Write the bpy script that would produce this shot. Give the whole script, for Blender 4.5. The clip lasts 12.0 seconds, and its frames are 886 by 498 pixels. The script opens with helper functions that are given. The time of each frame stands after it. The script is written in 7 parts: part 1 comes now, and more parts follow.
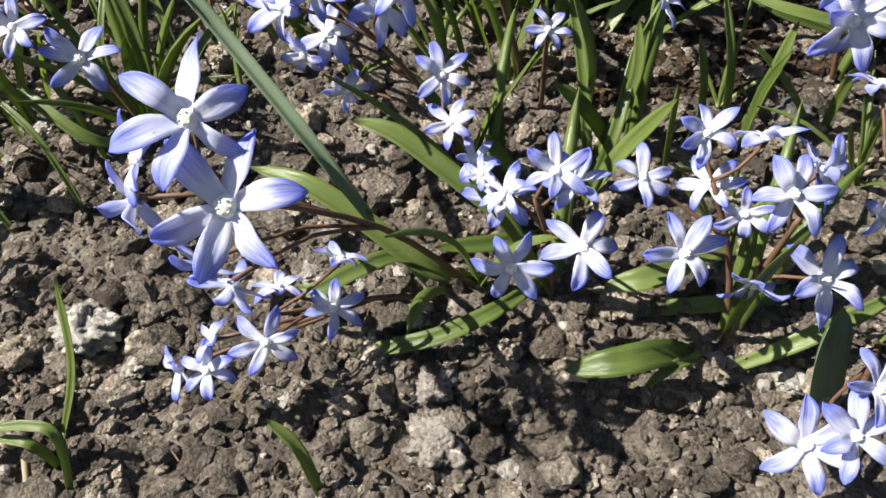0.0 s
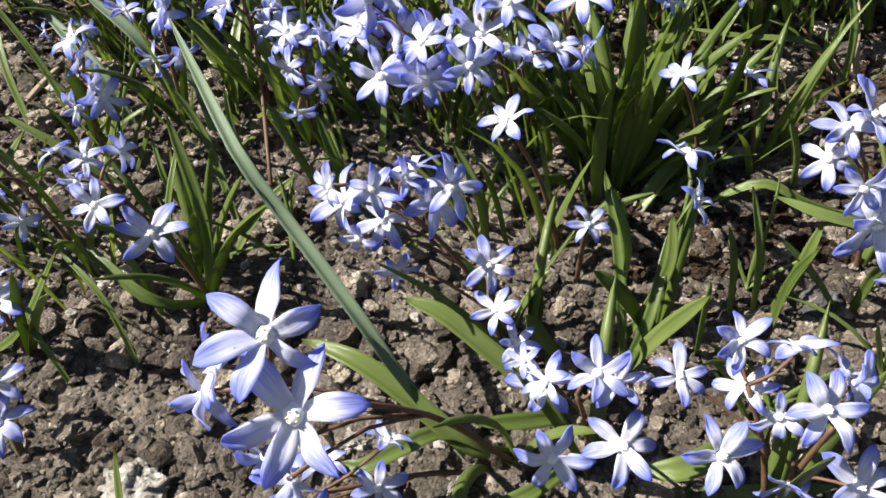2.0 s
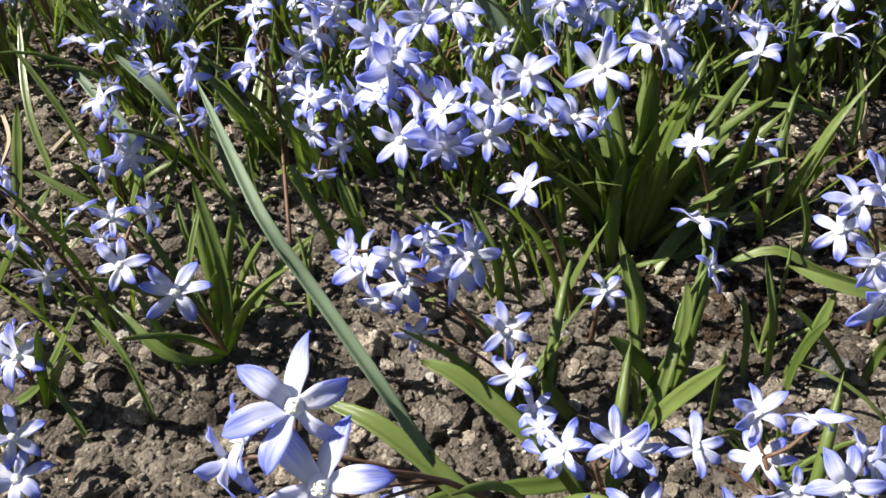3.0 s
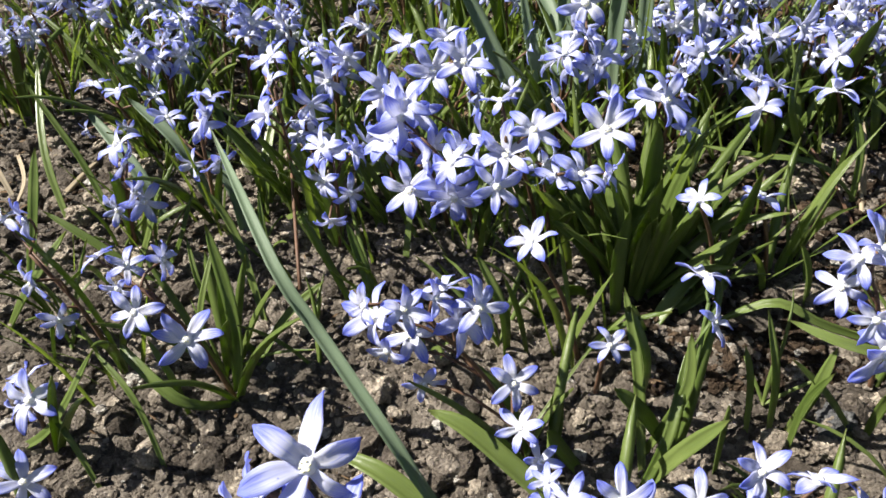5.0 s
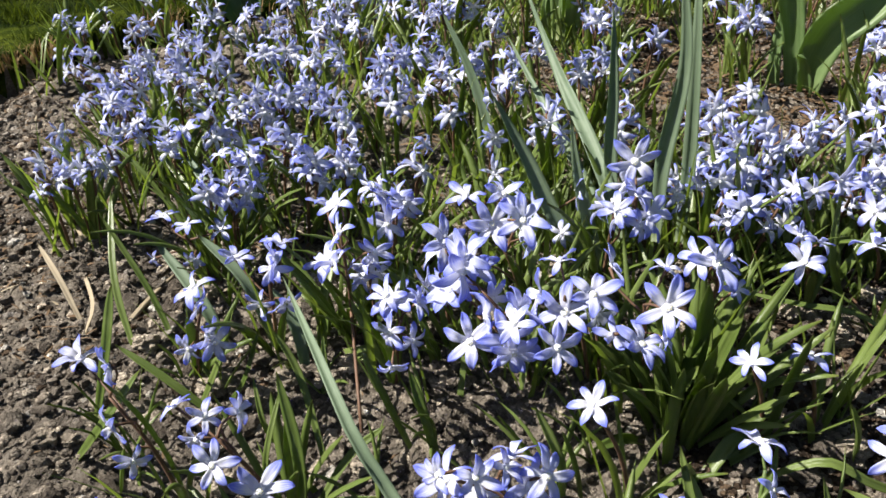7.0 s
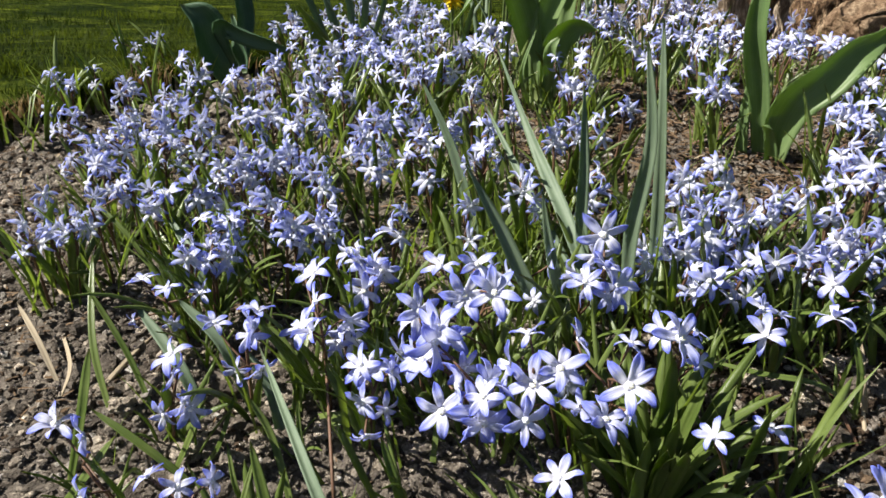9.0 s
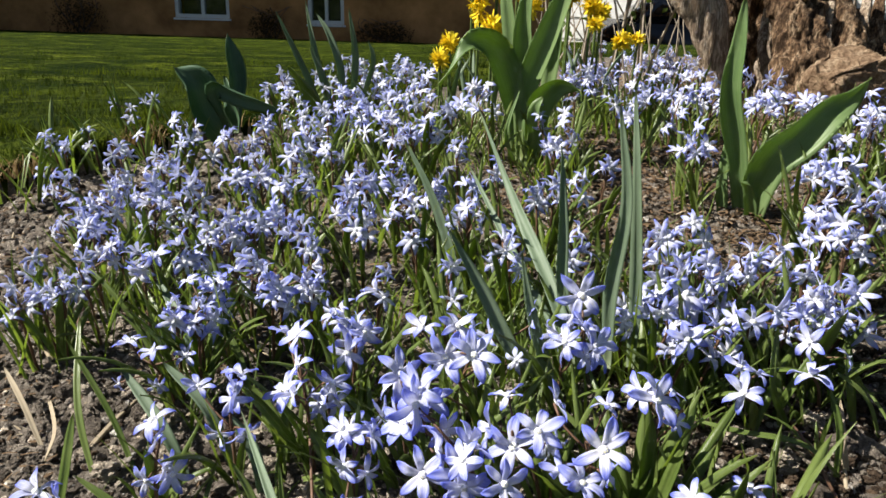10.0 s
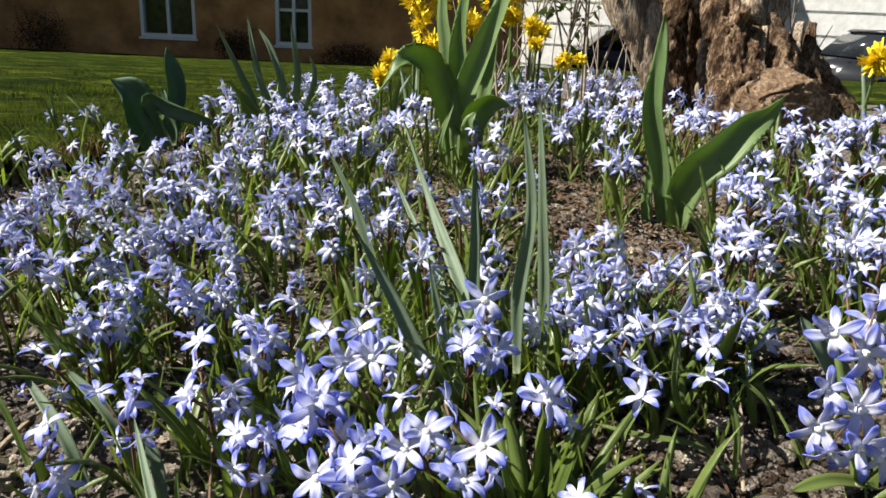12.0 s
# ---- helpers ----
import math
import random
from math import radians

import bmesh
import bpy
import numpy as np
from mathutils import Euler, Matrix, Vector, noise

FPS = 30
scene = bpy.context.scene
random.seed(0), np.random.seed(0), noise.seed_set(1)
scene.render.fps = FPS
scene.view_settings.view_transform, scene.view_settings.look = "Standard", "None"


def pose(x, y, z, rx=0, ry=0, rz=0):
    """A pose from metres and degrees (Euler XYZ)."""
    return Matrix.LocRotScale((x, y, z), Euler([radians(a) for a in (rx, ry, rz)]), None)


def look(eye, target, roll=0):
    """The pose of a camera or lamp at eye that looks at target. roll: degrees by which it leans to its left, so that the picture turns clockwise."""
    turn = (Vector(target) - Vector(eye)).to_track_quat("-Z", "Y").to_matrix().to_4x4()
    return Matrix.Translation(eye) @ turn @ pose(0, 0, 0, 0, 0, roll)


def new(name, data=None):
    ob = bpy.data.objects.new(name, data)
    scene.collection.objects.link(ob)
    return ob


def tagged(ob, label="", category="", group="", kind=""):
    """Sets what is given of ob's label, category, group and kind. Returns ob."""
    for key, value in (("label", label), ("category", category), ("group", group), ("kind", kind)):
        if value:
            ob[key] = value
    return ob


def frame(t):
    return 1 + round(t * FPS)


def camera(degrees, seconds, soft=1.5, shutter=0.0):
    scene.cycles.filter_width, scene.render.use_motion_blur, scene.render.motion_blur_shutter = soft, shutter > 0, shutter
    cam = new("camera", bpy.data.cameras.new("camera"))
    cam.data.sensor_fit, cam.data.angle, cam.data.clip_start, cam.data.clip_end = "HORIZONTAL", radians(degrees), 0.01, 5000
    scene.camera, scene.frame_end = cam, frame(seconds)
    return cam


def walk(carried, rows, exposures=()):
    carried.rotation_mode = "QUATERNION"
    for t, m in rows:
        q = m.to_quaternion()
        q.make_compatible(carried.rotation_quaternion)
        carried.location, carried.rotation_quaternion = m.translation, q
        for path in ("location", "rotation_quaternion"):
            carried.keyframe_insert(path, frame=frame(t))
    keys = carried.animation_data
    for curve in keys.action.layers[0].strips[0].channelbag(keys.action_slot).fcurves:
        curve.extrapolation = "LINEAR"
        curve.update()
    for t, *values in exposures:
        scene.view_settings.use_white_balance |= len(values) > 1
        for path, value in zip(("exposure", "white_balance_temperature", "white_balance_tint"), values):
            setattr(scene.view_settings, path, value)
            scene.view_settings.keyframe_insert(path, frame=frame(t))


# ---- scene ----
cam = camera(61.6, 12.0, soft=1.55)
METRES, EYE, TILT, LEAN, TURN = 0.2, 0.235, -45.0, 1.0, 0.0
ROWS = [
    (0.0, 0.0, 0.0, 0.0, 0.0, 0.0, -0.0),
    (0.5, -0.0039, -0.022, 0.0474, 0.28, 2.87, -0.25),
    (1.0, -0.0052, -0.0329, 0.0721, 0.69, 4.44, -0.58),
    (1.5, -0.0243, -0.057, 0.1162, 0.92, 6.18, -1.26),
    (2.0, -0.0551, -0.0889, 0.1541, 1.21, 7.67, -1.93),
    (2.5, -0.081, -0.117, 0.1879, 1.22, 9.72, -2.66),
    (3.0, -0.0887, -0.1279, 0.1999, 1.32, 10.69, -2.76),
    (5.0, -0.1066, -0.1706, 0.2442, 1.29, 12.82, -3.36),
    (5.5, -0.1324, -0.2054, 0.2815, 0.75, 13.68, -3.99),
    (6.0, -0.1845, -0.252, 0.3368, 0.94, 15.69, -4.32),
    (6.5, -0.2219, -0.2831, 0.3652, 1.47, 16.61, -4.57),
    (7.0, -0.2355, -0.3247, 0.4149, 2.08, 18.14, -4.64),
    (9.0, -0.206, -0.4087, 0.4686, 0.78, 21.62, -4.78),
    (9.5, -0.1849, -0.4415, 0.4878, 0.12, 23.49, -4.53),
    (10.0, -0.1594, -0.4636, 0.4945, 0.74, 25.35, -4.18),
    (10.5, -0.124, -0.4686, 0.4899, 1.25, 27.05, -4.02),
    (11.0, -0.1017, -0.4718, 0.4817, 0.53, 27.34, -3.97),
    (11.5, -0.0349, -0.4678, 0.471, -0.31, 27.35, -3.78),
    (12.0, 0.0455, -0.4542, 0.4511, -1.52, 27.24, -3.36),
]
walk(cam, [(t, pose(0, 0, EYE, TILT, LEAN, TURN) @ pose(METRES * x, METRES * y, METRES * z, 90 + pitch, roll, yaw)) for t, x, y, z, yaw, pitch, roll in ROWS],
     [(0.0, 1.12), (3.0, 1.15), (6.0, 1.15), (9.0, 1.03), (12.0, 1.04)])

# ---- world, sun ----
SUN = Vector((-0.69, -0.04, 0.72)).normalized()
world = bpy.data.worlds.new("sky_world")
scene.world = world
world.use_nodes = True
wn = world.node_tree
wn.nodes.clear()
w_out = wn.nodes.new("ShaderNodeOutputWorld")
w_bg = wn.nodes.new("ShaderNodeBackground")
w_sky = wn.nodes.new("ShaderNodeTexSky")
w_sky.sky_type = "NISHITA"
w_sky.sun_disc = False
w_sky.sun_elevation = math.asin(SUN.z)
w_sky.sun_rotation = math.atan2(SUN.x, SUN.y)
w_sky.air_density, w_sky.dust_density = 1.0, 1.2
w_bg.inputs["Strength"].default_value = 0.034
wn.links.new(w_sky.outputs[0], w_bg.inputs[0])
wn.links.new(w_bg.outputs[0], w_out.inputs[0])
sun_data = bpy.data.lights.new("sun", "SUN")
sun_data.energy, sun_data.angle, sun_data.color = 5.0, radians(0.53), (1.0, 0.95, 0.87)
sun = new("sun", sun_data)
sun.matrix_world = look(SUN * 20, (0, 0, 0))

# ---- materials ----


def shader(name):
    m = bpy.data.materials.new(name)
    m.use_nodes = True
    nt = m.node_tree
    nt.nodes.clear()
    out = nt.nodes.new("ShaderNodeOutputMaterial")
    b = nt.nodes.new("ShaderNodeBsdfPrincipled")
    nt.links.new(b.outputs[0], out.inputs[0])
    return m, nt, b, out


def add(nt, kind, **inputs):
    n = nt.nodes.new(kind)
    for key, value in inputs.items():
        n.inputs[key.replace("_", " ")].default_value = value
    return n


def ramp(nt, fac, stops):
    r = nt.nodes.new("ShaderNodeValToRGB")
    while len(r.color_ramp.elements) < len(stops):
        r.color_ramp.elements.new(0.5)
    for e, (p, c) in zip(r.color_ramp.elements, stops):
        e.position, e.color = p, (*c, 1)
    nt.links.new(fac, r.inputs[0])
    return r.outputs[0]


def mix(nt, fac, a, b, mode="MIX"):
    n = nt.nodes.new("ShaderNodeMix")
    n.data_type, n.blend_type = "RGBA", mode
    for sock, v in ((n.inputs[0], fac), (n.inputs[6], a), (n.inputs[7], b)):
        if isinstance(v, (int, float)):
            sock.default_value = v
        elif isinstance(v, tuple):
            sock.default_value = (*v, 1)
        else:
            nt.links.new(v, sock)
    return n.outputs[2]


def grain(nt, scale, detail=6, rough=0.6, coords="Object"):
    tc = nt.nodes.new("ShaderNodeTexCoord")
    n = add(nt, "ShaderNodeTexNoise", Scale=scale, Detail=detail, Roughness=rough)
    nt.links.new(tc.outputs[coords], n.inputs["Vector"])
    return n.outputs["Fac"]


def world_grain(nt, scale, detail=6, rough=0.6, stretch=None):
    g = nt.nodes.new("ShaderNodeNewGeometry")
    n = add(nt, "ShaderNodeTexNoise", Scale=scale, Detail=detail, Roughness=rough)
    v = g.outputs["Position"]
    if stretch:
        mp = nt.nodes.new("ShaderNodeMapping")
        mp.inputs["Scale"].default_value = stretch
        nt.links.new(v, mp.inputs[0])
        v = mp.outputs[0]
    nt.links.new(v, n.inputs["Vector"])
    return n.outputs["Fac"]


def relief(nt, b, height, strength, distance):
    bump = add(nt, "ShaderNodeBump", Strength=strength, Distance=distance)
    nt.links.new(height, bump.inputs["Height"])
    nt.links.new(bump.outputs[0], b.inputs["Normal"])


def translucent(nt, b, out, color, share):
    """Lets light through a thin petal or leaf."""
    t = nt.nodes.new("ShaderNodeBsdfTranslucent")
    if isinstance(color, tuple):
        t.inputs[0].default_value = (*color, 1)
    else:
        nt.links.new(color, t.inputs[0])
    mx = nt.nodes.new("ShaderNodeMixShader")
    mx.inputs[0].default_value = share
    nt.links.new(b.outputs[0], mx.inputs[1])
    nt.links.new(t.outputs[0], mx.inputs[2])
    nt.links.new(mx.outputs[0], out.inputs[0])


def math_node(nt, op, a, b=None):
    n = nt.nodes.new("ShaderNodeMath")
    n.operation = op
    for sock, v in zip(n.inputs, (a, b)):
        if v is None:
            continue
        if isinstance(v, (int, float)):
            sock.default_value = v
        else:
            nt.links.new(v, sock)
    return n.outputs[0]


def soil_material(name, dark, mid, light, scale=60.0, crumbs=False):
    m, nt, b, out = shader(name)
    n1, n2 = world_grain(nt, scale, 8, 0.65), world_grain(nt, scale * 9, 6, 0.7)
    n0 = world_grain(nt, scale * 0.17, 4, 0.55)
    c = ramp(nt, n1, [(0.3, dark), (0.52, mid), (0.72, light)])
    c = mix(nt, ramp(nt, n2, [(0.35, (0, 0, 0)), (0.7, (0.6, 0.6, 0.6))]), c, light)
    c = mix(nt, ramp(nt, n0, [(0.4, (0, 0, 0)), (0.65, (0.55, 0.55, 0.55))]), c, dark)
    if crumbs:
        isl = nt.nodes.new("ShaderNodeNewGeometry").outputs["Random Per Island"]
        c = mix(nt, 1.0, c, ramp(nt, isl, [(0.0, (0.5, 0.48, 0.47)), (0.5, (0.95, 0.95, 0.95)), (0.84, (1.3, 1.3, 1.3)), (0.93, (1.9, 1.9, 1.85)), (1.0, (2.4, 2.4, 2.35))]), "MULTIPLY")
    geo = nt.nodes.new("ShaderNodeNewGeometry")
    cell = add(nt, "ShaderNodeTexVoronoi", Scale=scale * 5.5, Randomness=1.0)
    nt.links.new(geo.outputs["Position"], cell.inputs["Vector"])
    pick = nt.nodes.new("ShaderNodeSeparateColor")
    nt.links.new(cell.outputs["Color"], pick.inputs[0])
    c = mix(nt, 1.0, c, ramp(nt, pick.outputs[0], [(0.0, (0.72, 0.7, 0.69)), (0.5, (0.95, 0.95, 0.95)), (0.93, (1.12, 1.12, 1.1)), (0.97, (1.5, 1.5, 1.46)), (1.0, (1.9, 1.9, 1.85))]), "MULTIPLY")
    nt.links.new(c, b.inputs["Base Color"])
    b.inputs["Roughness"].default_value = 0.95
    b.inputs["Specular IOR Level"].default_value = 0.2
    lump = math_node(nt, "MULTIPLY", cell.outputs["Distance"], -0.6)
    relief(nt, b, math_node(nt, "ADD", math_node(nt, "ADD", n2, lump), math_node(nt, "MULTIPLY", n1, 2.0)), 1.0, 0.004)
    return m


M_SOIL = soil_material("dry_soil", (0.042, 0.035, 0.027), (0.172, 0.144, 0.115), (0.385, 0.337, 0.278))
# Brown soil crumbs, coloured dark to stand in for shade as well.
M_HUMUS_SHADE = soil_material("humus_and_shade", (0.02, 0.013, 0.008), (0.07, 0.046, 0.029), (0.17, 0.12, 0.08), 110.0, True)
M_CLOD = soil_material("soil_clod", (0.055, 0.045, 0.035), (0.215, 0.18, 0.144), (0.48, 0.42, 0.35), 110.0, True)
M_STONE = soil_material("pale_stone", (0.33, 0.3, 0.265), (0.62, 0.58, 0.52), (0.78, 0.74, 0.68), 70.0)
M_PALE_CLAY = soil_material("pale_clay", (0.2, 0.175, 0.15), (0.46, 0.415, 0.36), (0.68, 0.63, 0.56), 90.0)
M_GREY_STONE = soil_material("grey_stone", (0.07, 0.07, 0.072), (0.15, 0.15, 0.15), (0.26, 0.26, 0.26), 90.0)


def uv_split(nt):
    u = nt.nodes.new("ShaderNodeUVMap")
    s = nt.nodes.new("ShaderNodeSeparateXYZ")
    nt.links.new(u.outputs[0], s.inputs[0])
    return s.outputs[0], s.outputs[1]


def petal_material(name, stops):
    m, nt, b, out = shader(name)
    u, v = uv_split(nt)
    oi = nt.nodes.new("ShaderNodeObjectInfo")
    uvn = nt.nodes.new("ShaderNodeUVMap")
    mp = nt.nodes.new("ShaderNodeMapping")
    mp.inputs["Scale"].default_value = (2.2, 11.0, 1.0)
    nt.links.new(uvn.outputs[0], mp.inputs[0])
    cmb = nt.nodes.new("ShaderNodeCombineXYZ")
    nt.links.new(math_node(nt, "MULTIPLY", oi.outputs["Random"], 37.0), cmb.inputs[0])
    nt.links.new(cmb.outputs[0], mp.inputs["Location"])
    st = add(nt, "ShaderNodeTexNoise", Scale=1.0, Detail=4.0)
    nt.links.new(mp.outputs[0], st.inputs["Vector"])
    wob = math_node(nt, "SUBTRACT", st.outputs["Fac"], 0.5)
    rib = math_node(nt, "ABSOLUTE", math_node(nt, "SUBTRACT", v, 0.5))
    uu = math_node(nt, "ADD", u, math_node(nt, "MULTIPLY", wob, 1.15))
    uu = math_node(nt, "ADD", uu, math_node(nt, "MULTIPLY", math_node(nt, "MULTIPLY", rib, rib), 0.25))
    c = ramp(nt, uu, stops)
    ribf = math_node(nt, "MULTIPLY", ramp(nt, rib, [(0.0, (0.95, 0.95, 0.95)), (0.16, (0, 0, 0))]), math_node(nt, "MULTIPLY", u, 0.2))
    c = mix(nt, ribf, c, (0.20, 0.25, 0.80))
    c = mix(nt, ramp(nt, oi.outputs["Random"], [(0.0, (0.4, 0.4, 0.4)), (0.4, (0.05, 0.05, 0.05)), (1.0, (0, 0, 0))]), c, (0.36, 0.42, 0.86))
    nt.links.new(c, b.inputs["Base Color"])
    b.inputs["Roughness"].default_value = 0.55
    b.inputs["Specular IOR Level"].default_value = 0.25
    relief(nt, b, st.outputs["Fac"], 0.16, 0.0012)
    translucent(nt, b, out, mix(nt, 0.25, c, (0.9, 0.9, 0.96)), 0.5)
    return m


def leaf_material(name, dark, mid, light, through_c, gloss=0.36, share=0.28, spec=0.3, shade_patches=False):
    m, nt, b, out = shader(name)
    u, v = uv_split(nt)
    mp = nt.nodes.new("ShaderNodeMapping")
    uv = nt.nodes.new("ShaderNodeUVMap")
    mp.inputs["Scale"].default_value = (2.0, 26.0, 1.0)
    nt.links.new(uv.outputs[0], mp.inputs[0])
    st = add(nt, "ShaderNodeTexNoise", Scale=1.0, Detail=4.0)
    nt.links.new(mp.outputs[0], st.inputs["Vector"])
    c = ramp(nt, st.outputs["Fac"], [(0.3, dark), (0.55, mid), (0.8, light)])
    blot = world_grain(nt, 45.0, 4)
    c = mix(nt, ramp(nt, blot, [(0.45, (0, 0, 0)), (0.75, (0.5, 0.5, 0.5))]), c, light)
    tip = ramp(nt, u, [(0.0, (0.45, 0.45, 0.45)), (0.14, (0, 0, 0)), (0.93, (0, 0, 0)), (1.0, (0.5, 0.5, 0.5))])
    c = mix(nt, tip, c, (0.22, 0.20, 0.06))
    oi = nt.nodes.new("ShaderNodeObjectInfo")
    c = mix(nt, ramp(nt, oi.outputs["Random"], [(0.0, (0, 0, 0)), (1.0, (0.5, 0.5, 0.5))]), c, light)
    if shade_patches:
        # Patches put the lawn's shadows and lit clumps into the blade colour.
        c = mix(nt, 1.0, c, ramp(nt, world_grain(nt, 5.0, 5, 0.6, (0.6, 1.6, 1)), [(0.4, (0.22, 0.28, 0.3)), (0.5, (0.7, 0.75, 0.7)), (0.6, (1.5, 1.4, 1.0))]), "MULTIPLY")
    nt.links.new(c, b.inputs["Base Color"])
    b.inputs["Roughness"].default_value = gloss
    b.inputs["Specular IOR Level"].default_value = spec
    relief(nt, b, st.outputs["Fac"], 0.25, 0.0008)
    translucent(nt, b, out, c if shade_patches else through_c, share)
    return m


M_PETAL = petal_material("violet_blue_petal", [(0.28, (0.9, 0.9, 0.925)), (0.49, (0.785, 0.8, 0.92)), (0.71, (0.485, 0.525, 0.9)), (0.93, (0.19, 0.24, 0.83))])
M_PETAL_BACK = petal_material("petal_underside", [(0.1, (0.74, 0.75, 0.895)), (0.4, (0.61, 0.635, 0.89)), (0.7, (0.40, 0.44, 0.87)), (1.0, (0.22, 0.27, 0.81))])
M_SMALL_BACK = petal_material("small_petal_underside", [(0.1, (0.81, 0.82, 0.9)), (0.48, (0.695, 0.72, 0.89)), (0.78, (0.49, 0.535, 0.875)), (1.0, (0.27, 0.32, 0.81))])
M_SMALL_PETAL = petal_material("deep_blue_petal", [(0.28, (0.89, 0.89, 0.91)), (0.5, (0.77, 0.785, 0.9)), (0.73, (0.51, 0.55, 0.88)), (0.96, (0.23, 0.285, 0.81))])
M_LEAF = leaf_material("green_leaf", (0.045, 0.073, 0.014), (0.1, 0.15, 0.032), (0.22, 0.275, 0.085), (0.26, 0.37, 0.036), 0.32, 0.35, 0.4)
M_BLUE_LEAF = leaf_material("blue_green_leaf", (0.062, 0.1, 0.06), (0.125, 0.18, 0.11), (0.24, 0.31, 0.205), (0.24, 0.36, 0.09), 0.5, 0.3)
M_TULIP = leaf_material("tulip_leaf", (0.085, 0.15, 0.055), (0.145, 0.225, 0.085), (0.26, 0.345, 0.155), (0.34, 0.48, 0.07), 0.4, 0.4)
M_TULIP_DARK = leaf_material("dark_tulip_leaf", (0.035, 0.08, 0.04), (0.06, 0.12, 0.06), (0.11, 0.175, 0.10), (0.12, 0.24, 0.05), 0.4, 0.25)
M_DRY = leaf_material("dry_leaf", (0.2, 0.15, 0.09), (0.32, 0.26, 0.17), (0.46, 0.39, 0.28), (0.4, 0.3, 0.15), 0.7, 0.15)


def simple(name, base, rough=0.7, scale=80.0, vary=0.35, bump=0.2, metal=0.0, spec=0.3, dist=0.002):
    m, nt, b, out = shader(name)
    n = grain(nt, scale, 5)
    d = tuple(c * (1 - vary) for c in base)
    l = tuple(min(1, c * (1 + vary)) for c in base)
    nt.links.new(ramp(nt, n, [(0.3, d), (0.7, l)]), b.inputs["Base Color"])
    b.inputs["Roughness"].default_value = rough
    b.inputs["Metallic"].default_value = metal
    b.inputs["Specular IOR Level"].default_value = spec
    if bump:
        relief(nt, b, n, bump, dist)
    return m


M_STEM = simple("brownish_stem", (0.125, 0.07, 0.042), 0.55, 150)
M_GREEN_STEM = simple("green_stem", (0.09, 0.13, 0.035), 0.5, 150)
M_STAMEN = simple("white_stamens", (0.85, 0.85, 0.88), 0.6, 300, 0.1)
M_ANTHER = simple("yellow_anthers", (0.80, 0.74, 0.42), 0.7, 300)

def turf_material():
    m, nt, b, out = shader("lawn_turf")
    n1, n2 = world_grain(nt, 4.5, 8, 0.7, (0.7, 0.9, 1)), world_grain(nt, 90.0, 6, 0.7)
    # Ramp and n3 paint streaky lawn shadows and lit tufts as colour.
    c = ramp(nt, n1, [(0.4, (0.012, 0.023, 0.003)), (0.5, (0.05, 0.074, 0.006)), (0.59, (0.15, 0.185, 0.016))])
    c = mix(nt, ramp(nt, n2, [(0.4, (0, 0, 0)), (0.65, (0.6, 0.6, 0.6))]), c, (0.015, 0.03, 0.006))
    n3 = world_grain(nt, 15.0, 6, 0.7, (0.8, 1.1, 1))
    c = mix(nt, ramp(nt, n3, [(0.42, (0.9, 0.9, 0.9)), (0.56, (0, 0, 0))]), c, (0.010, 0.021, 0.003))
    nt.links.new(c, b.inputs["Base Color"])
    b.inputs["Roughness"].default_value = 0.9
    b.inputs["Specular IOR Level"].default_value = 0.03
    relief(nt, b, math_node(nt, "ADD", n2, n3), 1.0, 0.03)
    return m


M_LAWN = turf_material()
M_ROAD = soil_material("asphalt", (0.03, 0.03, 0.031), (0.05, 0.05, 0.051), (0.085, 0.085, 0.085), 40.0)

# ---- mesh helpers ----


def mesh(name, verts, faces, mats, uvs=None, smooth=True, slots=None):
    me = bpy.data.meshes.new(name)
    me.from_pydata([tuple(v) for v in verts], [], faces)
    for m in mats if isinstance(mats, (list, tuple)) else [mats]:
        me.materials.append(m)
    if slots is not None:
        me.polygons.foreach_set("material_index", slots)
    if uvs is not None:
        layer = me.uv_layers.new(name="UVMap")
        idx = np.empty(len(me.loops), dtype=np.int32)
        me.loops.foreach_get("vertex_index", idx)
        layer.data.foreach_set("uv", np.asarray(uvs, dtype=np.float32)[idx].ravel())
    if smooth:
        me.polygons.foreach_set("use_smooth", [True] * len(me.polygons))
    me.update()
    return me


def part(name, me, parent, label="", m=None):
    """One mesh object under a thing or a part."""
    ob = new(name, me)
    ob.parent = parent
    if m is not None:
        ob.matrix_basis = m
    return tagged(ob, label)


def from_bm(name, bm, mats, smooth=False):
    me = bpy.data.meshes.new(name)
    bm.to_mesh(me)
    bm.free()
    for m in mats if isinstance(mats, (list, tuple)) else [mats]:
        me.materials.append(m)
    if smooth:
        me.polygons.foreach_set("use_smooth", [True] * len(me.polygons))
    return me


def spline(pts, n):
    """Catmull-Rom through the control points, n samples."""
    p = [Vector(q) for q in pts]
    p = [p[0] * 2 - p[1]] + p + [p[-1] * 2 - p[-2]]
    segs = len(p) - 3
    out = []
    for i in range(n):
        s = i / (n - 1) * segs
        k = min(int(s), segs - 1)
        f = s - k
        a, b, c, d = p[k], p[k + 1], p[k + 2], p[k + 3]
        out.append(0.5 * ((2 * b) + (c - a) * f + (2 * a - 5 * b + 4 * c - d) * f * f + (3 * b - a - 3 * c + d) * f ** 3))
    return out


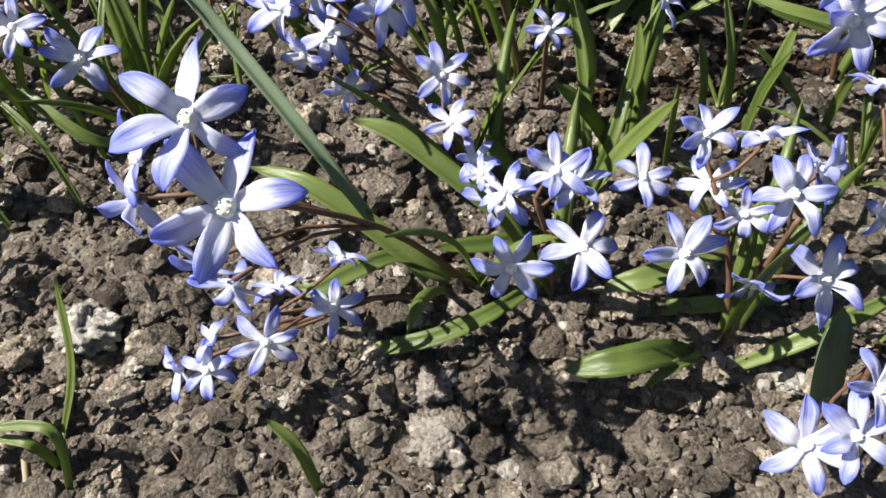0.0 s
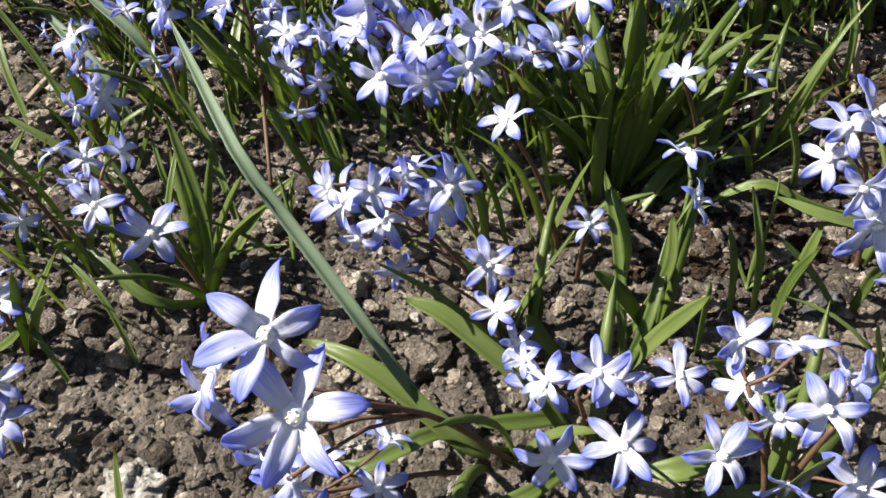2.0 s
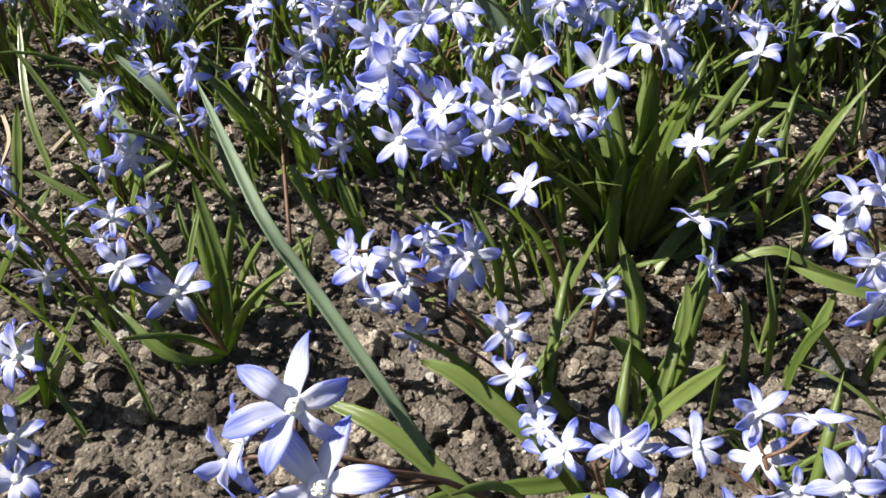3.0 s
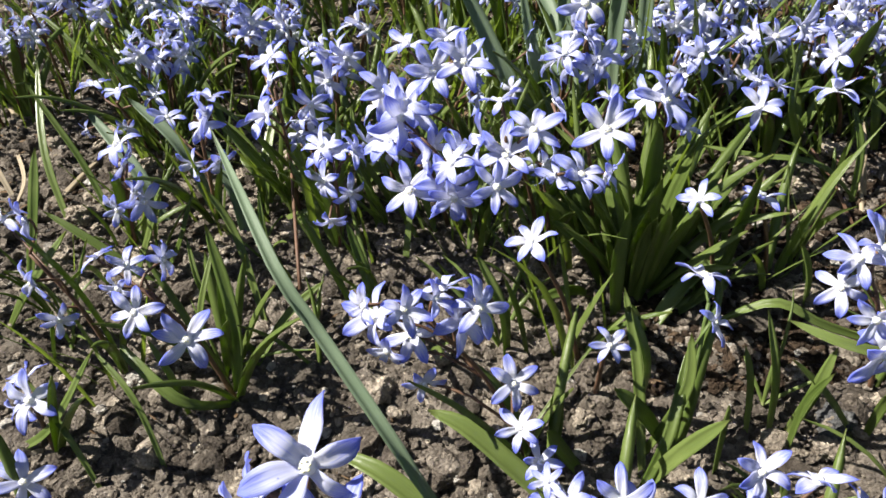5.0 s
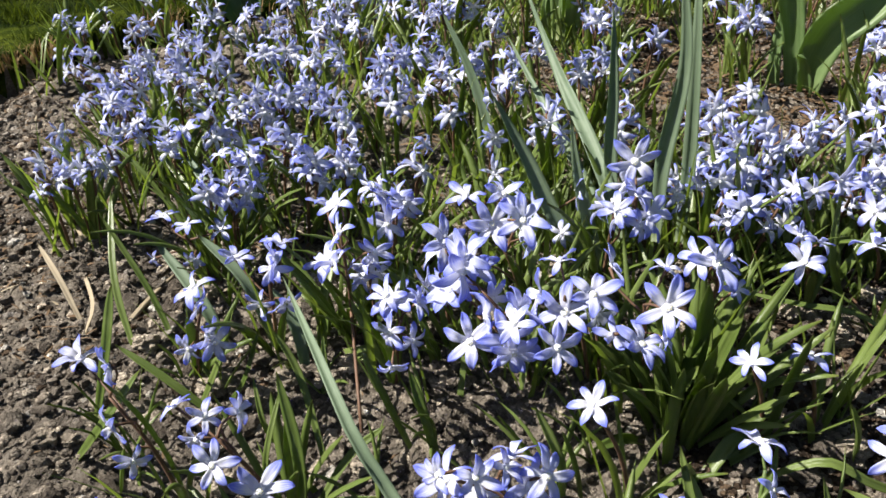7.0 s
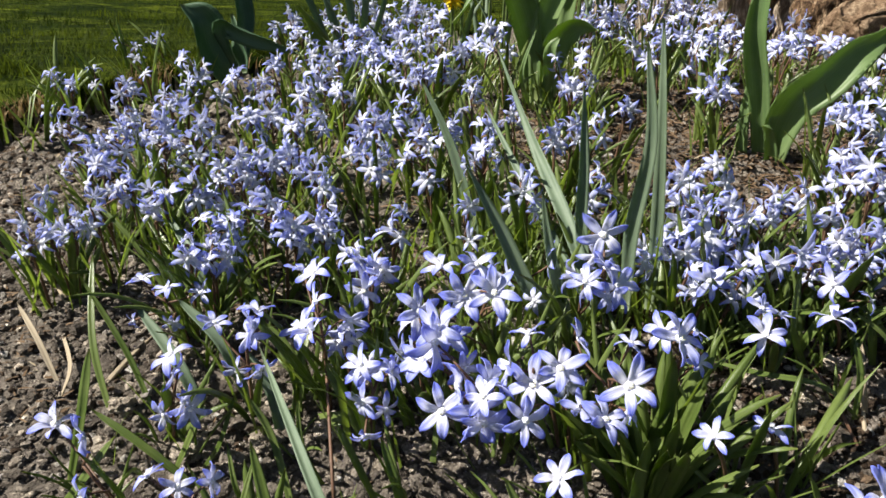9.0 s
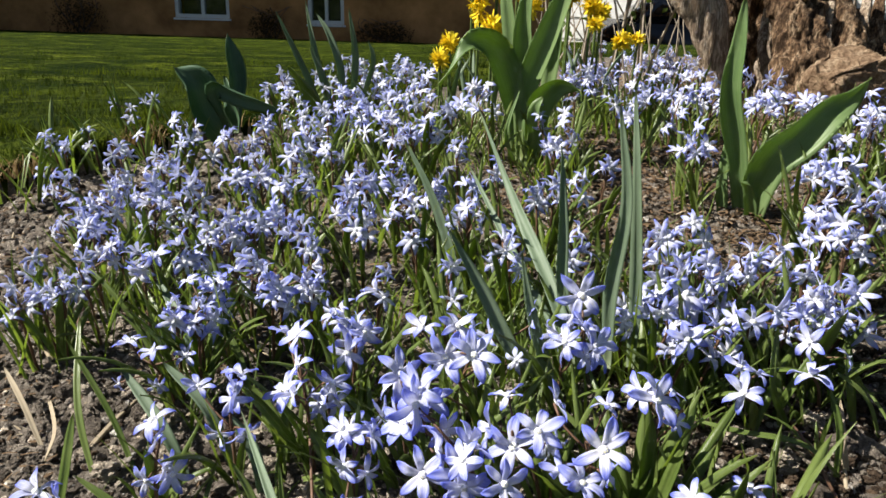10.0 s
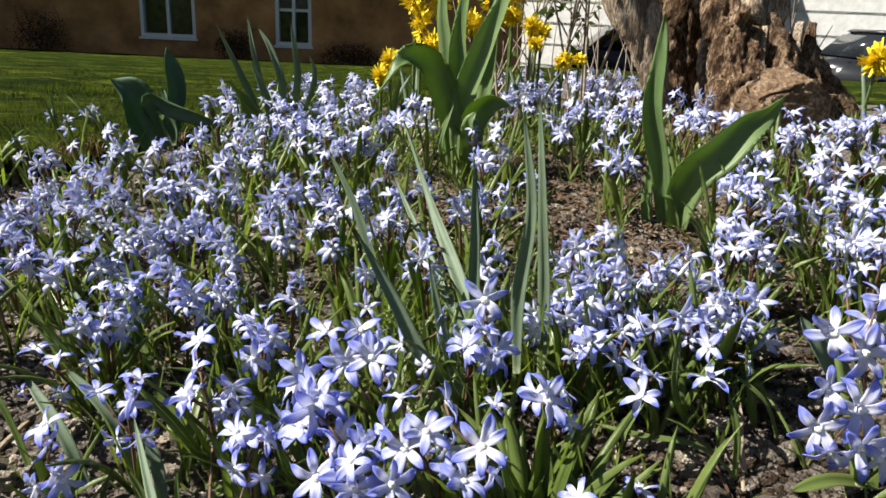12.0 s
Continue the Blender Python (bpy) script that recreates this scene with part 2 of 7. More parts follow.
def tube(path, radii, sides=6):
    """Vertices and faces of a tapered round tube."""
    verts, faces = [], []
    up = Vector((0.31, 0.17, 0.93))
    n = len(path)
    for i, p in enumerate(path):
        d = (path[min(i + 1, n - 1)] - path[max(i - 1, 0)]).normalized()
        a = d.cross(up)
        a = a.normalized() if a.length > 1e-4 else Vector((1, 0, 0))
        b = d.cross(a)
        r = radii[i] if isinstance(radii, (list, tuple)) else radii
        for k in range(sides):
            w = 2 * math.pi * k / sides
            verts.append(p + a * (r * math.cos(w)) + b * (r * math.sin(w)))
    for i in range(n - 1):
        for k in range(sides):
            k2 = (k + 1) % sides
            faces.append((i * sides + k, i * sides + k2, (i + 1) * sides + k2, (i + 1) * sides + k))
    faces.append(tuple(range(sides))[::-1])
    faces.append(tuple((n - 1) * sides + k for k in range(sides)))
    return verts, faces


def join(pieces):
    verts, faces = [], []
    for v, f in pieces:
        o = len(verts)
        verts += v
        faces += [tuple(i + o for i in q) for q in f]
    return verts, faces


def blade(path, width, channel=0.25, tipness=1.0, side=None, thick=0.0007, across=5, base_w=0.45, twist=0.0, sway=0.0, side_end=None, taper=0.55):
    """A closed strap leaf along a path: a trough-shaped cross section with real thickness."""
    n = len(path)
    verts, uvs, faces = [], [], []
    ref = side
    for i, p in enumerate(path):
        t = i / (n - 1)
        d = (path[min(i + 1, n - 1)] - path[max(i - 1, 0)]).normalized()
        if side is not None:
            ref = side.lerp(side_end, t) if side_end is not None else side
        s = d.cross(Vector((0, 0, 1))) if ref is None else ref - d * ref.dot(d)
        if s.length < 1e-3:
            s = Vector((1, 0, 0)) - d * d.x
        s.normalize()
        s = Matrix.Rotation(twist * t, 3, d) @ s
        up = s.cross(d).normalized()
        w = width * (base_w + (1 - base_w) * min(1, t / 0.35) ** 0.8)
        q = max(0.0, (t - taper) / (1 - taper))
        w *= max(0.04, (1 - q ** (1.6 + tipness)) ** 0.75)
        for k in range(across):
            v = k / (across - 1) * 2 - 1
            wave = sway * width * math.sin(9 * t + 2.4 * v) * abs(v)
            q2 = p + s * (v * w * 0.5) + up * (channel * w * (v * v - 0.5) + wave)
            verts.append(q2)
            uvs.append((t, v * 0.5 + 0.5))
        for k in range(across):
            v = k / (across - 1) * 2 - 1
            verts.append(verts[i * across * 2 + k] - up * (thick * (1.25 - abs(v))))
            uvs.append((t, v * 0.5 + 0.5))
    r = across * 2
    for i in range(n - 1):
        a, b = i * r, (i + 1) * r
        for k in range(across - 1):
            faces.append((a + k, a + k + 1, b + k + 1, b + k))
            faces.append((a + across + k + 1, a + across + k, b + across + k, b + across + k + 1))
        faces.append((a + across, a, b, b + across))
        faces.append((a + across - 1, a + r - 1, b + r - 1, b + across - 1))
    faces.append(tuple(range(across)) + tuple(range(r - 1, across - 1, -1)))
    e = (n - 1) * r
    faces.append(tuple(e + k for k in range(across))[::-1] + tuple(e + k for k in range(across, r)))
    return verts, uvs, faces


def arc_path(az, length, rise, droop, n=9, curl=0.0):
    """A leaf's line from the origin: leaves the ground at angle rise and bends over by droop."""
    p, out = Vector((0, 0, 0)), [Vector((0, 0, 0))]
    for i in range(n - 1):
        t = (i + 0.5) / (n - 1)
        e, a = rise - droop * t ** 1.4, az + curl * t
        p = p + Vector((math.cos(a) * math.cos(e), math.sin(a) * math.cos(e), math.sin(e))) * (length / (n - 1))
        out.append(p.copy())
    return out


# ---- ground ----


def gz(x, y):
    """Height of the bed and lawn."""
    xx, yy = max(-0.8, min(0.8, x)), max(0.05, min(1.1, y))
    z = -0.0777 + 0.0892 * xx + 0.4459 * yy - 0.1961 * yy * yy - 0.0342 * xx * yy
    if y > 1.1:
        z -= min(y - 1.1, 10.1) * 0.0585
    if y > 11.2:
        z -= min(y - 11.2, 4.0) * 0.2
    if y < 0.05:
        z -= min(0.05 - y, 3.0) * 0.12
    return z


def trench(x, y):
    """The dip that the spade left along the cut edge of the turf."""
    if y < 0.35 or y > 1.4:
        return 0.0
    return 0.038 * math.exp(-((x - edge_x(y) - 0.025) / 0.05) ** 2) * min(1, (y - 0.35) / 0.2)


def lumps(x, y):
    a = noise.noise((x * 14, y * 14, 3.1)) * 0.006
    b = noise.noise((x * 48, y * 48, 7.7)) * 0.0045
    c = noise.noise((x * 130, y * 130, 1.3)) * 0.0026
    d = (0.25 - abs(noise.noise((x * 85, y * 85, 5.9)))) * 0.0055
    e = noise.noise((x * 290, y * 290, 2.2)) * 0.0014
    return a + b + abs(b) * 0.6 + c + d + e - trench(x, y)


def edge_x(y):
    """The bed's border towards the lawn."""
    if y < 0.85:
        return -0.67
    if y < 2.2:
        return -0.67 + (y - 0.85) ** 0.8 * 0.6
    return 0.093 + (y - 2.2) * 0.3


def axis(stops):
    """Grid lines with steps that change from stretch to stretch: (from, to, step)."""
    out = []
    for a, b, s in stops:
        n = max(1, round((b - a) / s))
        out += [a + (b - a) * i / n for i in range(n)]
    return out + [stops[-1][1]]


def in_bed(x, y):
    return edge_x(y) < x < (1.1 - 0.15 * (y - 0.6) ** 2 if y < 1.6 else 0.95 + (y - 1.6) * 0.3) and -0.45 < y < 3.6


def ground_sheet():
    """One sheet to the horizon, in three stretches that meet edge to edge: bed, lawn and road."""
    xs = axis([(-400, -40, 60), (-40, -6, 4), (-6, -1.2, 0.4), (-1.2, -0.9, 0.06), (-0.9, -0.72, 0.03), (-0.72, -0.5, 0.008), (-0.5, -0.3, 0.005), (-0.3, -0.2, 0.0026), (-0.2, 0.17, 0.0018), (0.17, 0.27, 0.0026), (0.27, 0.6, 0.01), (0.6, 1.2, 0.04), (1.2, 2.0, 0.05), (2.0, 6, 0.4), (6, 40, 4), (40, 400, 60)])
    ys = axis([(-400, -40, 60), (-40, -3, 4), (-3, -0.6, 0.3), (-0.6, 0.08, 0.04), (0.08, 0.3, 0.0018), (0.3, 0.46, 0.0026), (0.46, 0.8, 0.005), (0.8, 1.1, 0.01), (1.1, 1.4, 0.02), (1.4, 2.2, 0.05), (2.2, 3.6, 0.1), (3.6, 11.2, 0.5), (11.2, 15.2, 0.5), (15.2, 60, 5), (60, 400, 60)])
    w = len(xs)
    verts = []
    for y in ys:
        for x in xs:
            near = in_bed(x, y)
            verts.append((x, y, gz(x, y) + (lumps(x, y) if near else 0.012 + 0.012 * noise.noise((x * 2.2, y * 2.2, 0)) if abs(x) < 30 and y < 11 else 0)))
    groups = {"ground": [], "lawn": [], "road": []}
    for j in range(len(ys) - 1):
        yc = (ys[j] + ys[j + 1]) / 2
        for i in range(w - 1):
            xc = (xs[i] + xs[i + 1]) / 2
            key = "ground" if in_bed(xc, yc) else "road" if 13.0 < yc < 15.2 else "lawn"
            groups[key].append((j * w + i, j * w + i + 1, (j + 1) * w + i + 1, (j + 1) * w + i))
    tags = {"ground": ("dry crumbly grey-brown garden soil of a raised flower bed", "ground", M_SOIL), "lawn": ("sunlit mown green lawn beside the flower bed", "lawn", M_LAWN), "road": ("grey asphalt road behind the houses", "road", M_ROAD)}
    for key, faces in groups.items():
        used = sorted({k for f in faces for k in f})
        index = {k: n for n, k in enumerate(used)}
        me = mesh(key, [verts[k] for k in used], [tuple(index[k] for k in f) for f in faces], tags[key][2])
        tagged(new(key, me), tags[key][0], tags[key][1], kind="structure")


ground_sheet()

# crumbs and clods of soil


def clod_shape(seed, sub=2):
    bm = bmesh.new()
    bmesh.ops.create_icosphere(bm, subdivisions=sub, radius=1.0)
    off = Vector((seed * 3.7, seed * 1.9, seed * 5.3))
    for v in bm.verts:
        d = 1 + 0.5 * noise.noise(v.co * 1.2 + off) + 0.42 * noise.noise(v.co * 2.7 + off) + (0.3 * noise.noise(v.co * 6 + off) if sub > 2 else 0) + (0.2 * noise.noise(v.co * 14 + off) if sub > 3 else 0)
        v.co = Vector((v.co.x, v.co.y, v.co.z * 0.72)) * d
    vs = np.array([v.co[:] for v in bm.verts])
    fs = np.array([[v.index for v in f.verts] for f in bm.faces])
    bm.free()
    return vs, fs


CLODS = [clod_shape(i + 1, 2) for i in range(24)]


def scatter_clods(name, count, area, sizes, mat, label, seed, shapes, keep=None):
    rng = random.Random(seed)
    allv, allf, o = [], [], 0
    for _ in range(count):
        x, y = rng.uniform(area[0], area[1]), area[2] + (area[3] - area[2]) * rng.random() ** 1.25
        if keep and not keep(x, y):
            continue
        s = sizes[0] + (sizes[1] - sizes[0]) * rng.random() ** 3.2
        if y > 0.5:
            s *= 1.3
        vs, fs = rng.choice(shapes)
        r = Euler((rng.uniform(-0.5, 0.5), rng.uniform(-0.5, 0.5), rng.uniform(0, 6.28))).to_matrix()
        q = vs * s * np.array([rng.uniform(0.75, 1.3), rng.uniform(0.75, 1.2), rng.uniform(0.7, 1.1)]) @ np.array(r).T
        allv.append(q + np.array([x, y, gz(x, y) + lumps(x, y) + s * 0.18]))
        allf.append(fs + o)
        o += len(vs)
    me = mesh(name, np.concatenate(allv), np.concatenate(allf).tolist(), mat, smooth=False)
    return tagged(new(name, me), label, "soil", kind="stuff")


TINY = [clod_shape(i + 80, 1) for i in range(16)]

scatter_clods("soil_crumbs", 27000, (-0.36, 0.33, 0.09, 0.56), (0.0007, 0.0036), M_CLOD, "fine dry crumbs of grey-brown soil", 5, TINY)
scatter_clods("soil_crumbs", 3600, (-0.36, 0.33, 0.09, 0.5), (0.0018, 0.0085), M_CLOD, "small dry clods of grey-brown soil", 15, CLODS)
scatter_clods("soil_crumbs", 11000, (-0.62, 0.5, 0.48, 1.2), (0.0007, 0.0042), M_CLOD, "coarse dry crumbs of soil between the plants", 6, TINY)
# Brown soil, coloured darker where the tulip and flowers shade it.
scatter_clods("humus", 9000, (-0.02, 0.5, 0.56, 1.2), (0.0007, 0.0036), M_HUMUS_SHADE, "brown soil crumbs among the flowers, darkened for the shade there", 7, TINY)
# These dark crumbs put the stem shadows on this soil into colour.
scatter_clods("humus", 8000, (0.06, 0.31, 0.29, 0.52), (0.001, 0.0042), M_HUMUS_SHADE, "soil crumbs coloured dark to stand in for stem shadows", 8, TINY)
scatter_clods("soil_crumbs", 5500, (-0.62, -0.3, 0.33, 0.86), (0.0008, 0.0044), M_CLOD, "loose dry crumbs at the bed's open side", 16, TINY)
scatter_clods("humus", 4000, (-0.62, -0.18, 0.38, 0.9), (0.0007, 0.0036), M_HUMUS_SHADE, "dark crumbs of soil at the bed's open side", 17, TINY)
scatter_clods("gravel", 1700, (-0.62, -0.22, 0.36, 0.82), (0.0008, 0.004), M_PALE_CLAY, "pale dry crumbs of clay at the bed's open side", 19, TINY)
scatter_clods("gravel", 1300, (-0.45, 0.36, 0.1, 0.8), (0.0009, 0.0046), M_STONE, "scattered pale gravel grains on the soil", 9, TINY)

CLOD_MESHES = [mesh("soil_clod", *[q.tolist() for q in clod_shape(i + 40, 4)], M_CLOD) for i in range(8)]


def clods(count, seed):
    rng = random.Random(seed)
    for _ in range(count):
        x, y, s = rng.uniform(-0.33, 0.28), rng.uniform(0.1, 0.5), 0.004 + 0.006 * rng.random() ** 2
        ob = new("soil_clod", rng.choice(CLOD_MESHES))
        ob.location = (x, y, gz(x, y) + lumps(x, y) + s * 0.2)
        ob.rotation_euler = (rng.uniform(-0.4, 0.4), rng.uniform(-0.4, 0.4), rng.uniform(0, 6.28))
        ob.scale = (s, s * rng.uniform(0.8, 1.2), s * rng.uniform(0.7, 1.0))
        tagged(ob, "lumpy clod of dry clay soil", "soil clod", "clods of soil in the bed")


clods(170, 31)


def stick(a, b, r, mat, label):
    a, b = Vector(a), Vector(b)
    m = (a + b) / 2
    bend = Vector((0, 0, 0.1 * (b - a).length))
    v, f = tube([q - m for q in spline([a, m + bend * 0.3, b], 6)], [r, r * 1.05, r, r * 0.95, r * 0.9, r * 0.7], 6)
    ob = new("twig", mesh("twig", v, f, mat, [(0.3, 0.5)] * len(v)))
    ob.location = m
    return tagged(ob, label, "twig", group="dry bits on the soil")


def stone(x, y, size, mat=M_STONE, flat=0.7, seed=1, label="pale lump of stone lying on dry soil"):
    vs, fs = clod_shape(seed, 4)
    k = Vector((size, size * (0.8 + 0.3 * ((seed * 37) % 10) / 10), size * flat))
    vs = vs * np.array(k[:])
    ob = new("stone", mesh("stone", vs, fs.tolist(), mat, smooth=True))
    ob.location = (x, y, gz(x, y) + size * flat * 0.3)
    ob.rotation_euler = (0.1, 0.1, seed * 1.3)
    return tagged(ob, label, "stone", group="stones on the soil")


stone(-0.155, 0.197, 0.0134, M_STONE, 0.80, 2, "pale lump of stone lying on dry soil")
stone(-0.006, 0.168, 0.0092, M_PALE_CLAY, 0.80, 3, "rounded lump of dry clay on the soil")
stone(-0.007, 0.147, 0.0101, M_PALE_CLAY, 0.85, 4, "rounded lump of dry clay on the soil")
stone(0.061, 0.162, 0.0033, M_STONE, 0.60, 5, "pale lump of stone lying on dry soil")
stone(0.127, 0.163, 0.0065, M_STONE, 0.40, 6, "pale lump of stone lying on dry soil")
stone(-0.025, 0.248, 0.0025, M_STONE, 0.70, 7, "pale lump of stone lying on dry soil")
stone(-0.198, 0.299, 0.0038, M_STONE, 0.70, 8, "pale lump of stone lying on dry soil")
stone(-0.179, 0.259, 0.0062, M_PALE_CLAY, 0.60, 9, "rounded lump of dry clay on the soil")
stone(-0.058, 0.219, 0.0048, M_STONE, 0.70, 10, "pale lump of stone lying on dry soil")
stone(-0.026, 0.181, 0.0029, M_STONE, 0.70, 11, "pale lump of stone lying on dry soil")
stone(0.180, 0.269, 0.0036, M_STONE, 0.60, 12, "pale lump of stone lying on dry soil")
stone(0.150, 0.272, 0.0090, M_GREY_STONE, 0.70, 13, "dark grey stone half sunk in the soil")
stone(-0.199, 0.298, 0.0040, M_STONE, 0.70, 14, "pale lump of stone lying on dry soil")
stone(-0.179, 0.260, 0.0065, M_PALE_CLAY, 0.60, 15, "rounded lump of dry clay on the soil")
stone(-0.215, 0.280, 0.0029, M_STONE, 0.40, 16, "pale lump of stone lying on dry soil")
stone(-0.053, 0.236, 0.0042, M_STONE, 0.60, 17, "pale lump of stone lying on dry soil")
stone(-0.059, 0.216, 0.0059, M_STONE, 0.60, 18, "pale lump of stone lying on dry soil")
stone(0.211, 0.908, 0.0082, M_STONE, 0.80, 19, "pale lump of stone lying on dry soil")
stone(-0.061, 0.169, 0.0045, M_PALE_CLAY, 0.70, 20, "rounded lump of dry clay on the soil")
stone(0.023, 0.183, 0.0037, M_GREY_STONE, 0.70, 21, "dark grey stone half sunk in the soil")
stone(-0.130, 0.182, 0.0055, M_PALE_CLAY, 0.70, 22, "rounded lump of dry clay on the soil")
stone(-0.001, 0.134, 0.0049, M_PALE_CLAY, 0.70, 23, "rounded lump of dry clay on the soil")
stone(0.028, 0.131, 0.0049, M_PALE_CLAY, 0.70, 24, "rounded lump of dry clay on the soil")
stone(-0.137, 0.141, 0.0044, M_PALE_CLAY, 0.70, 25, "rounded lump of dry clay on the soil")
stone(-0.015, 0.195, 0.0063, M_PALE_CLAY, 0.50, 26, "rounded lump of dry clay on the soil")
stone(-0.200, 0.301, 0.0039, M_STONE, 0.70, 27, "pale lump of stone lying on dry soil")
stone(-0.215, 0.280, 0.0024, M_STONE, 0.40, 28, "pale lump of stone lying on dry soil")
stone(0.170, 0.439, 0.0028, M_STONE, 0.70, 29, "pale lump of stone lying on dry soil")
stone(-0.077, 0.449, 0.0024, M_STONE, 0.80, 30, "pale lump of stone lying on dry soil")

# ---- flowers ----


def petal(L, half, cup, recurve, nl=9, nw=4, closed=True, seed=0, bend=0.0, twist=0.0, blunt=True):
    """A strap-shaped petal with a folded midrib, wavy edges and a blunt tip."""
    verts, uvs, faces = [], [], []
    for i in range(nl + 1):
        t = i / nl
        grow = min(1, t / 0.5)
        w = half * (0.6 + 0.4 * grow * grow * (3 - 2 * grow)) * ((1 - max(0, (t - 0.55) / 0.45) ** 2.2) ** 0.66 if blunt else (1 - max(0, (t - 0.48) / 0.52) ** 1.7) ** 0.85)
        w = max(w, 0.014)
        r = 0.05 + t * L
        zc = cup * math.sin(t * 2.2) - recurve * max(0, t - 0.15) ** 2
        ca, sa = math.cos(twist * t), math.sin(twist * t)
        for k in range(nw + 1):
            v = k / nw * 2 - 1
            ripple = 0.028 * math.sin(6 * t + 2.5 * v + seed * 1.7) * abs(v) + 0.015 * math.sin(11 * t + seed)
            y, z = v * w, 0.26 * w * abs(v) ** 1.4 + ripple
            verts.append((r - recurve * 0.25 * t * t, bend * t * t + y * ca - z * sa, zc + y * sa + z * ca))
            uvs.append((t, v * 0.5 + 0.5))
    m = nw + 1
    for i in range(nl):
        for k in range(nw):
            faces.append((i * m + k, (i + 1) * m + k, (i + 1) * m + k + 1, i * m + k + 1))
    if closed:
        o = len(verts)
        verts += [(x, y, z - 0.02) for x, y, z in verts]
        uvs += uvs[:o]
        faces += [tuple(q + o for q in f)[::-1] for f in faces[:]]
        rim = [i * m for i in range(nl + 1)] + [nl * m + k for k in range(1, m)] + [i * m + nw for i in range(nl - 1, -1, -1)] + list(range(nw - 1, 0, -1))
        for a, b in zip(rim, rim[1:] + rim[:1]):
            faces.append((b, a, a + o, b + o))
    return verts, uvs, faces


def crisp_rim(me, both):
    """Keeps a petal's thin edge out of the smooth shading of its two sides."""
    me.polygons.foreach_set("use_smooth", [i < both for i in range(len(me.polygons))])
    return me


PETALS = []
QR = random.Random(61)
for i in range(14):
    v, u, f = petal(QR.uniform(0.88, 1.0), QR.uniform(0.162, 0.205), QR.uniform(0.0, 0.25), QR.uniform(-0.1, 0.5), seed=i, bend=QR.uniform(-0.12, 0.12), twist=QR.uniform(-0.6, 0.6))
    PETALS.append(crisp_rim(mesh("petal", v, f, [M_PETAL, M_PETAL_BACK], u, True, [0] * 36 + [1] * (len(f) - 36)), 72))


def heart_mesh():
    """The flower's middle: a white cone of flat filaments with yellow tips round a pale ovary."""
    verts, faces, slots = [], [], []
    rings = [(0.15, -0.04), (0.16, 0.03), (0.13, 0.10), (0.10, 0.15), (0.05, 0.175), (0.015, 0.18)]
    n = 12
    for r, z in rings:
        for k in range(n):
            a = 2 * math.pi * k / n
            rr = r * (1.05 if k % 2 else 0.92)
            verts.append((rr * math.cos(a), rr * math.sin(a), z))
    for j in range(len(rings) - 1):
        for k in range(n):
            faces.append((j * n + k, j * n + (k + 1) % n, (j + 1) * n + (k + 1) % n, (j + 1) * n + k))
            slots.append(0)
    faces.append(tuple((len(rings) - 1) * n + k for k in range(n)))
    slots.append(0)
    for k in range(6):
        a = 2 * math.pi * k / 6
        c, s = math.cos(a) * 0.075, math.sin(a) * 0.075
        o = len(verts)
        for dx, dy, dz in ((-0.026, 0, 0.165), (0.026, 0, 0.165), (0, -0.02, 0.165), (0, 0.02, 0.165), (0, 0, 0.195), (0, 0, 0.13)):
            verts.append((c + dx, s + dy, dz))
        for q in ((0, 2, 4), (2, 1, 4), (1, 3, 4), (3, 0, 4), (2, 0, 5), (1, 2, 5), (3, 1, 5), (0, 3, 5)):
            faces.append(tuple(i + o for i in q))
            slots.append(1)
    return mesh("flower", verts, faces, [M_STAMEN, M_ANTHER], None, True, slots)


HEART = heart_mesh()


def whole_flower(seed):
    """A complete small flower in one mesh, for the drifts."""
    rng = random.Random(seed)
    verts, uvs, faces, slots = [], [], [], []
    cup, rec = rng.uniform(-0.02, 0.35), rng.uniform(-0.1, 0.4)
    if seed % 4 == 3:
        cup, rec = rng.uniform(0.3, 0.6), -0.15
    for k in range(6):
        v, u, f = petal(1.0 * rng.uniform(0.88, 1.08), rng.uniform(0.135, 0.185), cup + rng.uniform(-0.15, 0.15), rec + rng.uniform(-0.25, 0.5), 6, 2, True, k, rng.uniform(-0.2, 0.2), rng.uniform(-0.8, 0.8), False)
        a = k * math.pi / 3 + rng.uniform(-0.24, 0.24)
        ca, sa = math.cos(a), math.sin(a)
        o = len(verts)
        verts += [(x * ca - y * sa, x * sa + y * ca, z + (0.02 if k % 2 else 0)) for x, y, z in v]
        uvs += u
        faces += [tuple(i + o for i in q) for q in f]
        slots += [0] * 12 + [2] * (len(f) - 12)
    rims = len(faces)
    o = len(verts)
    for k in range(6):
        a = k * math.pi / 3
        verts += [(0.16 * math.cos(a), 0.16 * math.sin(a), 0.02)]
        uvs += [(0, 0.5)]
    verts += [(0, 0, 0.3)]
    uvs += [(0, 0.5)]
    for k in range(6):
        faces.append((o + k, o + (k + 1) % 6, o + 6))
        slots.append(1)
    me = mesh("flower", verts, faces, [M_SMALL_PETAL, M_STAMEN, M_SMALL_BACK], uvs, True, slots)
    each = rims // 6
    me.polygons.foreach_set("use_smooth", [i >= rims or i % each < 24 for i in range(len(faces))])
    return me


WHOLE = [whole_flower(s) for s in range(22)]

BASES = []
PR = random.Random(21)


def facing(n, spin):
    q = Vector(n).normalized().to_track_quat("Z", "Y").to_matrix().to_4x4()
    return q @ Matrix.Rotation(spin, 4, "Z")


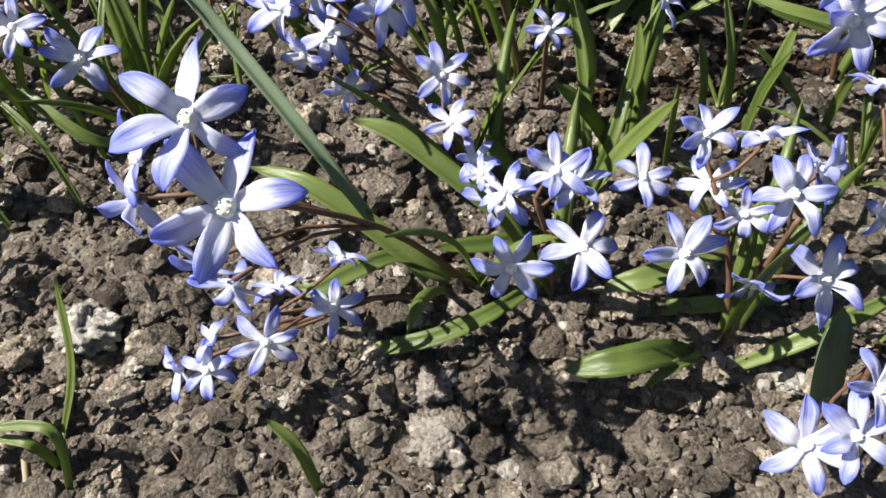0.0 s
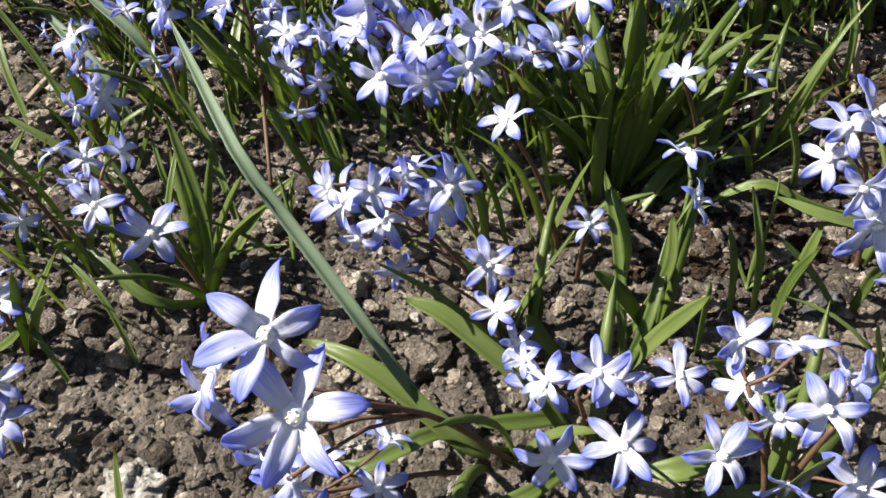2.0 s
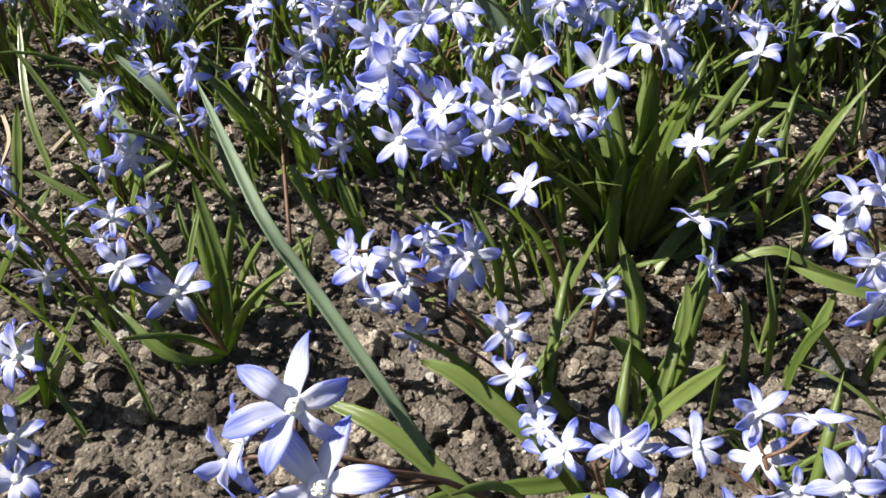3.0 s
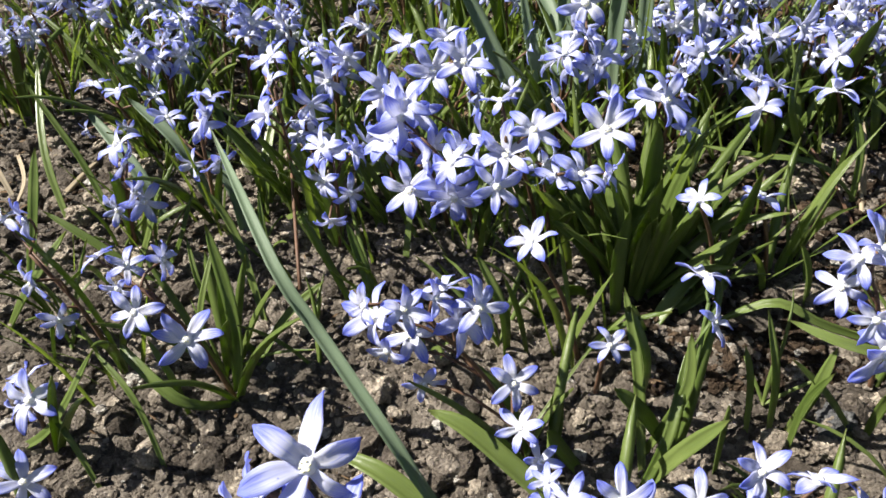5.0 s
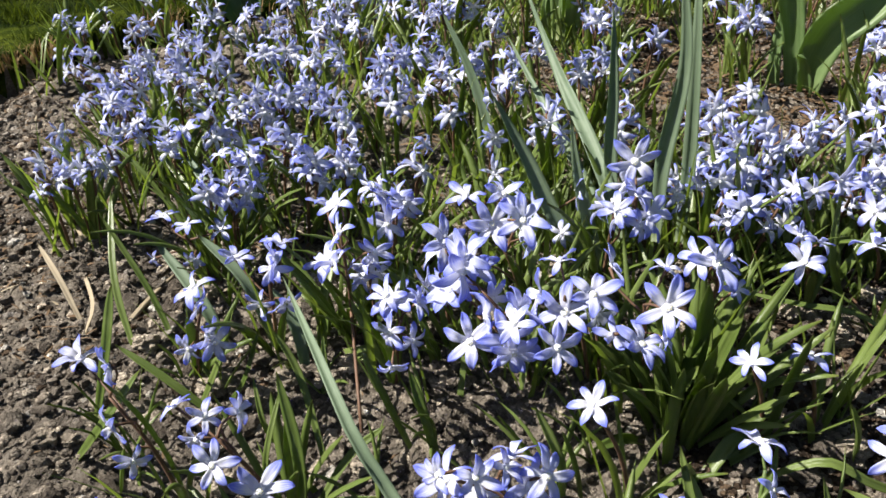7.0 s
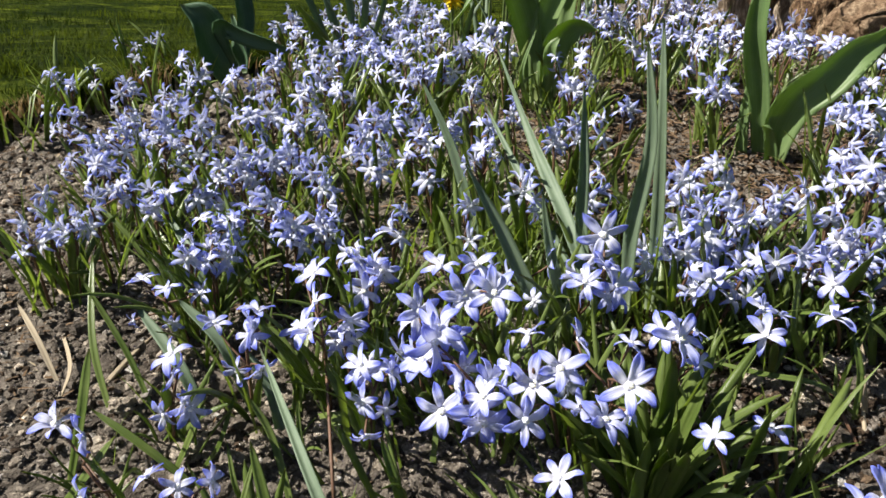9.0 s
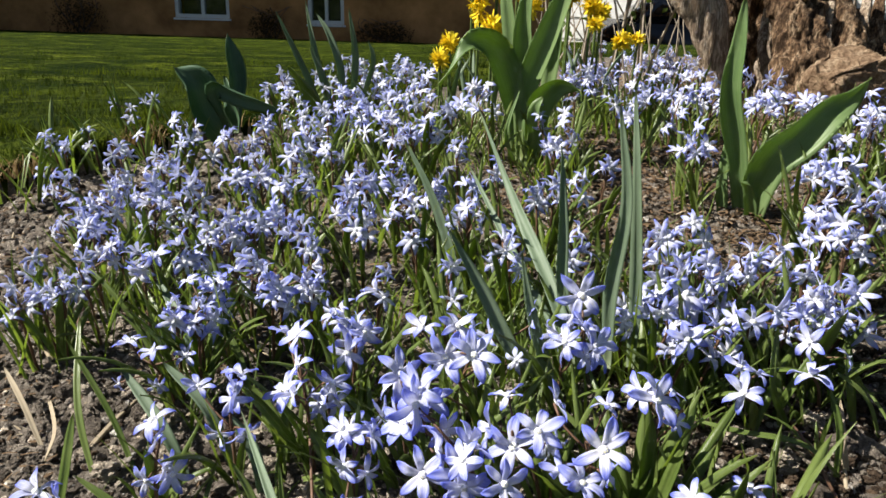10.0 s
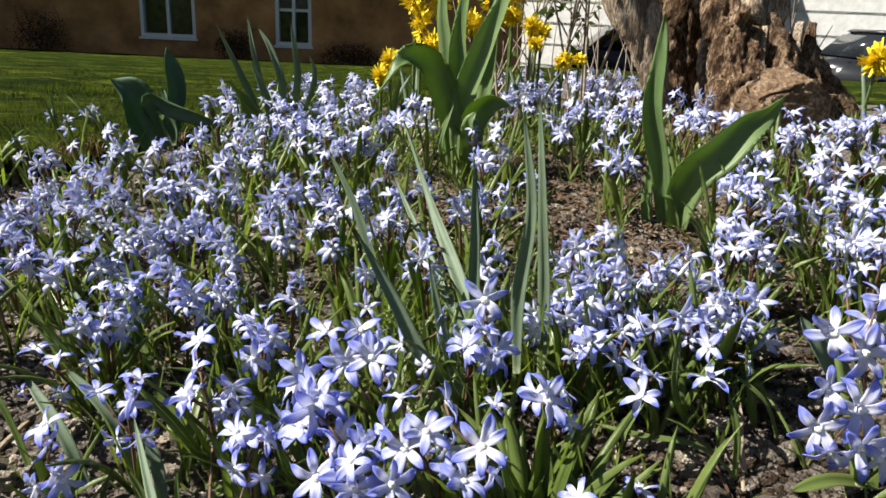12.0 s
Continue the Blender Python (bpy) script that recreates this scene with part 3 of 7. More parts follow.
def flower(parent, at, R, n, fine, spin=None):
    m = Matrix.Translation(at) @ facing(n, PR.uniform(0, 6.28) if spin is None else radians(spin)) @ Matrix.Scale(R * (PR.uniform(1.16, 1.3) if fine else PR.uniform(0.96, 1.08)), 4)
    if not fine:
        return part("flower", PR.choice(WHOLE), parent, "", m)
    ob = part("flower", HEART, parent, "", m)
    six = PR.sample(range(14), 6)
    for k in range(6):
        w = Matrix.Rotation(k * math.pi / 3 + PR.uniform(-0.2, 0.2), 4, "Z") @ Matrix.Rotation(PR.uniform(-0.42, 0.26), 4, "Y") @ Matrix.Rotation(PR.uniform(-0.42, 0.42), 4, "X")
        part("petal", PETALS[six[k]], ob, "", w @ Matrix.Scale(PR.uniform(0.92, 1.04), 4) @ Matrix.Translation((0, 0, 0.012 * (k % 2))))
    return ob


def leaf_under(parent, az, length, rise, droop, width, mat, n=9, curl=0.0, channel=0.28):
    path = arc_path(az, length, rise, droop, n, curl)
    side = Vector((-math.sin(az), math.cos(az), 0))
    v, u, f = blade(path, width, channel, 1.0, side, 0.0006, 5 if length > 0.05 else 3, 0.6)
    return part("leaf", mesh("leaf", v, f, mat, u), parent)


STEM_MATS = {"brown": M_STEM, "pale": M_GREEN_STEM}


def plant(base, heads, leaves=2, stem="brown", fine=True):
    """Glory-of-the-snow: a stem with stalked star flowers and a few strap leaves."""
    bx, by = base
    z0 = gz(bx, by) - 0.003
    few = len(heads)
    label = ("single violet-blue star flower with white centre on a thin stem" if few == 1 else
             "violet-blue star flowers with white centres on brownish stems in soil" if few < 6 else
             "dense spray of violet-blue star flowers with white centres in soil")
    thing = tagged(new("glory_of_the_snow"), label, "flower", "blue spring flowers in the bed")
    thing.location = (bx, by, z0)
    thing.empty_display_size = 0.01
    BASES.append((bx, by, thing))
    local = [Vector((h[0] - bx, h[1] - by, h[2] - z0)) for h in heads]
    mid = sum(local, Vector()) / few
    lo, hi = min(p.z for p in local), max(p.z for p in local)
    top = Vector((mid.x, mid.y, mid.z + 0.3 * (hi - mid.z))) * 0.96
    bow = Vector((mid.x * 0.42, mid.y * 0.42, top.z * 0.58))
    if few == 1:
        top = local[0] * 0.985
    path = spline([(0, 0, 0), bow, top], 9)
    pieces = [tube(path, [0.0014 - 0.0005 * i / 8 for i in range(9)], 6)]
    for h, p in zip(heads, local):
        n = Vector(h[4:7]) if len(h) > 4 else Vector((PR.uniform(-0.9, 0.8), PR.uniform(-0.95, 0.25), PR.uniform(-0.1, 0.9)))
        n.normalize()
        back = p - n * h[3] * 0.12
        if few > 1:
            k = 4 + int(4 * (p.z - lo) / max(1e-4, hi - lo))
            a = path[min(k, 8)]
            pieces.append(tube(spline([a, (a + back) * 0.5 + Vector((0, 0, 0.002)) - n * 0.004, back], 5), [0.0008, 0.00075, 0.0007, 0.0007, 0.0009], 5))
        flower(thing, p, h[3], n, fine, h[7] if len(h) > 7 else None)
    v, f = join(pieces)
    part("stem", mesh("stem", v, f, STEM_MATS[stem]), thing)
    for _ in range(leaves):
        leaf_under(thing, PR.uniform(0, 6.28), PR.uniform(0.055, 0.105), PR.uniform(1.0, 1.5), PR.uniform(0.1, 1.1), PR.uniform(0.0042, 0.007), M_LEAF, curl=PR.uniform(-0.5, 0.5))
    return thing


def strap(pts, width, mat, channel=0.25):
    """A single leaf through a few control points, added to the plant that it grows from."""
    p0 = Vector(pts[0])
    best = min(BASES, key=lambda b: (b[0] - p0.x) ** 2 + (b[1] - p0.y) ** 2)
    if math.hypot(best[0] - p0.x, best[1] - p0.y) < 0.045:
        thing = best[2]
    else:
        thing = tagged(new("young_bulb_plant"), "narrow green leaf of a young bulb in dry soil", "plant", "young leaves in the soil")
        thing.location = (p0.x, p0.y, gz(p0.x, p0.y))
        thing.empty_display_size = 0.01
    o = thing.location
    path = [q - o for q in spline([(p0.x, p0.y, gz(p0.x, p0.y) - 0.003)] + pts[1:], 14)]
    d = (path[9] - path[4]).normalized()
    side = (d.cross(Vector((0, 0, 1))).normalized() + d.cross(Vector((-0.25, -0.75, 0.6))).normalized() * 1.3).normalized()
    v, u, f = blade(path, width, channel, 1.2, side, 0.0007, 5, 0.55, twist=0.15)
    return part("leaf", mesh("leaf", v, f, mat, u), thing)


def clump(name, label, category, base, leaves):
    """A plant of several large leaves."""
    bx, by = base
    thing = tagged(new(name), label, category)
    thing.location = (bx, by, gz(bx, by) - 0.005)
    thing.empty_display_size = 0.02
    for pts, width, mat, *sides in leaves:
        s0, s1 = [Vector(s) for s in (sides + [(1, -0.6, 0)] * 2)[:2]] if len(sides) != 1 else [Vector(sides[0])] * 2
        path = [q - thing.location for q in spline(pts, 22)]
        wide = width > 0.02
        v, u, f = blade(path, width, 0.34 if wide else 0.3, 0.25 if wide else 0.5, s0, 0.0011, 9 if wide else 5, 0.62, sway=0.11 if wide else 0.05, side_end=s1, taper=0.35 if wide else 0.25)
        part("leaf", mesh("leaf", v, f, mat, u), thing)
    return thing


# two tall stems leaning towards the viewer over bare soil
plant((0.011, 0.207), [(-0.067, 0.158, 0.125, 0.0172, 0.00, -0.75, 0.66, 20), (-0.059, 0.146, 0.106, 0.0181, 0.10, -0.80, 0.60, 5), (-0.082, 0.155, 0.115, 0.0115, -0.90, -0.30, 0.10), (-0.093, 0.165, 0.092, 0.0123, -0.70, -0.20, -0.50), (-0.073, 0.152, 0.078, 0.0099, -0.40, -0.40, -0.60), (-0.063, 0.144, 0.078, 0.0107, -0.10, -0.30, -0.90)], 2)
plant((-0.000, 0.204), [(-0.064, 0.157, 0.034, 0.0112, 0.10, -0.60, 0.80, 15), (-0.087, 0.155, 0.021, 0.0098, 0.10, -0.70, 0.70), (-0.084, 0.162, 0.030, 0.0087, -0.70, -0.20, 0.60), (-0.098, 0.158, 0.018, 0.0094, -0.60, -0.60, 0.30), (-0.065, 0.186, 0.029, 0.0101, 0.10, 0.20, 0.95), (-0.040, 0.186, 0.044, 0.0087, 0.20, 0.40, 0.85), (-0.043, 0.174, 0.032, 0.0101, 0.20, -0.50, 0.60)], 1)
# the group with many open heads
plant((0.041, 0.202), [(0.020, 0.175, 0.051, 0.0120, 0.10, -0.85, 0.40, 55), (0.042, 0.170, 0.065, 0.0130, 0.00, -0.60, 0.75, 10), (0.040, 0.185, 0.080, 0.0098, 0.00, -0.50, 0.80), (0.033, 0.184, 0.085, 0.0105, 0.00, -0.60, 0.80, 25), (0.019, 0.201, 0.062, 0.0091, -0.30, -0.40, 0.80), (0.011, 0.210, 0.063, 0.0069, -0.30, -0.50, 0.70)], 3)
plant((0.107, 0.180), [(0.065, 0.196, 0.072, 0.0102, 0.00, -0.60, 0.80, 25), (0.075, 0.169, 0.063, 0.0117, 0.05, -0.70, 0.70, 5), (0.082, 0.195, 0.091, 0.0099, 0.00, -0.60, 0.80, 30), (0.100, 0.191, 0.092, 0.0099, 0.00, 0.30, 0.95), (0.086, 0.190, 0.074, 0.0089, -0.40, -0.40, 0.70), (0.097, 0.182, 0.068, 0.0091, -0.20, -0.80, 0.30)], 2)
plant((0.103, 0.177), [(0.101, 0.167, 0.089, 0.0125, 0.00, -0.65, 0.75, 2), (0.114, 0.178, 0.088, 0.0109, 0.80, -0.30, 0.40), (0.119, 0.162, 0.057, 0.0134, 0.10, -0.60, 0.80, 15), (0.102, 0.170, 0.047, 0.0105, -0.10, -0.60, -0.55), (0.114, 0.184, 0.087, 0.0087, 0.60, 0.10, 0.70)], 2)
plant((0.163, 0.176), [(0.113, 0.125, 0.019, 0.0133, 0.00, -0.60, 0.80), (0.124, 0.122, 0.029, 0.0133, 0.00, -0.60, 0.80), (0.132, 0.133, 0.038, 0.0112, 0.30, -0.60, 0.80)], 1)
plant((0.176, 0.201), [(0.141, 0.181, 0.068, 0.0102, 0.30, -0.60, 0.40), (0.154, 0.229, 0.086, 0.0102)], 2)
# the brown-stemmed group behind
plant((0.008, 0.259), [(-0.063, 0.243, 0.120, 0.0084, -0.52, -0.82, 0.23), (-0.048, 0.246, 0.117, 0.0094, 0.25, -0.75, 0.61), (-0.036, 0.251, 0.119, 0.0077, 0.78, -0.19, 0.60), (-0.025, 0.256, 0.105, 0.0127, 0.50, -0.50, 0.50), (-0.018, 0.253, 0.114, 0.0123, 0.25, -0.68, 0.69, 40), (-0.057, 0.260, 0.084, 0.0089, -0.40, -0.91, -0.12), (-0.033, 0.257, 0.120, 0.0108, 0.00, 0.30, 0.90), (-0.047, 0.263, 0.091, 0.0127, -0.20, -0.70, 0.30), (-0.060, 0.254, 0.107, 0.0127, -0.50, -0.60, 0.40)], 2)
plant((0.016, 0.246), [(-0.003, 0.240, 0.086, 0.0102, 0.04, -0.71, 0.70), (0.000, 0.228, 0.073, 0.0087, 0.03, -0.61, 0.80), (-0.041, 0.253, 0.072, 0.0089, 0.17, -0.96, -0.22), (0.009, 0.224, 0.059, 0.0079, 0.26, -0.67, 0.70), (0.019, 0.206, 0.056, 0.0127, -0.30, -0.50, 0.70)], 2)
plant((0.035, 0.307), [(0.004, 0.291, 0.123, 0.0105, -0.21, -0.38, 0.90, 25)], 1)
plant((0.042, 0.291), [(0.037, 0.256, 0.095, 0.0085, 0.13, -0.51, 0.85)], 0)
plant((0.077, 0.259), [(0.080, 0.285, 0.112, 0.0109, -0.03, 0.44, 0.90), (0.083, 0.271, 0.098, 0.0097, 0.81, -0.31, 0.50)], 1, stem="pale")
plant((0.109, 0.347), [(0.083, 0.322, 0.130, 0.0090, -0.33, -0.23, 0.92)], 2)
plant((0.136, 0.348), [(0.120, 0.344, 0.121, 0.0101, -0.02, 0.22, 0.98)], 2)
# beside the soil coloured dark for stem shadows
plant((0.171, 0.287), [(0.137, 0.277, 0.129, 0.0116, 0.03, -0.61, 0.80), (0.136, 0.280, 0.113, 0.0116, -0.40, -0.84, 0.38), (0.140, 0.256, 0.114, 0.0095, 0.05, -0.98, 0.20), (0.146, 0.279, 0.133, 0.0147, 0.40, -0.30, 0.80), (0.161, 0.272, 0.091, 0.0157, 0.10, -0.80, 0.20), (0.151, 0.258, 0.096, 0.0157, 0.10, -0.90, 0.30)], 2)
# loose groups on the open side
plant((-0.140, 0.288), [(-0.149, 0.266, 0.080, 0.0133, 0.24, -0.69, 0.68, 52), (-0.170, 0.266, 0.094, 0.0110, 0.04, -0.79, 0.62), (-0.180, 0.287, 0.105, 0.0088, -0.08, -0.77, 0.63), (-0.181, 0.277, 0.099, 0.0082, -0.40, -0.91, -0.12), (-0.165, 0.291, 0.106, 0.0089, 0.78, -0.10, 0.62), (-0.199, 0.295, 0.103, 0.0085, -0.57, -0.02, 0.82)], 3)
plant((-0.207, 0.305), [(-0.233, 0.294, 0.088, 0.0104, -0.69, -0.71, -0.16), (-0.227, 0.295, 0.065, 0.0085, 0.64, -0.76, 0.08), (-0.238, 0.310, 0.113, 0.0115, -0.85, -0.47, -0.26), (-0.272, 0.338, 0.096, 0.0132, -0.10, -0.40, 0.90)], 3)
plant((-0.225, 0.259), [(-0.249, 0.286, 0.032, 0.0102, -0.57, -0.02, 0.82), (-0.242, 0.270, 0.029, 0.0118, -0.37, -0.92, -0.11), (-0.221, 0.250, 0.053, 0.0137)], 2)
plant((-0.212, 0.213), [(-0.211, 0.210, 0.019, 0.0127, 0.20, -0.60, 0.70), (-0.214, 0.221, 0.033, 0.0118, 0.30, -0.50, 0.80)], 1)
plant((-0.230, 0.388), [(-0.211, 0.362, 0.121, 0.0109, 0.84, -0.13, -0.53), (-0.218, 0.358, 0.093, 0.0087, -0.21, -0.98, -0.03), (-0.201, 0.347, 0.111, 0.0089, 0.93, -0.32, -0.16), (-0.201, 0.356, 0.100, 0.0118, 0.30, -0.60, 0.20), (-0.214, 0.367, 0.128, 0.0118, -0.30, -0.40, 0.70)], 3)
plant((-0.180, 0.401), [(-0.172, 0.391, 0.138, 0.0132), (-0.174, 0.389, 0.132, 0.0104, -0.17, -0.89, 0.42), (-0.171, 0.396, 0.144, 0.0103, 0.11, 0.16, 0.98), (-0.182, 0.385, 0.109, 0.0090, -0.53, -0.83, -0.19), (-0.168, 0.385, 0.112, 0.0096, 0.61, -0.72, -0.33), (-0.204, 0.410, 0.126, 0.0099, 0.37, -0.27, 0.89)], 3)
plant((-0.101, 0.383), [(-0.097, 0.364, 0.129, 0.0142), (-0.097, 0.339, 0.125, 0.0096, -0.31, -0.94, 0.14), (-0.102, 0.360, 0.134, 0.0111, -0.33, -0.46, 0.82), (-0.085, 0.356, 0.133, 0.0093, 0.73, -0.27, 0.63), (-0.097, 0.343, 0.100, 0.0083, 0.17, -0.78, -0.60), (-0.087, 0.352, 0.112, 0.0089, 0.66, -0.75, -0.08)], 4)
plant((-0.132, 0.414), [(-0.134, 0.381, 0.142, 0.0106, -0.72, 0.21, 0.66), (-0.132, 0.385, 0.159, 0.0096, -0.83, -0.33, 0.45), (-0.145, 0.400, 0.132, 0.0123, -0.50, -0.40, 0.60), (-0.141, 0.423, 0.160, 0.0127), (-0.114, 0.395, 0.143, 0.0109, -0.07, -0.99, -0.13), (-0.153, 0.443, 0.149, 0.0113, 0.10, 0.21, 0.97)], 3)
plant((-0.109, 0.460), [(-0.117, 0.460, 0.137, 0.0123), (-0.113, 0.437, 0.141, 0.0122, 0.14, -0.78, 0.62), (-0.102, 0.445, 0.154, 0.0118), (-0.120, 0.474, 0.147, 0.0101, 0.24, 0.16, 0.96)], 4)
plant((-0.232, 0.490), [(-0.239, 0.469, 0.145, 0.0116, -0.62, -0.77, -0.17), (-0.228, 0.470, 0.139, 0.0080, 0.70, -0.39, 0.60), (-0.218, 0.480, 0.140, 0.0096, 0.42, -0.90, 0.15), (-0.223, 0.504, 0.152, 0.0115, 0.04, -0.78, 0.62), (-0.243, 0.504, 0.159, 0.0083, -0.41, -0.32, 0.85)], 4)
plant((-0.250, 0.475), [(-0.281, 0.477, 0.120, 0.0099, -0.03, 0.31, 0.95), (-0.254, 0.458, 0.124, 0.0102, -0.18, 0.01, 0.98), (-0.232, 0.461, 0.120, 0.0099, -0.23, -0.66, 0.72), (-0.250, 0.450, 0.102, 0.0074, 0.33, -0.92, -0.21), (-0.283, 0.460, 0.095, 0.0061, -0.52, -0.77, -0.38)], 4)
plant((-0.355, 0.585), [(-0.361, 0.564, 0.131, 0.0087, 0.42, -0.08, 0.90), (-0.381, 0.570, 0.123, 0.0097, -0.55, -0.82, 0.14), (-0.333, 0.570, 0.146, 0.0077, 0.06, -0.99, -0.13)], 4)
plant((-0.285, 0.550), [(-0.290, 0.530, 0.157, 0.0112, 0.20, -0.83, -0.51), (-0.283, 0.540, 0.164, 0.0096, 0.28, -0.38, 0.88)], 4)
plant((-0.180, 0.520), [(-0.175, 0.501, 0.158, 0.0120, 0.31, -0.94, 0.15), (-0.158, 0.510, 0.163, 0.0076, 0.76, -0.10, 0.64), (-0.209, 0.510, 0.166, 0.0114, -0.03, 0.43, 0.90), (-0.187, 0.505, 0.160, 0.0068, -0.85, -0.26, 0.46), (-0.152, 0.520, 0.145, 0.0110, 0.29, -0.81, 0.52)], 4)
# the dense clump
plant((-0.017, 0.406), [(-0.030, 0.382, 0.173, 0.0144, 0.04, -0.82, 0.57, 40), (-0.060, 0.373, 0.155, 0.0139, -0.39, -0.73, 0.56), (-0.047, 0.395, 0.164, 0.0138, 0.14, -0.78, 0.62), (-0.063, 0.422, 0.169, 0.0114, -0.14, -0.04, 0.99), (-0.041, 0.420, 0.172, 0.0127)], 4)
plant((-0.019, 0.389), [(-0.062, 0.368, 0.148, 0.0157), (-0.033, 0.325, 0.143, 0.0105, -0.49, -0.69, 0.53), (-0.062, 0.374, 0.137, 0.0096, -0.30, -0.84, -0.44), (-0.045, 0.366, 0.133, 0.0112, 0.48, -0.83, 0.28), (-0.032, 0.332, 0.122, 0.0116, 0.06, -0.97, -0.22), (-0.031, 0.344, 0.139, 0.0142)], 3)
plant((-0.037, 0.399), [(-0.057, 0.385, 0.144, 0.0152), (-0.068, 0.370, 0.134, 0.0142, -0.30, -0.60, 0.60), (-0.048, 0.350, 0.130, 0.0157), (-0.074, 0.395, 0.151, 0.0142), (-0.055, 0.345, 0.118, 0.0142, 0.00, -0.80, 0.40), (-0.036, 0.340, 0.123, 0.0152)], 3)
plant((0.017, 0.385), [(0.004, 0.330, 0.159, 0.0130, 0.14, -0.78, 0.62), (-0.012, 0.317, 0.136, 0.0115, 0.37, -0.87, 0.31), (-0.011, 0.358, 0.162, 0.0094, -0.42, 0.06, 0.91), (-0.019, 0.355, 0.143, 0.0127), (-0.007, 0.342, 0.141, 0.0142, -0.20, -0.70, 0.40)], 3)
plant((0.046, 0.375), [(0.030, 0.292, 0.176, 0.0127, 0.14, -0.74, 0.65, 20), (0.023, 0.299, 0.152, 0.0111, 0.35, -0.45, 0.82), (0.014, 0.346, 0.167, 0.0096, 0.83, 0.10, 0.54), (0.017, 0.331, 0.136, 0.0091, -0.31, 0.48, -0.82), (0.038, 0.335, 0.173, 0.0077, 0.13, -0.13, 0.98), (0.038, 0.320, 0.143, 0.0093, 0.77, -0.63, -0.15)], 4)
plant((0.077, 0.383), [(0.068, 0.357, 0.165, 0.0152), (0.063, 0.368, 0.163, 0.0106, -0.67, -0.57, 0.47), (0.078, 0.365, 0.166, 0.0077, 0.73, 0.16, 0.66), (0.081, 0.358, 0.151, 0.0067, 0.41, -0.60, 0.69)], 4)
plant((0.052, 0.490), [(0.035, 0.432, 0.192, 0.0137), (0.036, 0.416, 0.177, 0.0098, 0.48, 0.00, 0.88), (0.024, 0.408, 0.171, 0.0103, -0.31, -0.67, 0.68), (0.043, 0.414, 0.166, 0.0137), (0.038, 0.409, 0.162, 0.0099, 0.31, -0.94, 0.15)], 3)
plant((0.157, 0.442), [(0.131, 0.402, 0.146, 0.0122, -0.09, -0.61, 0.79), (0.140, 0.409, 0.156, 0.0086, 0.60, 0.22, 0.77), (0.133, 0.420, 0.154, 0.0088)], 3)
plant((0.210, 0.467), [(0.179, 0.424, 0.149, 0.0127, -0.13, 0.21, 0.97)], 2)
plant((0.131, 0.506), [(0.103, 0.498, 0.169, 0.0142), (0.117, 0.482, 0.166, 0.0126, 0.33, -0.59, 0.74), (0.105, 0.439, 0.162, 0.0117, -0.07, -0.85, 0.53), (0.114, 0.442, 0.164, 0.0127), (0.087, 0.484, 0.165, 0.0106, -0.37, 0.53, -0.76)], 4)
plant((0.191, 0.503), [(0.149, 0.453, 0.170, 0.0119, 0.26, -0.81, 0.52), (0.183, 0.463, 0.170, 0.0100, 0.48, -0.64, 0.60), (0.182, 0.441, 0.164, 0.0127)], 3)
plant((0.272, 0.400), [(0.228, 0.385, 0.201, 0.0142, -0.40, -0.88, 0.26), (0.256, 0.400, 0.202, 0.0137, 0.23, -0.82, 0.52), (0.244, 0.380, 0.192, 0.0157, 0.23, -0.97, 0.10), (0.220, 0.365, 0.176, 0.0117, 0.01, -0.95, 0.31), (0.242, 0.370, 0.162, 0.0169, 0.11, -0.90, 0.41), (0.214, 0.355, 0.158, 0.0140, -0.43, -0.89, 0.15), (0.238, 0.355, 0.148, 0.0153, 0.13, -0.99, -0.01), (0.220, 0.350, 0.147, 0.0109, -0.08, -0.89, -0.46), (0.250, 0.355, 0.141, 0.0129, 0.35, -0.93, -0.03), (0.259, 0.400, 0.217, 0.0116, 0.36, -0.41, 0.83), (0.270, 0.385, 0.200, 0.0145, 0.45, -0.84, 0.29), (0.265, 0.370, 0.172, 0.0143, 0.45, -0.80, 0.40), (0.255, 0.430, 0.213, 0.0090, 0.24, -0.72, 0.65)], 3)


def fan(base, count, seed, reach, width, rise=(1.0, 1.5)):
    """A dense fan of strap leaves added to the plant nearest to it."""
    rng = random.Random(seed)
    thing = min(BASES, key=lambda b: (b[0] - base[0]) ** 2 + (b[1] - base[1]) ** 2)[2]
    for k in range(count):
        az = k * 2.4 + rng.uniform(-0.4, 0.4)
        x, y = base[0] + 0.012 * math.cos(az) * rng.random(), base[1] + 0.012 * math.sin(az) * rng.random()
        ob = leaf_under(thing, az, rng.uniform(*reach), rng.uniform(*rise), rng.uniform(0.05, 0.75), width * rng.uniform(0.75, 1.2), M_LEAF, 10, rng.uniform(-0.4, 0.4), 0.34)
        ob.location = Vector((x, y, gz(x, y) - 0.003)) - thing.location


fan((0.066, 0.350), 26, 71, (0.06, 0.105), 0.0082)
fan((0.082, 0.372), 12, 72, (0.06, 0.105), 0.0075)
fan((-0.150, 0.305), 5, 73, (0.06, 0.09), 0.006)
fan((0.200, 0.480), 10, 74, (0.06, 0.1), 0.0065)
fan((0.120, 0.470), 8, 75, (0.06, 0.1), 0.006)
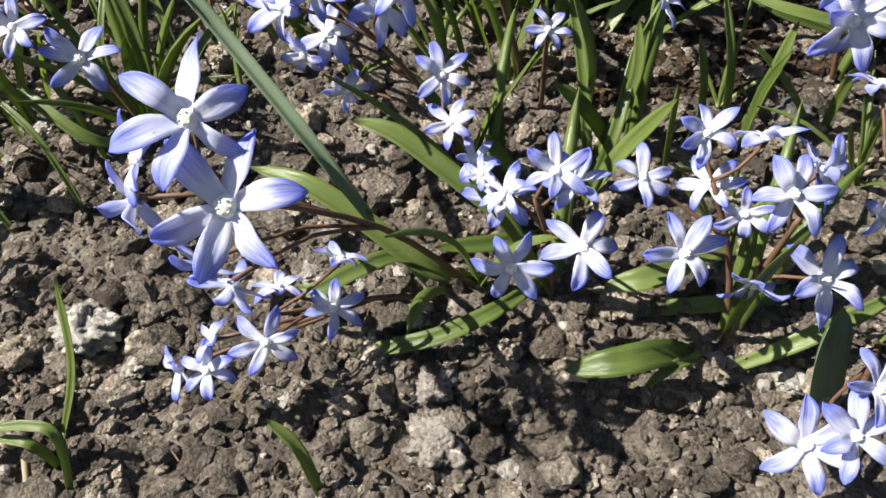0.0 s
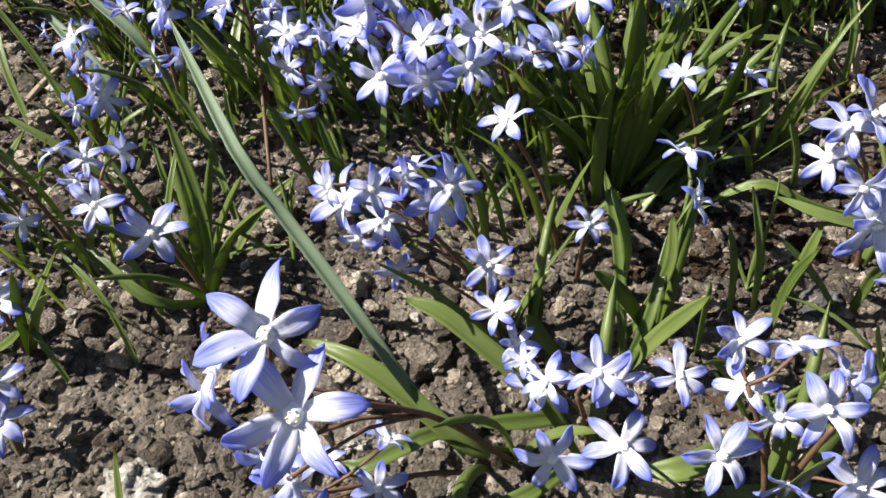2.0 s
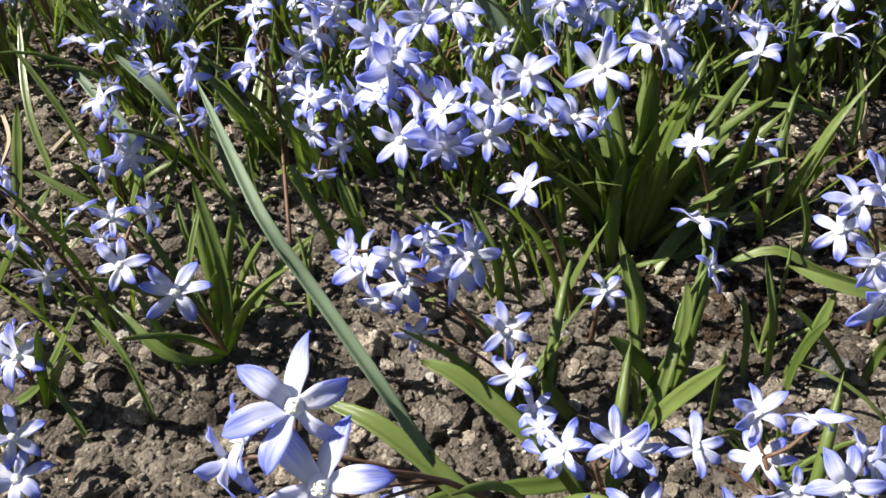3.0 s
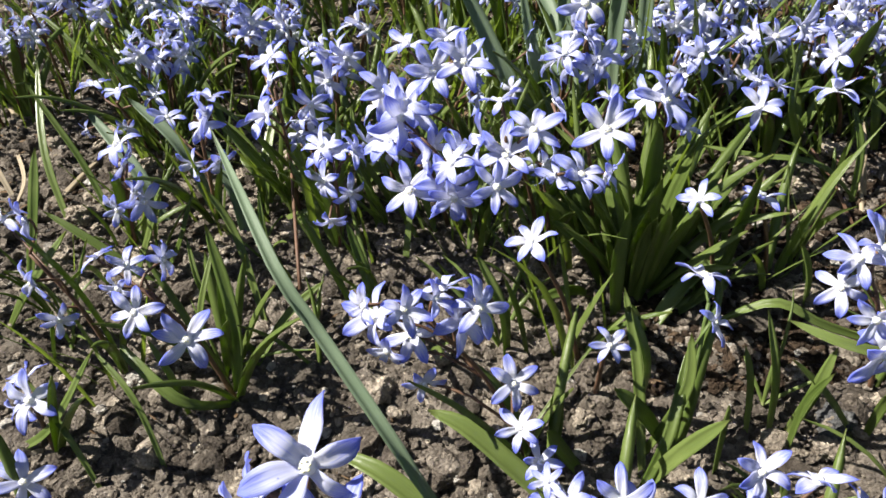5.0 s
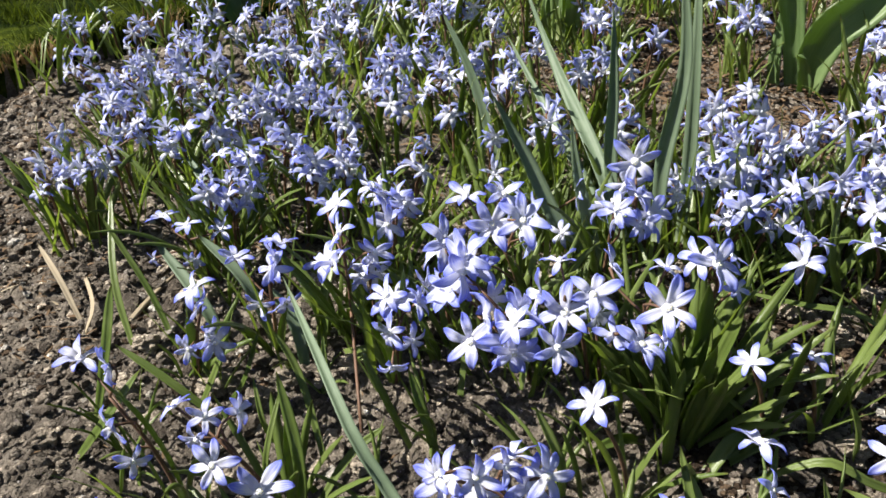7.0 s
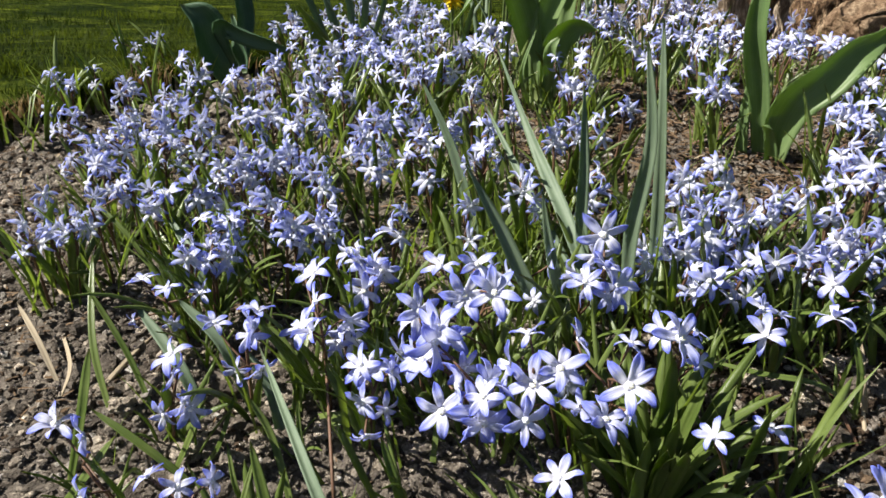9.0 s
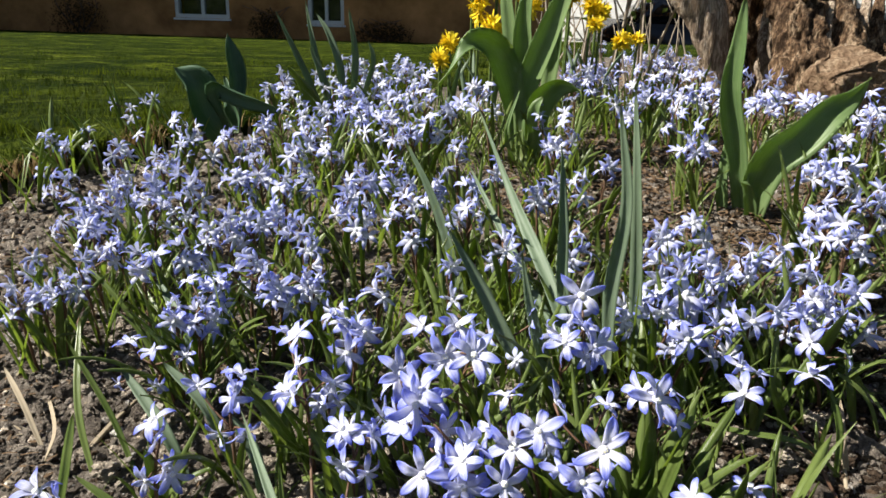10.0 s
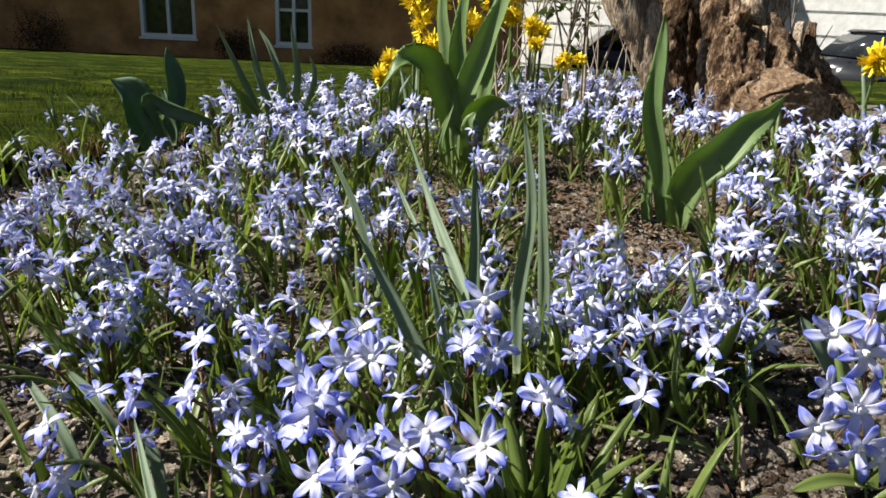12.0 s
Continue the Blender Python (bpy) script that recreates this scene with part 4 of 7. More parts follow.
# single broad leaves and blades
strap([(-0.008, 0.208, 0.006), (-0.035, 0.214, 0.045), (-0.052, 0.221, 0.072), (-0.083, 0.249, 0.099), (-0.102, 0.263, 0.119), (-0.126, 0.300, 0.135), (-0.159, 0.359, 0.144)], 0.0058, M_BLUE_LEAF, 0.45)
strap([(0.014, 0.210, 0.007), (-0.009, 0.202, 0.022), (-0.035, 0.212, 0.040), (-0.057, 0.222, 0.050), (-0.081, 0.234, 0.049)], 0.0086, M_LEAF, 0.30)
strap([(0.035, 0.214, 0.011), (0.021, 0.220, 0.032), (-0.002, 0.230, 0.049), (-0.022, 0.240, 0.060), (-0.039, 0.247, 0.062)], 0.0086, M_LEAF, 0.25)
strap([(0.014, 0.205, 0.005), (-0.018, 0.204, 0.027), (-0.036, 0.192, 0.032), (-0.051, 0.185, 0.029), (-0.059, 0.188, 0.028)], 0.0070, M_LEAF, 0.25)
strap([(0.042, 0.212, 0.010), (0.019, 0.188, 0.015), (-0.003, 0.179, 0.010), (-0.022, 0.178, 0.004), (-0.041, 0.180, -0.002)], 0.0070, M_LEAF, 0.25)
strap([(0.097, 0.175, 0.006), (0.076, 0.162, 0.019), (0.057, 0.156, 0.022), (0.040, 0.159, 0.013)], 0.0107, M_LEAF, 0.12)
strap([(0.103, 0.176, 0.001), (0.081, 0.160, 0.015), (0.068, 0.153, 0.011)], 0.0041, M_LEAF, 0.25)
strap([(0.136, 0.150, -0.005), (0.127, 0.151, 0.025), (0.127, 0.158, 0.048)], 0.0140, M_BLUE_LEAF, 0.30)
strap([(0.104, 0.169, -0.000), (0.123, 0.167, 0.016), (0.140, 0.169, 0.028), (0.159, 0.174, 0.036)], 0.0066, M_LEAF, 0.25)
strap([(0.135, 0.221, 0.021), (0.097, 0.200, 0.031), (0.073, 0.186, 0.033), (0.057, 0.188, 0.027)], 0.0098, M_LEAF, 0.15)
strap([(0.059, 0.194, 0.006), (0.097, 0.187, 0.016), (0.133, 0.188, 0.021)], 0.0066, M_LEAF, 0.25)
strap([(0.043, 0.229, 0.016), (0.018, 0.216, 0.022), (-0.007, 0.210, 0.026)], 0.0074, M_LEAF, 0.25)
strap([(0.059, 0.244, 0.023), (0.068, 0.237, 0.051), (0.083, 0.231, 0.080)], 0.0074, M_LEAF, 0.25)
strap([(0.060, 0.258, 0.029), (0.074, 0.259, 0.069), (0.074, 0.268, 0.093)], 0.0049, M_LEAF, 0.25)
strap([(0.021, 0.266, 0.027), (0.019, 0.268, 0.058)], 0.0074, M_LEAF, 0.25)
strap([(0.033, 0.251, 0.023), (0.019, 0.245, 0.046), (0.014, 0.245, 0.055)], 0.0074, M_LEAF, 0.25)
strap([(0.073, 0.263, 0.032), (0.056, 0.255, 0.058), (0.042, 0.255, 0.072)], 0.0082, M_LEAF, 0.25)
strap([(0.063, 0.285, 0.037), (0.057, 0.267, 0.077), (0.048, 0.274, 0.102)], 0.0053, M_LEAF, 0.25)
strap([(0.127, 0.268, 0.038), (0.130, 0.262, 0.066), (0.135, 0.265, 0.092)], 0.0053, M_LEAF, 0.25)
strap([(0.235, 0.321, 0.063), (0.169, 0.270, 0.086), (0.138, 0.261, 0.096), (0.116, 0.275, 0.098)], 0.0057, M_LEAF, 0.25)
strap([(-0.158, 0.157, -0.028), (-0.144, 0.167, 0.008), (-0.144, 0.183, 0.040)], 0.0037, M_LEAF, 0.25)
strap([(-0.148, 0.132, -0.036), (-0.146, 0.144, -0.005), (-0.158, 0.147, -0.001), (-0.178, 0.148, -0.006)], 0.0041, M_LEAF, 0.25)
strap([(-0.155, 0.146, -0.030), (-0.158, 0.145, -0.011), (-0.177, 0.149, -0.012)], 0.0041, M_LEAF, 0.25)
strap([(-0.048, 0.128, -0.030), (-0.055, 0.136, -0.001), (-0.066, 0.142, 0.010)], 0.0045, M_LEAF, 0.25)
strap([(-0.133, 0.313, 0.031), (-0.146, 0.310, 0.049), (-0.151, 0.318, 0.082)], 0.0074, M_LEAF, 0.25)
strap([(-0.140, 0.288, 0.022), (-0.140, 0.300, 0.067), (-0.155, 0.322, 0.108)], 0.0066, M_LEAF, 0.25)
strap([(-0.140, 0.288, 0.022), (-0.161, 0.272, 0.035), (-0.188, 0.285, 0.048), (-0.200, 0.296, 0.050)], 0.0057, M_LEAF, 0.25)
strap([(-0.253, 0.263, 0.005), (-0.224, 0.260, 0.026), (-0.204, 0.279, 0.060)], 0.0049, M_LEAF, 0.25)
strap([(-0.163, 0.247, 0.007), (-0.181, 0.265, 0.041), (-0.207, 0.284, 0.056)], 0.0029, M_LEAF, 0.25)
strap([(-0.191, 0.238, 0.000), (-0.211, 0.252, 0.030), (-0.235, 0.269, 0.049)], 0.0029, M_LEAF, 0.25)
strap([(-0.139, 0.297, 0.025), (-0.119, 0.319, 0.054), (-0.099, 0.326, 0.073)], 0.0049, M_LEAF, 0.25)
strap([(0.092, 0.322, 0.082), (0.123, 0.311, 0.081), (0.150, 0.307, 0.072), (0.189, 0.311, 0.057)], 0.0049, M_LEAF, 0.25)
strap([(0.205, 0.408, 0.127), (0.173, 0.404, 0.112), (0.137, 0.413, 0.113), (0.110, 0.425, 0.113)], 0.0041, M_LEAF, 0.25)
strap([(0.001, 0.260, 0.024), (0.019, 0.279, 0.041), (0.042, 0.303, 0.062)], 0.0016, M_LEAF, 0.25)
strap([(0.055, 0.331, 0.051), (0.051, 0.327, 0.093), (0.053, 0.327, 0.121)], 0.0076, M_LEAF, 0.25)
strap([(0.066, 0.317, 0.048), (0.087, 0.333, 0.073), (0.111, 0.346, 0.092)], 0.0078, M_LEAF, 0.25)
strap([(0.054, 0.352, 0.058), (0.046, 0.346, 0.099), (0.038, 0.347, 0.125)], 0.0062, M_LEAF, 0.25)
strap([(0.057, 0.351, 0.059), (0.058, 0.349, 0.088), (0.067, 0.349, 0.108)], 0.0085, M_LEAF, 0.25)
strap([(0.061, 0.360, 0.061), (0.065, 0.359, 0.104), (0.075, 0.365, 0.134)], 0.0067, M_LEAF, 0.25)
strap([(0.067, 0.352, 0.059), (0.079, 0.352, 0.090), (0.085, 0.353, 0.111)], 0.0074, M_LEAF, 0.25)
strap([(0.051, 0.352, 0.058), (0.036, 0.348, 0.086), (0.018, 0.347, 0.103)], 0.0074, M_LEAF, 0.25)
strap([(0.047, 0.348, 0.057), (0.031, 0.335, 0.067), (0.013, 0.321, 0.071)], 0.0065, M_LEAF, 0.25)
strap([(0.071, 0.367, 0.064), (0.069, 0.360, 0.116), (0.068, 0.360, 0.152)], 0.0086, M_LEAF, 0.25)
strap([(0.074, 0.359, 0.062), (0.078, 0.353, 0.108), (0.085, 0.352, 0.141)], 0.0082, M_LEAF, 0.25)
strap([(0.076, 0.352, 0.060), (0.085, 0.350, 0.090), (0.093, 0.349, 0.110)], 0.0062, M_LEAF, 0.25)
strap([(0.049, 0.368, 0.062), (0.032, 0.366, 0.091), (0.012, 0.367, 0.109)], 0.0078, M_LEAF, 0.25)
strap([(0.072, 0.320, 0.050), (0.059, 0.306, 0.073), (0.051, 0.292, 0.089)], 0.0061, M_LEAF, 0.25)
strap([(0.079, 0.331, 0.053), (0.097, 0.333, 0.068), (0.110, 0.332, 0.077)], 0.0074, M_LEAF, 0.25)
strap([(0.056, 0.338, 0.053), (0.051, 0.334, 0.082), (0.045, 0.331, 0.101)], 0.0086, M_LEAF, 0.25)
strap([(0.060, 0.249, 0.025), (0.056, 0.275, 0.066), (0.050, 0.301, 0.094)], 0.0053, M_LEAF, 0.25)
strap([(0.055, 0.238, 0.021), (0.067, 0.248, 0.053), (0.077, 0.276, 0.081)], 0.0050, M_LEAF, 0.25)
strap([(0.075, 0.258, 0.030), (0.080, 0.270, 0.061), (0.079, 0.282, 0.083)], 0.0053, M_LEAF, 0.25)
strap([(0.091, 0.247, 0.028), (0.087, 0.242, 0.060), (0.085, 0.238, 0.081)], 0.0032, M_LEAF, 0.25)
strap([(0.110, 0.269, 0.035), (0.108, 0.275, 0.061), (0.104, 0.281, 0.078)], 0.0035, M_LEAF, 0.25)
strap([(0.120, 0.268, 0.036), (0.115, 0.269, 0.072), (0.109, 0.280, 0.099)], 0.0041, M_LEAF, 0.25)
strap([(0.126, 0.260, 0.034), (0.127, 0.260, 0.064), (0.132, 0.256, 0.085)], 0.0038, M_LEAF, 0.25)
strap([(0.159, 0.266, 0.039), (0.138, 0.263, 0.065), (0.119, 0.265, 0.084)], 0.0040, M_LEAF, 0.25)
strap([(0.162, 0.266, 0.039), (0.161, 0.261, 0.064), (0.160, 0.254, 0.079)], 0.0045, M_LEAF, 0.25)
strap([(0.117, 0.369, 0.068), (0.113, 0.365, 0.097), (0.108, 0.368, 0.117)], 0.0053, M_LEAF, 0.25)
strap([(0.152, 0.332, 0.060), (0.145, 0.325, 0.088), (0.136, 0.323, 0.108)], 0.0053, M_LEAF, 0.25)
strap([(-0.002, 0.310, 0.041), (-0.006, 0.308, 0.073), (-0.020, 0.319, 0.098)], 0.0055, M_LEAF, 0.25)
strap([(0.009, 0.310, 0.041), (0.002, 0.307, 0.071), (-0.006, 0.308, 0.092)], 0.0034, M_LEAF, 0.25)
strap([(-0.068, 0.328, 0.041), (-0.077, 0.329, 0.075), (-0.088, 0.341, 0.101)], 0.0054, M_LEAF, 0.25)
strap([(-0.085, 0.340, 0.043), (-0.103, 0.346, 0.078), (-0.115, 0.350, 0.102)], 0.0044, M_LEAF, 0.25)
strap([(-0.162, 0.309, 0.028), (-0.161, 0.309, 0.060), (-0.157, 0.332, 0.089)], 0.0035, M_LEAF, 0.25)
strap([(-0.131, 0.324, 0.036), (-0.154, 0.359, 0.077), (-0.171, 0.369, 0.102)], 0.0044, M_LEAF, 0.25)
strap([(-0.160, 0.340, 0.039), (-0.169, 0.334, 0.060), (-0.179, 0.350, 0.082)], 0.0032, M_LEAF, 0.25)
strap([(-0.223, 0.363, 0.041), (-0.206, 0.362, 0.075), (-0.197, 0.370, 0.101)], 0.0055, M_LEAF, 0.25)
strap([(-0.251, 0.313, 0.022), (-0.244, 0.309, 0.044), (-0.240, 0.309, 0.059)], 0.0050, M_LEAF, 0.25)
strap([(-0.163, 0.280, 0.018), (-0.167, 0.278, 0.045), (-0.178, 0.284, 0.064)], 0.0034, M_LEAF, 0.25)
strap([(-0.196, 0.354, 0.040), (-0.234, 0.361, 0.065), (-0.272, 0.373, 0.082)], 0.0049, M_LEAF, 0.25)
strap([(-0.240, 0.365, 0.040), (-0.233, 0.340, 0.066), (-0.227, 0.305, 0.078)], 0.0031, M_LEAF, 0.25)
strap([(-0.122, 0.357, 0.047), (-0.136, 0.357, 0.075), (-0.143, 0.372, 0.101)], 0.0031, M_LEAF, 0.25)
strap([(-0.054, 0.390, 0.062), (-0.068, 0.387, 0.091), (-0.077, 0.394, 0.114)], 0.0038, M_LEAF, 0.25)
strap([(-0.285, 0.356, 0.033), (-0.278, 0.373, 0.079), (-0.279, 0.394, 0.112)], 0.0069, M_LEAF, 0.25)
strap([(-0.288, 0.333, 0.026), (-0.261, 0.323, 0.059), (-0.241, 0.342, 0.088)], 0.0070, M_LEAF, 0.25)
strap([(-0.206, 0.371, 0.044), (-0.188, 0.360, 0.072), (-0.182, 0.376, 0.097)], 0.0038, M_LEAF, 0.25)
strap([(-0.091, 0.413, 0.066), (-0.094, 0.415, 0.100), (-0.099, 0.434, 0.129)], 0.0036, M_LEAF, 0.25)
strap([(-0.078, 0.395, 0.061), (-0.085, 0.399, 0.090), (-0.101, 0.415, 0.111)], 0.0049, M_LEAF, 0.25)
strap([(-0.123, 0.409, 0.062), (-0.127, 0.411, 0.097), (-0.135, 0.419, 0.123)], 0.0040, M_LEAF, 0.25)
strap([(-0.157, 0.415, 0.061), (-0.155, 0.430, 0.090), (-0.153, 0.461, 0.116)], 0.0065, M_LEAF, 0.25)
strap([(0.034, 0.517, 0.102), (0.035, 0.522, 0.134), (0.038, 0.555, 0.161)], 0.0069, M_LEAF, 0.25)
strap([(0.106, 0.471, 0.095), (0.095, 0.470, 0.135), (0.097, 0.493, 0.168)], 0.0048, M_LEAF, 0.25)
strap([(0.114, 0.453, 0.092), (0.113, 0.464, 0.127), (0.106, 0.477, 0.152)], 0.0053, M_LEAF, 0.25)
strap([(0.157, 0.469, 0.099), (0.146, 0.474, 0.136), (0.150, 0.526, 0.173)], 0.0056, M_LEAF, 0.25)
strap([(0.176, 0.458, 0.097), (0.176, 0.442, 0.127), (0.197, 0.457, 0.156)], 0.0057, M_LEAF, 0.25)
strap([(0.184, 0.451, 0.097), (0.163, 0.438, 0.132), (0.169, 0.462, 0.167)], 0.0053, M_LEAF, 0.25)
strap([(0.226, 0.450, 0.099), (0.217, 0.449, 0.130), (0.220, 0.474, 0.158)], 0.0060, M_LEAF, 0.25)
strap([(0.198, 0.406, 0.086), (0.198, 0.414, 0.116), (0.194, 0.428, 0.138)], 0.0046, M_LEAF, 0.25)
strap([(-0.052, 0.412, 0.068), (-0.045, 0.404, 0.108), (-0.039, 0.406, 0.136)], 0.0053, M_LEAF, 0.25)
strap([(-0.074, 0.422, 0.070), (-0.079, 0.431, 0.105), (-0.070, 0.451, 0.135)], 0.0035, M_LEAF, 0.25)
strap([(-0.193, 0.480, 0.076), (-0.210, 0.496, 0.111), (-0.252, 0.534, 0.138)], 0.0055, M_LEAF, 0.25)
strap([(-0.252, 0.507, 0.079), (-0.285, 0.539, 0.110), (-0.323, 0.576, 0.132)], 0.0057, M_LEAF, 0.25)
strap([(-0.292, 0.535, 0.084), (-0.328, 0.553, 0.121), (-0.374, 0.578, 0.147)], 0.0037, M_LEAF, 0.25)
strap([(-0.182, 0.410, 0.058), (-0.203, 0.419, 0.104), (-0.239, 0.438, 0.127)], 0.0075, M_BLUE_LEAF, 0.25)
strap([(-0.158, 0.387, 0.053), (-0.166, 0.398, 0.086), (-0.186, 0.411, 0.107)], 0.0080, M_BLUE_LEAF, 0.25)
strap([(-0.230, 0.481, 0.074), (-0.246, 0.498, 0.118), (-0.296, 0.553, 0.148)], 0.0070, M_BLUE_LEAF, 0.25)
strap([(-0.326, 0.429, 0.053), (-0.352, 0.452, 0.078), (-0.383, 0.481, 0.092)], 0.0040, M_DRY, 0.25)
strap([(-0.365, 0.499, 0.069), (-0.325, 0.442, 0.067), (-0.316, 0.412, 0.061)], 0.0030, M_DRY, 0.25)
strap([(0.202, 0.503, 0.111), (0.214, 0.507, 0.132), (0.232, 0.523, 0.148)], 0.0075, M_DRY, 0.25)
strap([(0.208, 0.411, 0.087), (0.202, 0.415, 0.108), (0.208, 0.440, 0.125)], 0.0040, M_DRY, 0.25)
strap([(-0.149, 0.425, 0.064), (-0.159, 0.431, 0.085), (-0.173, 0.438, 0.091)], 0.0140, M_LEAF, 0.25)
strap([(-0.141, 0.425, 0.065), (-0.125, 0.424, 0.086), (-0.114, 0.428, 0.093)], 0.0120, M_LEAF, 0.25)
strap([(-0.098, 0.433, 0.071), (-0.086, 0.432, 0.086), (-0.076, 0.434, 0.092)], 0.0120, M_LEAF, 0.25)
strap([(-0.145, 0.409, 0.061), (-0.126, 0.392, 0.072), (-0.111, 0.390, 0.078)], 0.0100, M_LEAF, 0.25)
strap([(0.298, 0.464, 0.109), (0.263, 0.456, 0.154), (0.251, 0.470, 0.176)], 0.0150, M_BLUE_LEAF, 0.25)
strap([(0.305, 0.471, 0.110), (0.283, 0.465, 0.142), (0.261, 0.468, 0.167)], 0.0130, M_BLUE_LEAF, 0.25)
strap([(0.292, 0.404, 0.091), (0.250, 0.388, 0.104), (0.218, 0.376, 0.103)], 0.0090, M_LEAF, 0.25)
strap([(-0.248, 0.406, 0.052), (-0.275, 0.430, 0.087), (-0.316, 0.457, 0.131)], 0.0040, M_LEAF, 0.25)
strap([(-0.213, 0.405, 0.055), (-0.235, 0.420, 0.087), (-0.277, 0.453, 0.113)], 0.0080, M_BLUE_LEAF, 0.25)
strap([(-0.279, 0.406, 0.050), (-0.304, 0.440, 0.088), (-0.326, 0.495, 0.131)], 0.0050, M_LEAF, 0.25)
strap([(-0.151, 0.414, 0.061), (-0.159, 0.423, 0.093), (-0.180, 0.435, 0.115)], 0.0090, M_LEAF, 0.25)
strap([(0.238, 0.435, 0.097), (0.224, 0.440, 0.126), (0.203, 0.447, 0.142)], 0.0040, M_LEAF, 0.25)
strap([(0.243, 0.465, 0.104), (0.223, 0.464, 0.133), (0.196, 0.494, 0.138)], 0.0050, M_LEAF, 0.25)
strap([(0.197, 0.380, 0.078), (0.181, 0.405, 0.104), (0.171, 0.421, 0.117)], 0.0022, M_STEM, 0.25)
stick((0.163, 0.248, 0.035), (0.191, 0.248, 0.037), 0.0012, M_DRY, "short piece of pale dry straw lying on soil")
stick((0.164, 0.243, 0.033), (0.189, 0.241, 0.035), 0.0016, M_DRY, "short piece of pale dry straw lying on soil")
stick((0.078, 0.194, 0.009), (0.079, 0.182, 0.005), 0.0012, M_DRY, "short piece of pale dry straw lying on soil")
stick((-0.171, 0.152, -0.028), (-0.164, 0.133, -0.034), 0.0014, M_DRY, "short piece of pale dry straw lying on soil")
stick((-0.038, 0.160, -0.014), (-0.032, 0.154, -0.016), 0.0010, M_STEM, "thin brown twig lying on soil")
stick((-0.093, 0.242, 0.012), (-0.073, 0.220, 0.006), 0.0009, M_STEM, "thin brown twig lying on soil")
stick((-0.190, 0.187, -0.016), (-0.166, 0.164, -0.023), 0.0008, M_STEM, "thin brown twig lying on soil")
stick((-0.299, 0.426, 0.056), (-0.283, 0.473, 0.071), 0.0012, M_DRY, "short piece of pale dry straw lying on soil")
stick((0.191, 0.478, 0.106), (0.204, 0.427, 0.094), 0.0010, M_STEM, "thin brown twig lying on soil")
stick((-0.353, 0.501, 0.072), (-0.400, 0.551, 0.082), 0.0020, M_DRY, "short piece of pale dry straw lying on soil")
stick((-0.297, 0.425, 0.056), (-0.280, 0.480, 0.072), 0.0016, M_DRY, "short piece of pale dry straw lying on soil")
stick((0.201, 0.396, 0.084), (0.213, 0.442, 0.099), 0.0014, M_DRY, "short piece of pale dry straw lying on soil")
stick((-0.112, 0.326, 0.067), (-0.146, 0.460, 0.105), 0.0011, M_STEM, "dry reddish-brown stalk standing between the flowers")


def drift(spots, seed, low=0.05, high=0.085, counts=(3, 4, 5, 6, 7, 8), tight=0.017, size=1.0):
    rng = random.Random(seed)
    for x, y in spots:
        g = gz(x, y)
        heads = []
        for _ in range(rng.choice(counts)):
            a, r = rng.uniform(0, 6.28), tight * rng.uniform(0.15, 1.0)
            heads.append((x + r * math.cos(a), y + r * math.sin(a), g + rng.uniform(low, high), size * rng.uniform(0.0098, 0.0138)))
        plant((x + rng.uniform(-0.012, 0.012), y + rng.uniform(0, 0.02)), heads, rng.choice((2, 3, 3, 4)), "brown", False)


DRIFT_LAWN = [(-0.593, 0.909), (-0.570, 0.894), (-0.527, 0.856), (-0.515, 0.901), (-0.537, 1.028), (-0.542, 1.138), (-0.527, 0.784), (-0.465, 0.921)]
DRIFT_EDGE = [(-0.388, 0.875), (-0.368, 0.809), (-0.421, 0.930), (-0.315, 0.805), (-0.295, 0.803)]
DRIFT_MIDDLE = [(-0.277, 0.831), (-0.221, 0.846), (-0.222, 0.805), (-0.216, 0.881), (-0.197, 0.777), (-0.334, 1.113), (-0.324, 1.017), (-0.302, 1.057), (-0.283, 0.914), (-0.203, 0.963), (-0.176, 0.929), (-0.210, 1.090), (-0.161, 1.035), (-0.255, 1.482), (-0.327, 1.777), (-0.373, 1.877), (-0.179, 1.240), (-0.186, 1.465), (-0.126, 1.076), (-0.104, 0.920), (-0.230, 1.749), (-0.132, 1.347), (-0.302, 1.383), (-0.312, 1.283), (-0.243, 1.047), (-0.209, 1.316), (-0.185, 1.086), (-0.141, 0.941), (-0.125, 0.988), (-0.194, 0.877), (-0.170, 0.853), (-0.146, 0.872), (-0.258, 0.911), (-0.115, 0.834), (-0.131, 0.807), (-0.088, 0.822)]
DRIFT_CENTRE = [(-0.068, 0.915), (-0.042, 0.975), (-0.030, 0.884), (0.030, 0.876), (0.041, 0.841), (0.061, 0.816), (0.180, 0.757)]
DRIFT_BACK = [(0.103, 1.293), (0.142, 1.390), (0.186, 1.493), (0.248, 1.612), (0.292, 1.598), (0.156, 1.145), (0.090, 0.993), (0.176, 1.072), (0.239, 1.228), (0.295, 1.355), (0.250, 1.121), (0.195, 0.940), (0.229, 0.970), (0.230, 0.891), (0.253, 1.007), (0.149, 0.874), (0.190, 0.857), (0.140, 0.986), (0.182, 0.978), (0.092, 1.090), (0.120, 1.056), (0.287, 0.897), (0.280, 0.846), (0.320, 0.892), (0.335, 0.864)]
DRIFT_NEAR_EDGE = [(-0.119, 0.477), (-0.104, 0.458)]
